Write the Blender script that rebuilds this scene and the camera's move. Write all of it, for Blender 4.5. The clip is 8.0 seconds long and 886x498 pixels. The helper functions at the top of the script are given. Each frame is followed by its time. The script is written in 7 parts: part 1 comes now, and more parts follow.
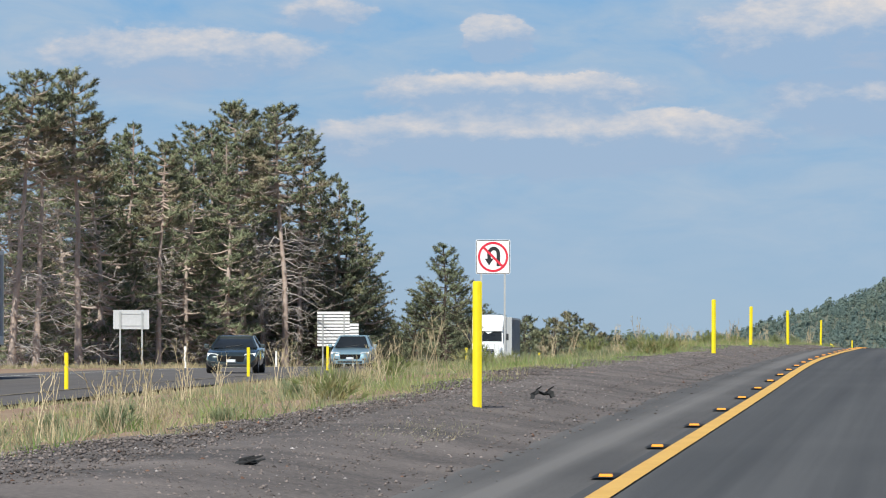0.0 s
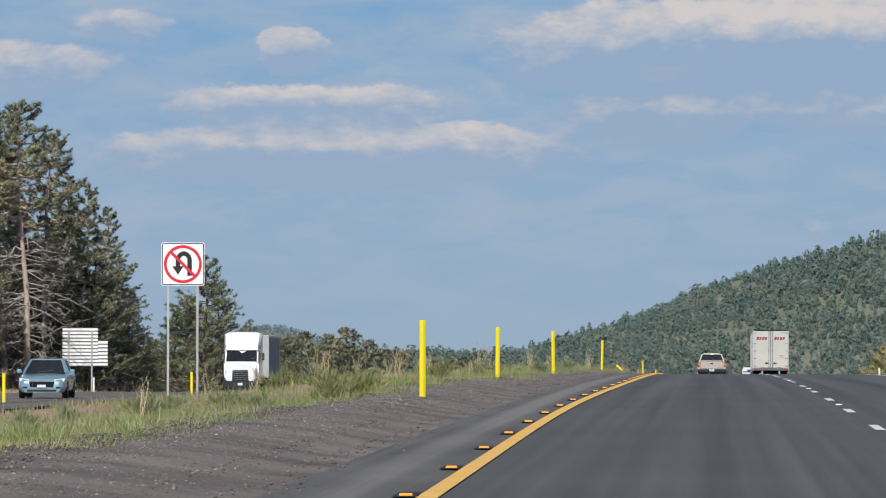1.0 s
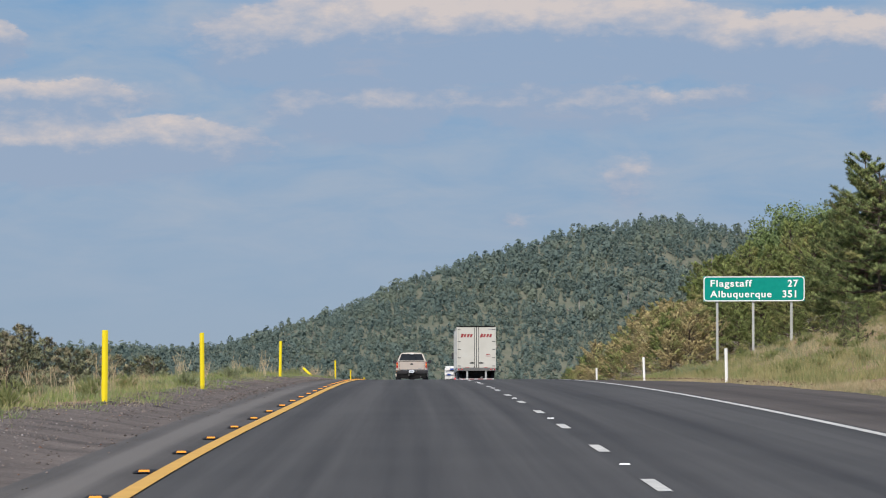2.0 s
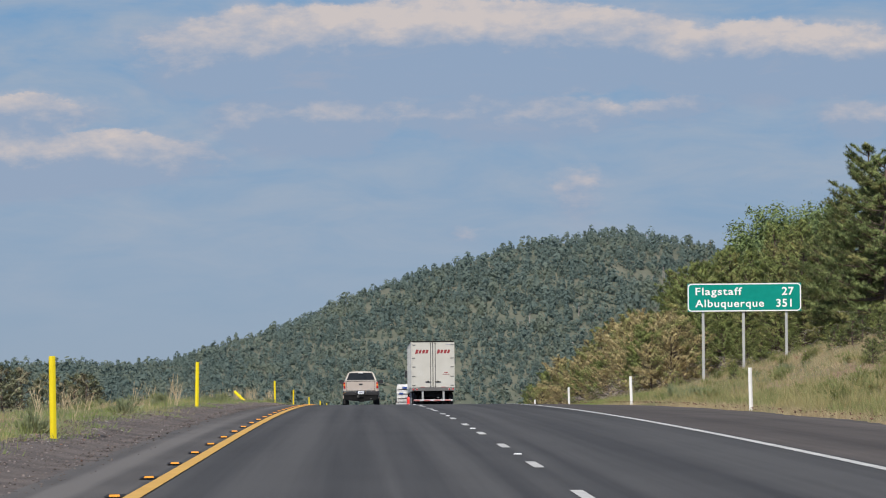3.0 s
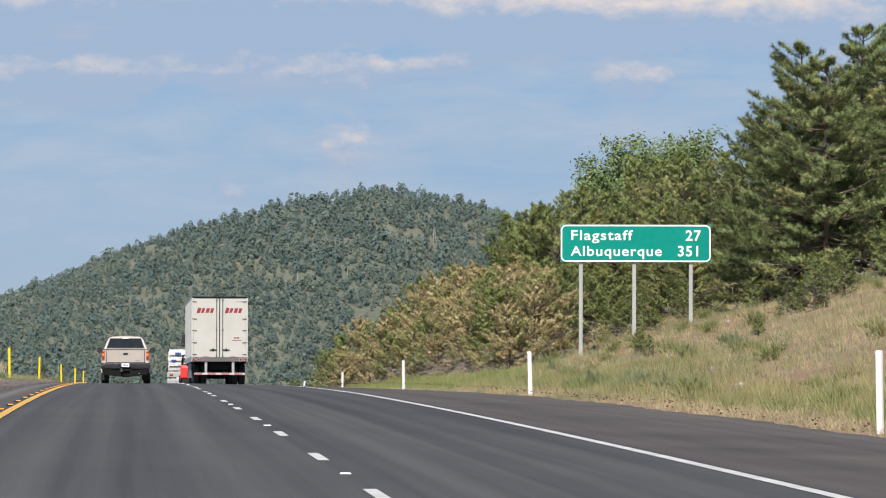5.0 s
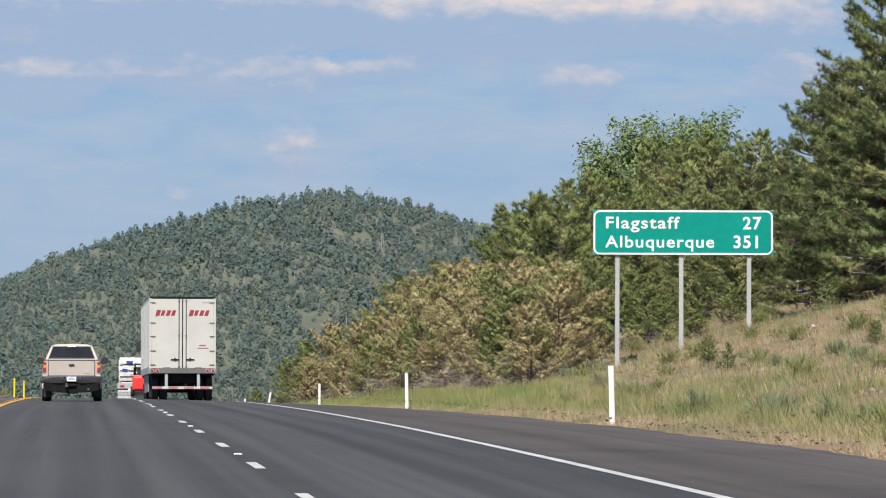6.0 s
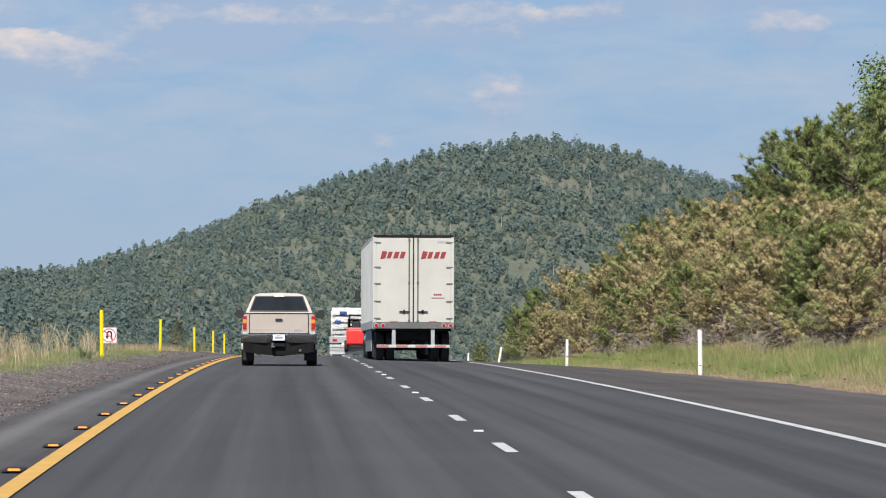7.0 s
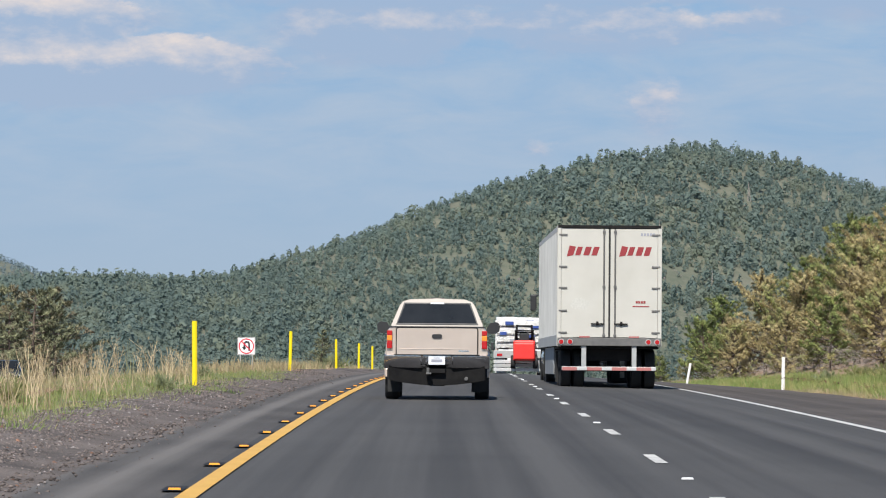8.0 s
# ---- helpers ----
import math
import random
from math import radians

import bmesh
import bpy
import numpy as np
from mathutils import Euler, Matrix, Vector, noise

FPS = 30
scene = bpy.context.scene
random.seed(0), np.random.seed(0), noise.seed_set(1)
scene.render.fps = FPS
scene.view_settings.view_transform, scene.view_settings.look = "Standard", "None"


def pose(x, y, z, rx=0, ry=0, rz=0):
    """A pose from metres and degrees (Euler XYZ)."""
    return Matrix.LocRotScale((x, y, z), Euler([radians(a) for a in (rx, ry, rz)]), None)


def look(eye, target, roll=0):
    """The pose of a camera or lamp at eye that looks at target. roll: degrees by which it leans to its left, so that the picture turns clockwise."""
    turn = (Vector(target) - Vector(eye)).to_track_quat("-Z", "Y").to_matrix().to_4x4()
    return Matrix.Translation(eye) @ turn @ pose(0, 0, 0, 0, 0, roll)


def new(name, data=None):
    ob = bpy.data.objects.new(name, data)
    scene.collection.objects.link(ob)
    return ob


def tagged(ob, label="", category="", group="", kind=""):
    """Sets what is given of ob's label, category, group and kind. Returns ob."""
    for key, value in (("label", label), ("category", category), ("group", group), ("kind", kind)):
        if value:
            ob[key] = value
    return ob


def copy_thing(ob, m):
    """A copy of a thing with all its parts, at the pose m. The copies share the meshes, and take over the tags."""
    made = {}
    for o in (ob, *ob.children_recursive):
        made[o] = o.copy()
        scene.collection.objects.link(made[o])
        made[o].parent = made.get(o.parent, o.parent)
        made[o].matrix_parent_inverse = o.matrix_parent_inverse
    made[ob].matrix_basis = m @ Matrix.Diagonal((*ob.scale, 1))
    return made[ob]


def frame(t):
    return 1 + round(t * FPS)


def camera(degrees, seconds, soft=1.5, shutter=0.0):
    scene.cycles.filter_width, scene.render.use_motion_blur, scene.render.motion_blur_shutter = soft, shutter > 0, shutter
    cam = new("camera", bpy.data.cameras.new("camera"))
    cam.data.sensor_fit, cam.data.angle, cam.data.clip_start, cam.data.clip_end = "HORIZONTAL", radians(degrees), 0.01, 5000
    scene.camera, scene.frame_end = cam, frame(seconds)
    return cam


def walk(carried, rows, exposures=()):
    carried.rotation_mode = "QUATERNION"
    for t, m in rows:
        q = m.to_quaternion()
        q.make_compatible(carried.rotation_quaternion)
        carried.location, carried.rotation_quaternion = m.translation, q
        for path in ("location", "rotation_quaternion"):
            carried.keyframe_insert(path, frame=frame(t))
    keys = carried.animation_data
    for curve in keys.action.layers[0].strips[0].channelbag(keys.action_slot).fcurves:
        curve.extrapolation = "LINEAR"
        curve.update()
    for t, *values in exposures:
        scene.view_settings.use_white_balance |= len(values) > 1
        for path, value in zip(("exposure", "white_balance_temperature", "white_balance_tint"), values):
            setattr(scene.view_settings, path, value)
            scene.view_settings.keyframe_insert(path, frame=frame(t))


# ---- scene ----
cam = camera(10.773, 8.0, soft=1.1)
PATH = [
    (0, look((-0.129, 0.000, 1.417), (-10.565, 99.454, 3.454), 0.08)),
    (0.5, look((-0.154, 15.953, 1.634), (-8.845, 115.574, 3.907), 0.17)),
    (1, look((-0.192, 31.973, 1.831), (-6.365, 131.782, 4.177), 0.09)),
    (1.5, look((-0.244, 48.061, 2.009), (-3.235, 148.016, 4.217), 0.24)),
    (2, look((-0.307, 64.217, 2.167), (-0.106, 164.217, 4.403), -0.14)),
    (2.2, look((-0.335, 70.698, 2.224), (0.864, 170.691, 4.611), -0.44)),
    (3.3, look((-0.514, 106.538, 2.483), (0.873, 206.529, 5.012), -0.53)),
    (3.5, look((-0.550, 113.090, 2.520), (1.552, 213.068, 4.720), -0.57)),
    (4, look((-0.645, 129.516, 2.598), (3.930, 229.412, 4.582), -0.45)),
    (4.5, look((-0.744, 146.011, 2.656), (5.267, 245.830, 4.440), -0.23)),
    (4.7, look((-0.785, 152.627, 2.674), (5.273, 252.444, 4.338), 0.01)),
    (5.8, look((-1.012, 189.212, 2.714), (6.179, 288.953, 4.349), 0.18)),
    (6, look((-1.053, 195.899, 2.712), (6.428, 295.619, 4.465), 0.15)),
    (6.5, look((-1.154, 212.664, 2.691), (4.505, 312.503, 3.908), 0.26)),
    (7, look((-1.252, 229.496, 2.650), (1.895, 329.447, 3.281), 0.21)),
    (7.5, look((-1.345, 246.396, 2.590), (0.408, 346.381, 3.173), 0.44)),
    (8, look((-1.430, 263.364, 2.510), (-1.580, 363.364, 3.290), 0.45)),
]
walk(cam, PATH, ((0, 0.26, 6300, 5), (0.5, 0.11, 6250, 4), (1.0, 0.05, 6350, 7), (1.5, 0.05, 6450, 9), (2, 0.01, 6500, 10), (3.5, -0.07, 6500, 10), (4.0, 0.20, 6550, 10), (4.5, 0.30, 6600, 10), (6, 0.28, 6500, 10), (8, 0.29, 6450, 9)))

# ---- world, sun, exposure ----
SUN_EL, SUN_AZ = radians(48), radians(191)      # azimuth clockwise from +y: behind the road, a little to the west side
world = bpy.data.worlds.new("sky")
world.use_nodes = True
scene.world = world
_n, _l = world.node_tree.nodes, world.node_tree.links
_sky = _n.new("ShaderNodeTexSky")
_sky.sky_type, _sky.sun_disc = "NISHITA", False
_sky.sun_elevation, _sky.sun_rotation = SUN_EL, SUN_AZ
_sky.altitude, _sky.air_density, _sky.dust_density, _sky.ozone_density = 2100, 1.0, 0.6, 2.5
_l.new(_sky.outputs[0], _n["Background"].inputs[0])
_n["Background"].inputs[1].default_value = 0.092
_sun = bpy.data.lights.new("sun", "SUN")
_sun.energy, _sun.angle, _sun.color = 5.0, radians(0.6), (1.0, 0.95, 0.87)
_s = new("sun", _sun)
_s.matrix_world = look((0, 0, 0), (-math.sin(SUN_AZ) * math.cos(SUN_EL), -math.cos(SUN_AZ) * math.cos(SUN_EL), -math.sin(SUN_EL)))

# ---- materials ----
def shade(name):
    m = bpy.data.materials.new(name)
    m.use_nodes = True
    return m, m.node_tree.nodes, m.node_tree.links, m.node_tree.nodes["Principled BSDF"]


def lin(r, g, b):
    """sRGB 0-255 to linear."""
    return tuple(((c / 255 + 0.055) / 1.055) ** 2.4 if c > 10 else c / 255 / 12.92 for c in (r, g, b)) + (1.0,)


def grain(name, c1, c2, scale=8.0, rough=0.7, metal=0.0, bump=0.2, bscale=40.0, big=0.6, random_from=None, spread=0.15, dist=0.02, coat=0.0, spec=0.5):
    """A surface of two mixed tones: fine grain and broad stains, optional tone by object or island."""
    m, n, l, p = shade(name)
    co = n.new("ShaderNodeTexCoord")
    f = n.new("ShaderNodeTexNoise"); f.inputs["Scale"].default_value = scale; f.inputs["Detail"].default_value = 6
    g = n.new("ShaderNodeTexNoise"); g.inputs["Scale"].default_value = big; g.inputs["Detail"].default_value = 3
    l.new(co.outputs["Object"], f.inputs["Vector"]); l.new(co.outputs["Object"], g.inputs["Vector"])
    s = n.new("ShaderNodeMath"); s.operation = "ADD"
    l.new(f.outputs[0], s.inputs[0]); l.new(g.outputs[0], s.inputs[1])
    r = n.new("ShaderNodeMapRange"); r.inputs[1].default_value, r.inputs[2].default_value = 0.7, 1.3
    l.new(s.outputs[0], r.inputs[0])
    mx = n.new("ShaderNodeMix"); mx.data_type = "RGBA"
    mx.inputs[6].default_value, mx.inputs[7].default_value = (*c1[:3], 1), (*c2[:3], 1)
    l.new(r.outputs[0], mx.inputs[0])
    out = mx.outputs[2]
    if random_from:
        if random_from == "island":
            rnd = n.new("ShaderNodeNewGeometry").outputs["Random Per Island"]
        else:
            rnd = n.new("ShaderNodeObjectInfo").outputs["Random"]
        mr = n.new("ShaderNodeMapRange"); mr.inputs[3].default_value, mr.inputs[4].default_value = 1 - spread, 1 + spread
        l.new(rnd, mr.inputs[0])
        hs = n.new("ShaderNodeHueSaturation"); l.new(mr.outputs[0], hs.inputs["Value"]); l.new(out, hs.inputs["Color"])
        out = hs.outputs[0]
    l.new(out, p.inputs["Base Color"])
    p.inputs["Roughness"].default_value, p.inputs["Metallic"].default_value = rough, metal
    p.inputs["Specular IOR Level"].default_value = spec
    p.inputs["Coat Weight"].default_value = coat
    if bump:
        b = n.new("ShaderNodeTexNoise"); b.inputs["Scale"].default_value = bscale; b.inputs["Detail"].default_value = 4
        l.new(co.outputs["Object"], b.inputs["Vector"])
        bp = n.new("ShaderNodeBump"); bp.inputs["Strength"].default_value = bump; bp.inputs["Distance"].default_value = dist
        l.new(b.outputs[0], bp.inputs["Height"]); l.new(bp.outputs[0], p.inputs["Normal"])
    return m


def leafy(name, c1, c2, c3, share=0.5, rough=0.6, back=0.25, patch=0.35, island=0.34):
    """Leaves and needles: tone by island, broad patches of a third tone, some light through."""
    m, n, l, p = shade(name)
    isl = n.new("ShaderNodeNewGeometry").outputs["Random Per Island"]
    mx = n.new("ShaderNodeMix"); mx.data_type = "RGBA"
    mx.inputs[6].default_value, mx.inputs[7].default_value = (*c1[:3], 1), (*c2[:3], 1)
    co = n.new("ShaderNodeTexCoord")
    tu = n.new("ShaderNodeTexNoise"); tu.inputs["Scale"].default_value = patch * 4.5; tu.inputs["Detail"].default_value = 2
    l.new(co.outputs["Object"], tu.inputs["Vector"])
    ts = n.new("ShaderNodeMapRange"); ts.inputs[1].default_value, ts.inputs[2].default_value = 0.33, 0.67
    ts.inputs[3].default_value, ts.inputs[4].default_value = -0.25, 0.75
    l.new(tu.outputs[0], ts.inputs[0])
    ad = n.new("ShaderNodeMath"); ad.operation = "MULTIPLY_ADD"; ad.use_clamp = True; ad.inputs[1].default_value = island
    l.new(isl, ad.inputs[0]); l.new(ts.outputs[0], ad.inputs[2]); l.new(ad.outputs[0], mx.inputs[0])
    f = n.new("ShaderNodeTexNoise"); f.inputs["Scale"].default_value = patch; f.inputs["Detail"].default_value = 3
    l.new(co.outputs["Object"], f.inputs["Vector"])
    r = n.new("ShaderNodeMapRange"); r.inputs[1].default_value, r.inputs[2].default_value = 0.62 - share * 0.3, 0.75 - share * 0.3
    l.new(f.outputs[0], r.inputs[0])
    m2 = n.new("ShaderNodeMix"); m2.data_type = "RGBA"; m2.inputs[7].default_value = (*c3[:3], 1)
    l.new(r.outputs[0], m2.inputs[0]); l.new(mx.outputs[2], m2.inputs[6])
    l.new(m2.outputs[2], p.inputs["Base Color"])
    p.inputs["Roughness"].default_value = rough
    p.inputs["Specular IOR Level"].default_value = 0.3
    t = n.new("ShaderNodeBsdfTranslucent"); l.new(m2.outputs[2], t.inputs["Color"])
    ms = n.new("ShaderNodeMixShader"); ms.inputs[0].default_value = back
    l.new(p.outputs[0], ms.inputs[1]); l.new(t.outputs[0], ms.inputs[2])
    l.new(ms.outputs[0], n["Material Output"].inputs["Surface"])
    return m


def plain(name, c, rough=0.5, metal=0.0, coat=0.0, bump=0.0):
    return grain(name, tuple(v * 0.94 for v in c[:3]), tuple(min(1, v * 1.04) for v in c[:3]), 6, rough, metal, bump, 30, 0.9, coat=coat)


def asphalt_material(name, dark, light, streak=0.5, bands=()):
    """Worn asphalt: aggregate grain, lengthwise wheel tracks and patches."""
    m, n, l, p = shade(name)
    co = n.new("ShaderNodeTexCoord")
    lane = n.new("ShaderNodeUVMap"); lane.uv_map = "lane"
    mp = n.new("ShaderNodeMapping"); mp.inputs["Scale"].default_value = (2.1, 0.010, 1)
    l.new(lane.outputs[0], mp.inputs["Vector"])
    st = n.new("ShaderNodeTexNoise"); st.inputs["Scale"].default_value = 1.0; st.inputs["Detail"].default_value = 5; st.inputs["Roughness"].default_value = 0.6
    l.new(mp.outputs[0], st.inputs["Vector"])
    fi = n.new("ShaderNodeTexNoise"); fi.inputs["Scale"].default_value = 60; fi.inputs["Detail"].default_value = 3
    l.new(co.outputs["Object"], fi.inputs["Vector"])
    bg = n.new("ShaderNodeTexNoise"); bg.inputs["Scale"].default_value = 0.22; bg.inputs["Detail"].default_value = 4
    l.new(co.outputs["Object"], bg.inputs["Vector"])
    a = n.new("ShaderNodeMath"); a.operation = "MULTIPLY_ADD"; a.inputs[1].default_value = streak
    hb = n.new("ShaderNodeMath"); hb.operation = "MULTIPLY"; hb.inputs[1].default_value = 0.4
    l.new(bg.outputs[0], hb.inputs[0])
    l.new(st.outputs[0], a.inputs[0]); l.new(hb.outputs[0], a.inputs[2])
    b = n.new("ShaderNodeMath"); b.operation = "MULTIPLY_ADD"; b.inputs[1].default_value = 0.35
    l.new(fi.outputs[0], b.inputs[0]); l.new(a.outputs[0], b.inputs[2])
    sx = n.new("ShaderNodeSeparateXYZ"); l.new(lane.outputs[0], sx.inputs[0])
    total = b.outputs[0]
    # worn or dusty lengthwise bands: offset from the road's line, half width, strength
    for u0, hw, k in bands:
        d = n.new("ShaderNodeMath"); d.operation = "SUBTRACT"; d.inputs[1].default_value = u0
        l.new(sx.outputs[0], d.inputs[0])
        e = n.new("ShaderNodeMath"); e.operation = "ABSOLUTE"; l.new(d.outputs[0], e.inputs[0])
        w = n.new("ShaderNodeMapRange"); w.interpolation_type = "SMOOTHSTEP"
        w.inputs[1].default_value, w.inputs[2].default_value = 0.0, hw
        w.inputs[3].default_value, w.inputs[4].default_value = k, 0.0
        l.new(e.outputs[0], w.inputs[0])
        q = n.new("ShaderNodeMath"); q.operation = "MULTIPLY_ADD"
        l.new(w.outputs[0], q.inputs[0]); l.new(st.outputs[0], q.inputs[1]); l.new(total, q.inputs[2])
        total = q.outputs[0]
    r = n.new("ShaderNodeMapRange"); r.inputs[1].default_value, r.inputs[2].default_value = 0.5 * streak + 0.05, 0.5 * streak + 0.70
    l.new(total, r.inputs[0])
    mx = n.new("ShaderNodeMix"); mx.data_type = "RGBA"
    mx.inputs[6].default_value, mx.inputs[7].default_value = (*dark[:3], 1), (*light[:3], 1)
    l.new(r.outputs[0], mx.inputs[0]); l.new(mx.outputs[2], p.inputs["Base Color"])
    p.inputs["Roughness"].default_value = 0.82
    p.inputs["Specular IOR Level"].default_value = 0.3
    bp = n.new("ShaderNodeBump"); bp.inputs["Strength"].default_value = 0.25; bp.inputs["Distance"].default_value = 0.01
    l.new(fi.outputs[0], bp.inputs["Height"]); l.new(bp.outputs[0], p.inputs["Normal"])
    return m


M_ASPHALT = asphalt_material("asphalt", (0.044, 0.043, 0.044), (0.084, 0.082, 0.081), 1.7, ((-1.25, 0.5, 0.28), (0.75, 0.5, 0.28), (-0.25, 0.35, -0.2), (2.75, 0.5, 0.24), (4.7, 0.5, 0.24), (3.7, 0.35, -0.2)))
M_SHOULDER = asphalt_material("shoulder_asphalt", (0.024, 0.022, 0.022), (0.150, 0.140, 0.132), 0.7, ((-3.15, 0.30, 0.65), (-3.75, 0.30, 0.25), (9.9, 0.7, 0.2)))
M_SHOULDERDIRT = asphalt_material("dusty_asphalt", (0.030, 0.025, 0.023), (0.138, 0.120, 0.108), 0.6, ((9.9, 0.8, 0.25), (7.0, 0.5, -0.2)))
M_OPPROAD = asphalt_material("faded_asphalt", (0.060, 0.054, 0.051), (0.155, 0.138, 0.128), 0.7)
M_GRAVEL = grain("cinder_gravel", (0.044, 0.037, 0.034), (0.178, 0.148, 0.133), 23, 0.95, 0, 0.35, 90, 0.7, dist=0.012)
M_STONE = grain("cinder_stone", (0.068, 0.056, 0.051), (0.20, 0.165, 0.152), 3, 0.95, 0, 0.4, 20, 1.0, "island", 0.55)
M_PALESTONE = grain("pale_stone", (0.22, 0.195, 0.185), (0.37, 0.335, 0.325), 4, 0.9, 0, 0.4, 20, 1.0, "island", 0.4)
M_CHIP = grain("rusty_bark", (0.10, 0.055, 0.040), (0.24, 0.13, 0.085), 9, 0.95, 0, 0.4, 20, 1.0, "island", 0.5)
M_SOIL = grain("dry_soil", (0.215, 0.120, 0.080), (0.30, 0.225, 0.145), 1.5, 0.95, 0, 0.7, 9, 0.12, dist=0.08)
M_REDSOIL = grain("red_soil", (0.25, 0.12, 0.075), (0.32, 0.20, 0.12), 3, 0.95, 0, 0.7, 12, 0.5, dist=0.06)
M_YELLOWLINE = grain("yellow_paint", (0.56, 0.32, 0.07), (0.66, 0.40, 0.10), 9, 0.7, 0, 0.15, 50, 1.2)
M_FADEDLINE = grain("faded_yellow_paint", (0.16, 0.13, 0.09), (0.30, 0.24, 0.15), 4, 0.8, 0, 0.15, 50, 0.7)
M_WHITELINE = grain("white_paint", (0.42, 0.42, 0.41), (0.64, 0.63, 0.60), 9, 0.7, 0, 0.15, 50, 1.2)
M_YPOST = grain("yellow_plastic", (0.80, 0.62, 0.01), (0.86, 0.70, 0.015), 5, 0.45, 0, 0.05, 30, 1.5, "object", 0.05)
M_WPOST = grain("white_plastic", (0.74, 0.74, 0.72), (0.84, 0.84, 0.82), 5, 0.5, 0, 0.05, 30, 1.5, "object", 0.05)
M_GREEN = grain("green_sheeting", (0.0, 0.215, 0.170), (0.002, 0.255, 0.205), 4, 0.5, 0, 0.0, 30, 0.8, spec=0.15)
M_SIGNWHITE = grain("white_sheeting", (0.78, 0.78, 0.78), (0.86, 0.86, 0.86), 4, 0.45, 0, 0.0)
M_SIGNRED = plain("red_sheeting", (0.62, 0.02, 0.045), 0.45)
M_SIGNBLACK = plain("black_sheeting", (0.015, 0.016, 0.018), 0.5)
M_ALU = grain("bare_aluminium", (0.50, 0.50, 0.50), (0.60, 0.60, 0.60), 7, 0.5, 0.3, 0.05)
M_STEEL = grain("galvanised_steel", (0.34, 0.35, 0.35), (0.46, 0.47, 0.46), 12, 0.55, 0.25, 0.1)
M_BLACK = grain("black_rubber", (0.012, 0.012, 0.013), (0.026, 0.026, 0.026), 10, 0.85, 0, 0.2)
M_DARK = grain("dark_frame_steel", (0.008, 0.008, 0.009), (0.020, 0.019, 0.018), 6, 0.75, 0.0, 0.1, spec=0.15)
M_BLACKPLASTIC = plain("black_plastic", (0.020, 0.021, 0.023), 0.5)
M_CHROME = grain("chrome", (0.62, 0.63, 0.64), (0.75, 0.76, 0.77), 5, 0.26, 1.0, 0.02)
# Chrome base darkened to put the reflected dark road into its colour.
M_BUMPER = grain("road_dark_chrome", (0.40, 0.40, 0.42), (0.50, 0.50, 0.52), 5, 0.18, 1.0, 0.02)
M_GLASS = grain("tinted_glass", (0.010, 0.012, 0.013), (0.02, 0.022, 0.024), 3, 0.06, 0, 0.0)
M_BEIGE = grain("beige_metallic_paint", (0.52, 0.43, 0.37), (0.58, 0.485, 0.42), 3, 0.36, 0.35, 0.02, 200, 0.7, coat=0.6)
M_SHELL = grain("white_shell_paint", (0.31, 0.27, 0.235), (0.36, 0.315, 0.275), 3, 0.45, 0, 0.02, coat=0.15)
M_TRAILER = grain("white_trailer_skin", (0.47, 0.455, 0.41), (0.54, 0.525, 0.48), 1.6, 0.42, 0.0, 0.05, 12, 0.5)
# Darker than the doors: shade on the side walls is put into this colour.
M_SHADEDSIDE = grain("shade_toned_skin", (0.34, 0.35, 0.355), (0.44, 0.45, 0.455), 1.2, 0.8, 0.0, 0.05, 12, 0.4, spec=0.08)
M_LAMPRED = plain("red_lens", (0.40, 0.010, 0.012), 0.25)
M_DULLSTEEL = grain("dull_dark_steel", (0.10, 0.10, 0.10), (0.17, 0.165, 0.16), 8, 0.6, 0.2, 0.1)
M_TAPERED = plain("faded_red_tape", (0.40, 0.15, 0.14), 0.5)
M_LAMPAMBER = plain("amber_lens", (0.85, 0.26, 0.03), 0.2)
M_LAMPWHITE = plain("clear_lens", (0.75, 0.75, 0.75), 0.15)
M_PLATE = plain("plate_white", (0.70, 0.72, 0.76), 0.4)
M_GREYBAR = plain("grey_print", (0.30, 0.31, 0.36), 0.5)
M_REDPRINT = plain("red_print", (0.27, 0.03, 0.035), 0.5)
M_FORKRED = grain("red_machine_paint", (0.72, 0.03, 0.025), (0.80, 0.045, 0.035), 4, 0.4, 0, 0.03)
M_WRAP = grain("stretch_wrap", (0.48, 0.47, 0.44), (0.80, 0.80, 0.80), 7, 0.35, 0, 0.6, 9, 1.4, dist=0.1)
M_BLUEPRINT = plain("blue_print", (0.03, 0.07, 0.28), 0.5)
M_WHITEPAINT = grain("white_gloss_paint", (0.74, 0.75, 0.75), (0.82, 0.83, 0.83), 3, 0.35, 0, 0.02, coat=0.3)
M_DARKPAINT = grain("dark_green_grey_paint", (0.030, 0.042, 0.045), (0.045, 0.06, 0.062), 3, 0.25, 0.4, 0.0, coat=1.0)
M_BLUEPAINT = grain("light_blue_paint", (0.22, 0.34, 0.40), (0.28, 0.40, 0.46), 3, 0.28, 0.4, 0.0, coat=1.0)
M_PALEBARK = grain("pale_pine_bark", (0.33, 0.245, 0.20), (0.52, 0.425, 0.37), 3, 0.95, 0, 0.8, 9, 0.4, dist=0.05)
M_BARK = grain("pine_bark", (0.09, 0.068, 0.055), (0.17, 0.125, 0.10), 5, 0.95, 0, 0.8, 14, 0.5, dist=0.05)
M_DEADWOOD = grain("grey_dead_wood", (0.34, 0.29, 0.26), (0.50, 0.45, 0.42), 9, 0.95, 0, 0.5, 20, 0.8)
M_PINE = leafy("pine_needles", (0.085, 0.125, 0.048), (0.410, 0.480, 0.195), (0.450, 0.430, 0.180), 0.3, back=0.34)
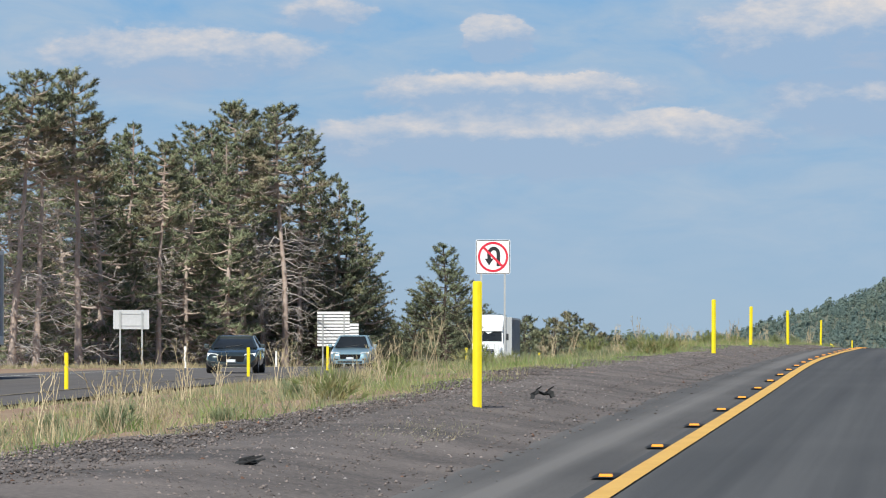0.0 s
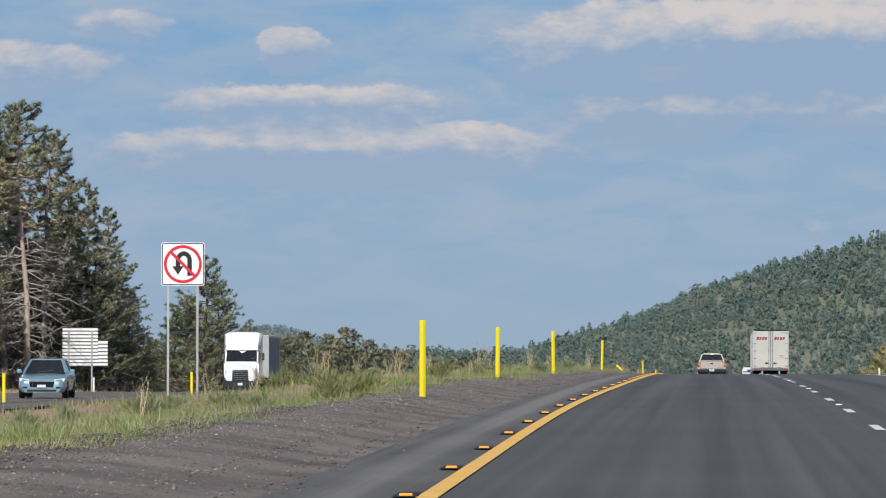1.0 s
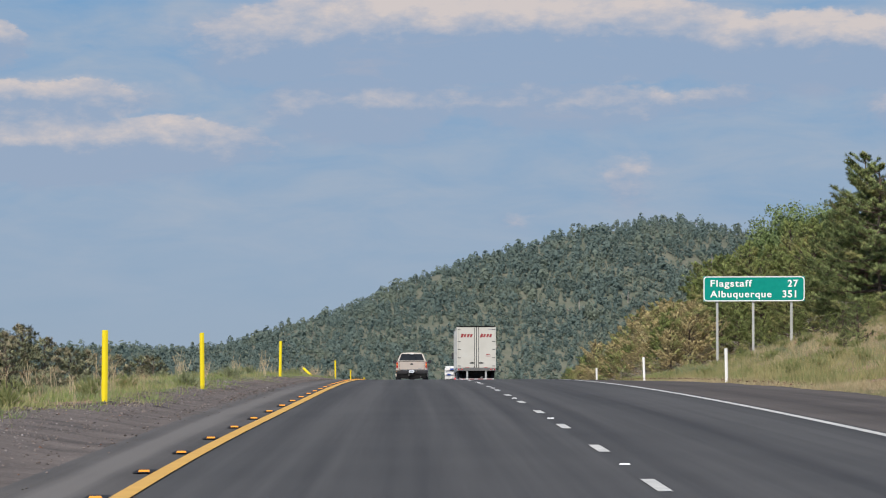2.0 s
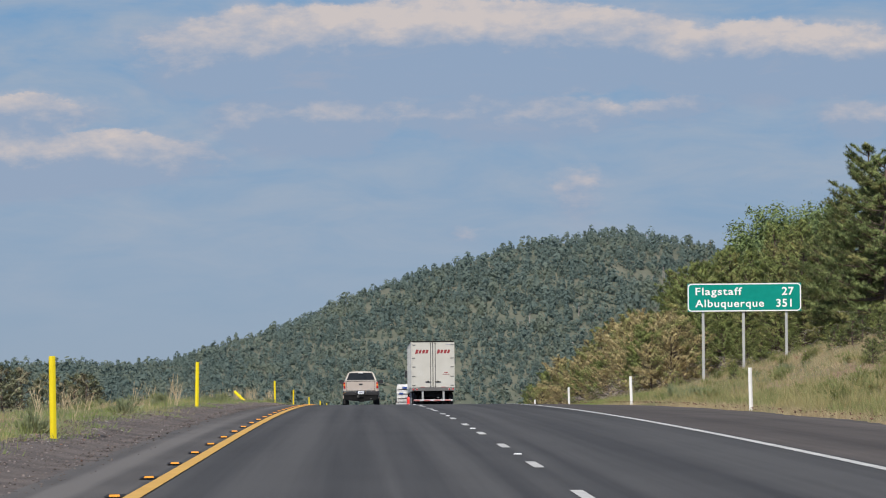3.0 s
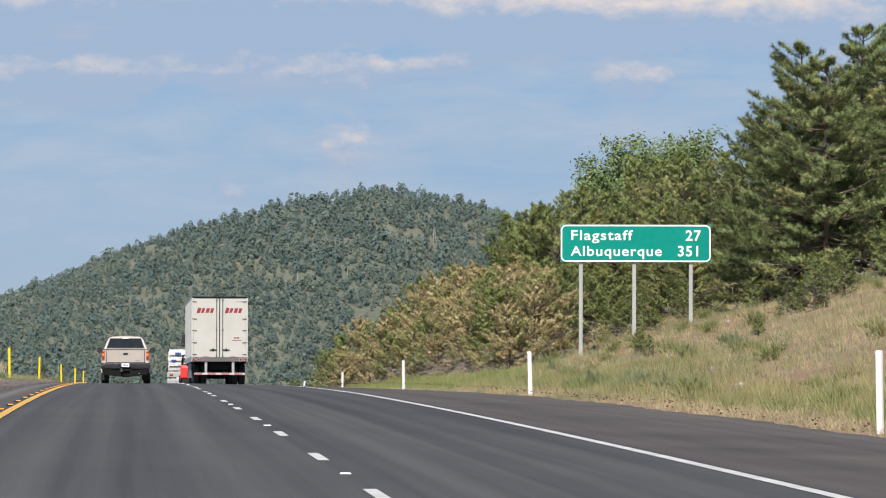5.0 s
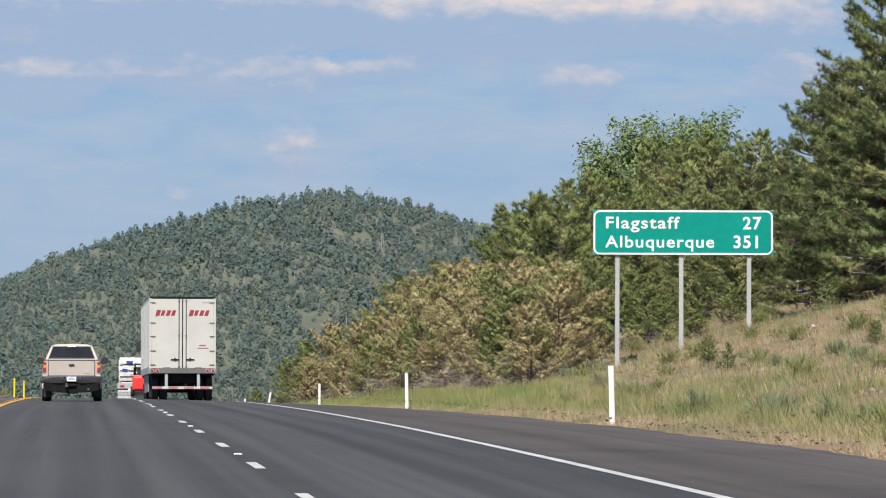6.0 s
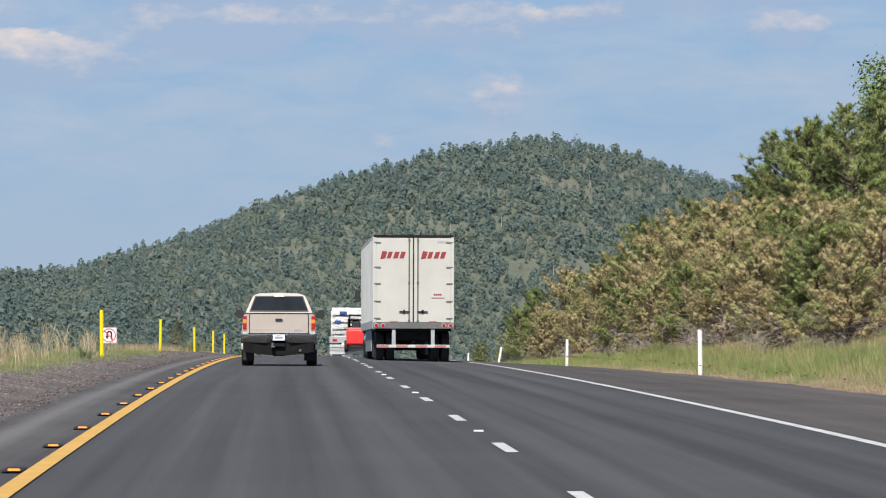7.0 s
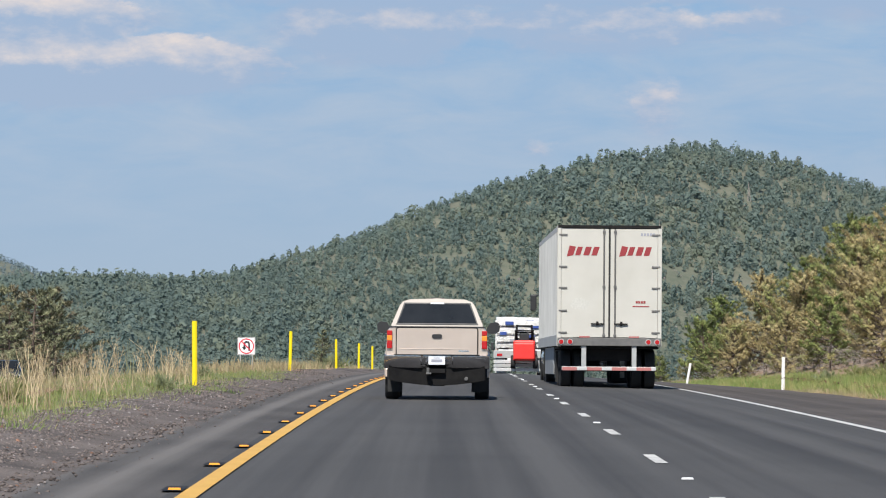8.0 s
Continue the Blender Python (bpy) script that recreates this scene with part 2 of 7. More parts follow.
M_PINEDARK = leafy("dark_pine_needles", (0.115, 0.130, 0.074), (0.360, 0.370, 0.220), (0.360, 0.300, 0.205), 0.38, back=0.16)
M_PINEBLUE = leafy("blue_green_needles", (0.125, 0.146, 0.086), (0.315, 0.340, 0.200), (0.310, 0.285, 0.165), 0.3, back=0.16)
M_PINEYOUNG = leafy("young_pine_needles", (0.140, 0.185, 0.060), (0.450, 0.510, 0.190), (0.50, 0.46, 0.20), 0.35, back=0.32)
M_TAN = leafy("browned_pine_needles", (0.41, 0.34, 0.175), (0.78, 0.67, 0.385), (0.44, 0.48, 0.20), 0.45, back=0.38, patch=0.45)
M_LEAF = leafy("oak_leaves", (0.125, 0.175, 0.065), (0.27, 0.345, 0.140), (0.23, 0.285, 0.11), 0.4, 0.5)
# Haze of distance is put into both conifer colours, bluer on the far ridge.
M_HILLTREE = leafy("hazed_hill_conifers", (0.152, 0.208, 0.192), (0.222, 0.280, 0.245), (0.236, 0.276, 0.218), 0.4, 0.9, 0.5, 0.035, 0.2)
M_FARTREE = leafy("hazed_far_conifers", (0.130, 0.180, 0.205), (0.180, 0.230, 0.250), (0.160, 0.205, 0.220), 0.4, 0.9, 0.2, 0.02)
M_GRASSDRY = leafy("dry_grass", (0.38, 0.31, 0.18), (0.60, 0.50, 0.31), (0.30, 0.30, 0.16), 0.45, 0.8, 0.35, 0.25)
M_GRASSGREEN = leafy("green_grass", (0.20, 0.23, 0.085), (0.34, 0.36, 0.16), (0.42, 0.37, 0.18), 0.55, 0.8, 0.35, 0.25)
M_WEED = leafy("fresh_weeds", (0.17, 0.25, 0.07), (0.31, 0.39, 0.13), (0.42, 0.40, 0.18), 0.4, 0.8, 0.35, 0.3)
M_BRUSH = leafy("grey_green_brush", (0.20, 0.235, 0.125), (0.345, 0.37, 0.215), (0.26, 0.30, 0.11), 0.4, 0.8, 0.3, 0.3)
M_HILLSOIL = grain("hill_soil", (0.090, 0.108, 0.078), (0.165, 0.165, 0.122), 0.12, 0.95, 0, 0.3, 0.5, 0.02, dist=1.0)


# ---- mesh helpers ----
def part(name, bm, material, parent=None, label=""):
    me = bpy.data.meshes.new(name)
    bm.to_mesh(me)
    bm.free()
    me.materials.append(material)
    ob = new(name, me)
    ob.parent = parent
    if label:
        ob["label"] = label
    return ob


def smooth(ob, angle=35):
    ob.data.shade_smooth()
    ob.data.set_sharp_from_angle(angle=radians(angle))
    return ob


def base(name, m, label, category, group="", kind=""):
    ob = new(name)
    ob.matrix_world = m
    return tagged(ob, label, category, group, kind)


def mesh_of(name, verts, faces, material, smooth_it=False, normals=None):
    """verts (n, 3) and faces (m, k) arrays to one object."""
    verts, faces = np.asarray(verts, np.float32), np.asarray(faces, np.int32)
    me = bpy.data.meshes.new(name)
    k = faces.shape[1]
    me.vertices.add(len(verts)); me.loops.add(faces.size); me.polygons.add(len(faces))
    me.vertices.foreach_set("co", verts.ravel())
    me.loops.foreach_set("vertex_index", faces.ravel())
    me.polygons.foreach_set("loop_start", np.arange(0, faces.size, k, dtype=np.int32))
    me.update(calc_edges=True)
    me.validate()
    me.materials.append(material)
    if smooth_it or normals is not None:
        me.shade_smooth()
    if normals is not None:
        me.normals_split_custom_set_from_vertices(np.asarray(normals, np.float32))
    return new(name, me)


def box(bm, x0, x1, y0, y1, z0, z1, bevel=0.0):
    v = [bm.verts.new(c) for c in ((x0, y0, z0), (x1, y0, z0), (x1, y1, z0), (x0, y1, z0), (x0, y0, z1), (x1, y0, z1), (x1, y1, z1), (x0, y1, z1))]
    f = [bm.faces.new([v[i] for i in q]) for q in ((3, 2, 1, 0), (4, 5, 6, 7), (0, 1, 5, 4), (1, 2, 6, 5), (2, 3, 7, 6), (3, 0, 4, 7))]
    if bevel:
        bmesh.ops.bevel(bm, geom=list({e for q in f for e in q.edges}), offset=bevel, segments=2, affect="EDGES", profile=0.6)
    return bm


def boxed(x0, x1, y0, y1, z0, z1, bevel=0.0):
    return box(bmesh.new(), x0, x1, y0, y1, z0, z1, bevel)


def loft(rings, cap=True):
    """Rings of equally many points, joined in order, closed round."""
    bm = bmesh.new()
    rows = [[bm.verts.new(p) for p in r] for r in rings]
    n = len(rows[0])
    for a, b in zip(rows, rows[1:]):
        for i in range(n):
            bm.faces.new((a[i], a[(i + 1) % n], b[(i + 1) % n], b[i]))
    if cap:
        bm.faces.new(rows[0][::-1]); bm.faces.new(rows[-1])
    bmesh.ops.recalc_face_normals(bm, faces=bm.faces)
    return bm


def tube(points, radii, sides=8):
    rings = []
    pts = [Vector(p) for p in points]
    for i, p in enumerate(pts):
        d = (pts[min(i + 1, len(pts) - 1)] - pts[max(i - 1, 0)]).normalized()
        u = d.orthogonal().normalized(); w = d.cross(u)
        rings.append([p + (u * math.cos(a) + w * math.sin(a)) * radii[i] for a in (2 * math.pi * k / sides for k in range(sides))])
    return loft(rings)


def wheel(parent, name, x, y, z, r, w, rim_mat):
    """A tyre with rounded shoulders and a dished rim; its axle runs along x."""
    def ring(xx, rr, n=28):
        return [(xx, rr * math.cos(2 * math.pi * k / n), rr * math.sin(2 * math.pi * k / n)) for k in range(n)]
    h = w / 2
    bm = loft([ring(-h * 0.8, r * 0.62), ring(-h, r * 0.72), ring(-h, r * 0.9), ring(-h * 0.82, r * 0.985), ring(-h * 0.3, r), ring(h * 0.3, r), ring(h * 0.82, r * 0.985), ring(h, r * 0.9), ring(h, r * 0.72), ring(h * 0.8, r * 0.62)])
    t = smooth(part("tyre", bm, M_BLACK, parent))
    t.location = (x, y, z)
    rm = loft([ring(-h * 0.82, r * 0.62), ring(-h * 0.5, r * 0.5), ring(-h * 0.6, r * 0.2), ring(h * 0.6, r * 0.2), ring(h * 0.5, r * 0.5), ring(h * 0.82, r * 0.62)])
    smooth(part("rim", rm, rim_mat, t))
    return t


# ---- the lie of the land ----
def road_z(y):
    """Height of the carriageway along the road: a long crest."""
    y = np.asarray(y, float)
    c = np.minimum(y, 520.0)
    z = 0.0142675 * c - 4.11e-5 * c * c + 1.0e-8 * c ** 3
    return z - 0.0204 * np.maximum(y - 520.0, 0)


def road_x(y):
    y = np.asarray(y, float)
    c = np.clip(y, 0, 520.0)
    return -2.99e-5 * c * c + 5.77e-8 * c ** 3 + 0.0157 * np.maximum(y - 520.0, 0)


def bow(y):
    """The median edge of the carriageway swings out a little round y = 105."""
    return -0.22 * np.exp(-((np.asarray(y, float) - 105.0) / 34.0) ** 2)


def tilt(x, y):
    """The right-hand lanes lean outwards past the crest."""
    return -np.clip((x - 2.0) / 9.0, 0, 1.3) * np.clip((y - 280.0) / 230.0, 0, 1.2) * 0.45


CROSS_X = [-500, -140, -70, -45, -38, -25, -22, -18, -15, -11, -8, -6.2, -5.1, -4.4, -3.9, -3.3, -1, 9.5, 10.3, 11.1, 12.5, 15, 18.9, 23.6, 34, 50, 90, 220, 560]
CROSS_Z = [-6, -2.2, -1.2, -1.1, -1.15, -1.15, -1.15, -0.95, -0.6, -0.3, 0.08, 0.17, 0.15, 0.07, -0.03, -0.18, -0.22, -0.25, -0.2, -0.13, 0.0, 0.45, 1.35, 2.8, 5.2, 7.4, 9, 7, 0]


def cross(x, y):
    c = np.interp(x, CROSS_X, CROSS_Z)
    right = np.clip((y - 60) / 100, 0.25, 1) * np.clip((720 - y) / 180, 0, 1)
    return np.where((x > 11) & (c > 0), c * right, c)


# Skyline bearings and elevations in degrees, fitted to the camera's view near y = 246.
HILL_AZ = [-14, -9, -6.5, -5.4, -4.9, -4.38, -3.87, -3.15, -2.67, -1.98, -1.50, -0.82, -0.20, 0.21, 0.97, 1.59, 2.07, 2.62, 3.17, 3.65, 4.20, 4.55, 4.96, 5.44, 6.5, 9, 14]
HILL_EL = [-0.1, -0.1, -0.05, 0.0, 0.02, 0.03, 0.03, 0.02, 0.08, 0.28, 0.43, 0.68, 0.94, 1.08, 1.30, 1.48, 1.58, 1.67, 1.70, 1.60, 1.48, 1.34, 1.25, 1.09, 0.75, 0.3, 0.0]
VIEWPOINT = (-1.25, 246.0, 2.6)


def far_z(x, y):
    """The wooded hill across the valley and the low ridges beside it, shaped to fit the camera's view."""
    dx, dy = x - VIEWPOINT[0], y - VIEWPOINT[1]
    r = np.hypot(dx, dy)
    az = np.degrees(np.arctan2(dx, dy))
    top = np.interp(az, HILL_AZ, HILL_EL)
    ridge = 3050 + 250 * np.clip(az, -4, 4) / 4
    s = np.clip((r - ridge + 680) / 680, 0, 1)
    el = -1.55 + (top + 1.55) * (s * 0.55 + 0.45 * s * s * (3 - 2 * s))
    z = VIEWPOINT[2] + r * np.tan(np.radians(el))
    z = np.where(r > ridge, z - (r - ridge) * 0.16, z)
    far = VIEWPOINT[2] + r * np.tan(np.radians(0.36)) * np.exp(-((az + 5.9) / 0.9) ** 2) - 9 * (1 - np.exp(-((az + 5.9) / 1.4) ** 2))
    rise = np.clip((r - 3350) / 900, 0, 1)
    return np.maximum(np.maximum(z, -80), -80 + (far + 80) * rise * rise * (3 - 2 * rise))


def rough_field(x, y):
    return 0.035 * np.sin(x * 1.3 + 0.6 * np.sin(y * 0.5)) * np.sin(y * 0.53 + x * 0.31) + 0.004 * np.sin(x * 3.1 + 1.7) * np.sin(y * 2.3 + x * 1.9) + 0.1 * np.sin(y * 0.11 + x * 0.07)


def ground_z(x, y):
    x, y = np.asarray(x, float), np.asarray(y, float)
    xr = x - road_x(np.clip(y, 0, 520))
    near = road_z(y) + cross(xr, y) + tilt(xr, y)
    off = np.clip((np.abs(xr - 3.2) - 8.2) / 2.5, 0, 1) * np.clip((np.abs(xr + 30) - 7.5) / 2, 0, 1)
    near = near + rough_field(x, y) * off
    r = np.hypot(x - VIEWPOINT[0], y - VIEWPOINT[1])
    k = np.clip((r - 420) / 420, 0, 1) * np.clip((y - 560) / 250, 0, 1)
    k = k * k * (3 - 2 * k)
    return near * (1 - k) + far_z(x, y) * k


def grid(name, xs, ys, zf, material, keep=None):
    X, Y = np.meshgrid(xs, ys)
    V = np.stack([X, Y, zf(X, Y)], -1).reshape(-1, 3)
    nx, ny = len(xs), len(ys)
    i = (np.arange(ny - 1)[:, None] * nx + np.arange(nx - 1)).ravel()
    F = np.stack([i, i + 1, i + nx + 1, i + nx], -1)
    return mesh_of(name, V, F, material, True)


def spaced(*stops):
    """Spacing that changes from stretch to stretch: (start, step), ..., (end,)."""
    out = []
    for (a, s), b in zip(stops, stops[1:]):
        out += list(np.arange(a, b[0], s))
    return np.array(out + [stops[-1][0]])


gx = spaced((-4800, 200), (-1200, 60), (-700, 20), (-120, 4), (-40, 1.0), (-3.9, 0.35), (-3.0, 2.0), (9.0, 0.4), (14, 0.8), (46, 4), (120, 20), (700, 60), (1200, 200), (4800,))
gy = spaced((-400, 20), (-20, 2.0), (620, 5), (760, 30), (2300, 16), (3420, 60), (4900,))
ground = tagged(grid("ground", gx, gy, ground_z, M_SOIL), "dry brown soil with thin grass reaching to a wooded hill", "ground", kind="structure")
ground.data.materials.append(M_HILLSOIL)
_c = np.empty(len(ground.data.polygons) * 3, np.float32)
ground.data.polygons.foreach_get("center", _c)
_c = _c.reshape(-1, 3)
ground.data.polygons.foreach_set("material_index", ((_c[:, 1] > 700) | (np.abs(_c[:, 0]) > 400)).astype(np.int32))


def strip(name, offs, y0, y1, step, zoff, material, label, category, xf=road_x, zf=None):
    """A ribbon that follows the road; offs: its cross stations as (x, extra height) or a function of y."""
    ys = np.arange(y0, y1 + 1e-6, step)
    V = []
    for k, y in enumerate(ys):
        o = offs(y) if callable(offs) else offs
        for x, dz in o:
            xx = float(xf(y)) + x
            V.append((xx, y, (float(road_z(y)) + float(tilt(x, y)) if zf is None else float(zf(xx, y))) + dz + zoff))
    n = len(offs(y0) if callable(offs) else offs)
    i = (np.arange(len(ys) - 1)[:, None] * n + np.arange(n - 1)).ravel()
    F = np.stack([i, i + 1, i + n + 1, i + n], -1)
    ob = mesh_of(name, V, F, material, True)
    uv = ob.data.uv_layers.new(name="lane")
    idx = np.empty(len(ob.data.loops), np.int32)
    ob.data.loops.foreach_get("vertex_index", idx)
    u = np.array([x for y in ys for x, dz in (offs(y) if callable(offs) else offs)])
    uv.data.foreach_set("uv", np.stack([u, np.repeat(ys, n)], -1)[idx].astype(np.float32).ravel())
    return tagged(ob, label, category, kind="structure")


road = strip("road", [(-2.52, 0.0), (-1, 0.0), (1.8, 0.0), (2.0, 0.0), (5.8, 0.0)], -60, 760, 2, 0.0, M_ASPHALT, "dark grey asphalt carriageway of two lanes", "road")


def left_edge(y):
    b = float(bow(y))
    return [(b - 3.70 + 0.09 * math.sin(y * 0.37) + 0.06 * math.sin(y * 1.9) + 0.05 * math.sin(y * 4.7 + 2), 0.012), (b - 3.0, 0.01), (-2.52, -0.001)]


def right_edge(y):
    return [(5.8, -0.001), (8.0, -0.04), (10.45 + 0.12 * math.sin(y * 0.29) + 0.07 * math.sin(y * 1.7), -0.09)]


strip("shoulder_west", left_edge, -60, 620, 0.5, 0.0, M_SHOULDER, "narrow grey asphalt shoulder beside the yellow line", "shoulder")
strip("shoulder_east", right_edge, -60, 620, 1, 0.0, M_SHOULDERDIRT, "wide brownish grey asphalt shoulder beside the white line", "shoulder")


def gravel_offs(y):
    e = 6.05 + 0.22 * math.sin(y * 0.21) + 0.14 * math.sin(y * 0.83 + 1) + 0.1 * math.sin(y * 2.3)
    e -= min(1.0, max(0.0, (y - 105) / 40)) * 1.0
    e += max(0.0, 1 - abs(y - 318) / 30) * 0.5 + min(1.0, max(0.0, (66 - y) / 22)) * 0.9
    return [(-e, 0.0), (-min(5.5, e - 0.2), 0.02), (-min(5.1, e - 0.35), 0.02), (-4.5, 0.02), (-4.0, 0.016), (-3.55, -0.012)]


strip("gravel_verge", gravel_offs, -40, 600, 0.5, 0.016, M_GRAVEL, "dark brown cinder gravel verge", "gravel", zf=lambda x, y: max(float(ground_z(x, y)), float(road_z(y)) + 0.0))


def opp_x(y):
    return -26.0 - 0.02 * (np.asarray(y, float) - 185)


strip("road_opposite", [(-9.0, 0.03), (-5.6, 0.08), (1.9, 0.08), (3.7, 0.02)], -60, 760, 4, 0.0, M_OPPROAD, "faded brownish grey carriageway for oncoming traffic", "road", opp_x, lambda x, y: road_z(y) - 1.0)

# ---- markings ----
def ribbon(name, x, w, y0, y1, step, material, label, up=0.006, xf=road_x, zf=None):
    offs = [(x - w / 2, 0.0), (x + w / 2, 0.0)]
    return strip(name, offs, y0, y1, step, up, material, label, "road line", xf, zf)


strip("edge_line_yellow", lambda y: [(float(bow(y)) - 2.40, 0.0), (float(bow(y)) - 2.235, 0.0)], -40, 700, 1.0, 0.012, M_YELLOWLINE, "solid yellow edge line on the median side", "road line")
ribbon("edge_line_white", 5.62, 0.15, -40, 700, 1.0, M_WHITELINE, "solid white edge line on the outer side")
ribbon("edge_line_opposite", 2.0, 0.12, 20, 600, 4, M_FADEDLINE, "faded yellow edge line of the oncoming carriageway", 0.09, opp_x, lambda x, y: road_z(y) - 1.0)
ribbon("edge_line_far", -5.6, 0.15, 20, 600, 4, M_WHITELINE, "faded white edge line of the oncoming carriageway", 0.09, opp_x, lambda x, y: road_z(y) - 1.0)


def road_patch(name, x, w, y, length, material, up, label, category, group):
    ys = np.linspace(y - length / 2, y + length / 2, 5)
    V, F = [], []
    for yy in ys:
        for s in (-1, 1):
            xx = x + s * w / 2
            V.append((float(road_x(yy)) + xx, yy, float(road_z(yy) + tilt(xx, yy)) + up))
    for k in range(4):
        F.append((2 * k, 2 * k + 1, 2 * k + 3, 2 * k + 2))
    return tagged(mesh_of(name, V, F, material), label, category, group, "structure")


for k in range(-7, 36):
    road_patch("lane_dash", 1.83, 0.125, 104.0 + 12.19 * k, 3.05, M_WHITELINE, 0.006, "white painted lane dash on dark asphalt", "road line", "lane dashes")


def marker(x, y, lens, label, group):
    """A low road marker set in a dark slot."""
    z = float(road_z(y) + tilt(x, y))
    xx = float(road_x(y)) + x
    ob = base("road_marker", pose(xx, y, z), label, "road marker", group)
    bm = loft([[(-0.055, -0.05, 0.003), (0.055, -0.05, 0.003), (0.055, 0.05, 0.003), (-0.055, 0.05, 0.003)], [(-0.045, -0.015, 0.018), (0.045, -0.015, 0.018), (0.045, 0.02, 0.018), (-0.045, 0.02, 0.018)]])
    part("lens", bm, lens, ob)
    return ob


# Flat black patch stands in for the inside of a recessed slot.
M_SLOT = plain("slot_black", (0.010, 0.010, 0.011), 0.8)
M_AMBERPLATE = plain("amber_marker", (0.85, 0.33, 0.04), 0.4)
_rm = None
for k in range(80):
    y = 34.5 + 6.67 * k
    road_patch("marker_slot", -2.50 + float(bow(y)), 0.18, y + 0.0, 1.0, M_SLOT, 0.016, "flat black patch for the recessed slot of a reflector", "road slot", "marker slots")
    z = float(road_z(y)) + 0.014
    xx = float(road_x(y)) - 2.485 + float(bow(y))
    if _rm is None:
        _rm = base("road_marker", pose(xx, y - 0.3, z), "amber reflector in a dark slot beside the yellow line", "road marker", "amber road markers")
        part("lens", loft([[(-0.065, -0.05, 0.002), (0.065, -0.05, 0.002), (0.065, 0.05, 0.002), (-0.065, 0.05, 0.002)], [(-0.058, -0.02, 0.024), (0.058, -0.02, 0.024), (0.058, 0.02, 0.024), (-0.058, 0.02, 0.024)]]), M_AMBERPLATE, _rm)
        _rm.scale = (0.8, 1, 0.85)
    else:
        copy_thing(_rm, pose(xx, y - 0.3, z))
for k in range(-1, 15):
    y = 109.9 + 24.38 * k
    marker(1.83, y, M_WHITEPAINT, "white reflector between the lane dashes", "white road markers")


# ---- posts ----
def flat_post(name, m, w, h, material, label, group):
    """A flexible flat delineator with rounded top and a slightly curved face."""
    ob = base(name, m, label, "delineator", group)
    rings = []
    for z, s in ((-0.15, 1.0), (0.0, 1.0), (0.3 * h, 1.0), (0.9 * h, 1.0), (0.98 * h, 1.0), (0.992 * h, 0.95), (h, 0.84)):
        hw = w / 2 * s
        rings.append([(-hw, 0.012, z), (-hw * 0.5, -0.012, z), (0, -0.02, z), (hw * 0.5, -0.012, z), (hw, 0.012, z), (hw * 0.5, 0.0, z), (0, -0.006, z), (-hw * 0.5, 0.0, z)])
    smooth(part("blade", loft(rings), material, ob))
    return ob


def stand(x, y, up=0.0):
    return float(ground_z(x, y)) + up


yposts = [(-4.93, 49.2, 1.37, 0, 0), (-5.17, 107.2, 1.27, 0, 0.5), (-5.6, 139.7, 1.2, 0.6, 0), (-5.32, 166.0, 1.26, -0.5, 0), (-5.7, 229.0, 1.3, 1.2, 0.8), (-6.4, 355.2, 1.3, -0.6, 0), (-6.5, 413.0, 1.27, 1.0, 0), (-6.2, 462.0, 1.25, -0.8, 0), (-5.6, 480.0, 1.2, 0.5, 0), (-5.3, 500.0, 1.2, 0, 0)]
for x, y, h, lean, turn in yposts:
    flat_post("yellow_post", pose(x, y, stand(x, y) - 0.01, -lean, lean, turn * 6), 0.098, h, M_YPOST, "bright yellow flat delineator post on the gravel verge", "yellow posts")
x, y = -6.22, 293.0
flat_post("yellow_post", pose(x, y, stand(x, y) + 0.02, -56, -48, 0), 0.115, 1.15, M_YPOST, "yellow delineator post knocked over on the verge", "yellow posts")
for x, y in ((-22.9, 122), (-23.2, 157), (-24.4, 187), (-23.1, 230), (-25.4, 300), (-26.5, 372)):
    flat_post("yellow_post", pose(x, y, stand(x, y)), 0.11, 1.2, M_YPOST, "yellow delineator post beside the oncoming carriageway", "yellow posts far side")
for x, y, lean, tw in ((10.6, 111.5, 0, 0), (10.5, 172.6, -2.2, 0), (10.2, 232.8, 1.0, 2), (10.05, 295.5, 1.6, 0), (9.9, 358.4, 1.0, 0), (10.2, 427.0, -0.5, 0), (10.04, 490.5, -9.5, 0), (10.5, 548.0, -1.5, 0)):
    h = 1.28 if y < 400 else 1.18
    flat_post("white_post", pose(x, y, stand(x, y) - 0.02, 0, -lean, tw * 5), 0.115, h, M_WPOST, "leaning white delineator post at the shoulder edge" if abs(lean) > 5 else "white delineator post at the shoulder edge", "white posts")
for x, y in ((-39.5, 245), (-41.0, 290), (-43.0, 345)):
    flat_post("white_post", pose(x, y, stand(x, y)), 0.12, 1.3, M_WPOST, "white delineator post on the far verge", "white posts far side")


# ---- signs ----
def letters(name, s, size, x, z, y, material, parent, align="LEFT", stroke=0.004, wide=1.0):
    cu = bpy.data.curves.new(name, "FONT")
    cu.body, cu.size, cu.align_x, cu.extrude, cu.offset = s, size, align, 0.004, stroke
    cu.space_character = 1.12
    ob = new(name, cu)
    ob.parent = parent
    ob.rotation_euler = (math.pi / 2, 0, 0)
    ob.location = (x, y, z)
    me = bpy.data.meshes.new_from_object(ob.evaluated_get(bpy.context.evaluated_depsgraph_get()))
    bpy.data.objects.remove(ob)
    me.materials.clear(); me.materials.append(material)
    out = new(name, me)
    out.parent, out.rotation_euler, out.location = parent, (math.pi / 2, 0, 0), (x, y, z)
    out.scale = (wide, 1, 1)
    return out


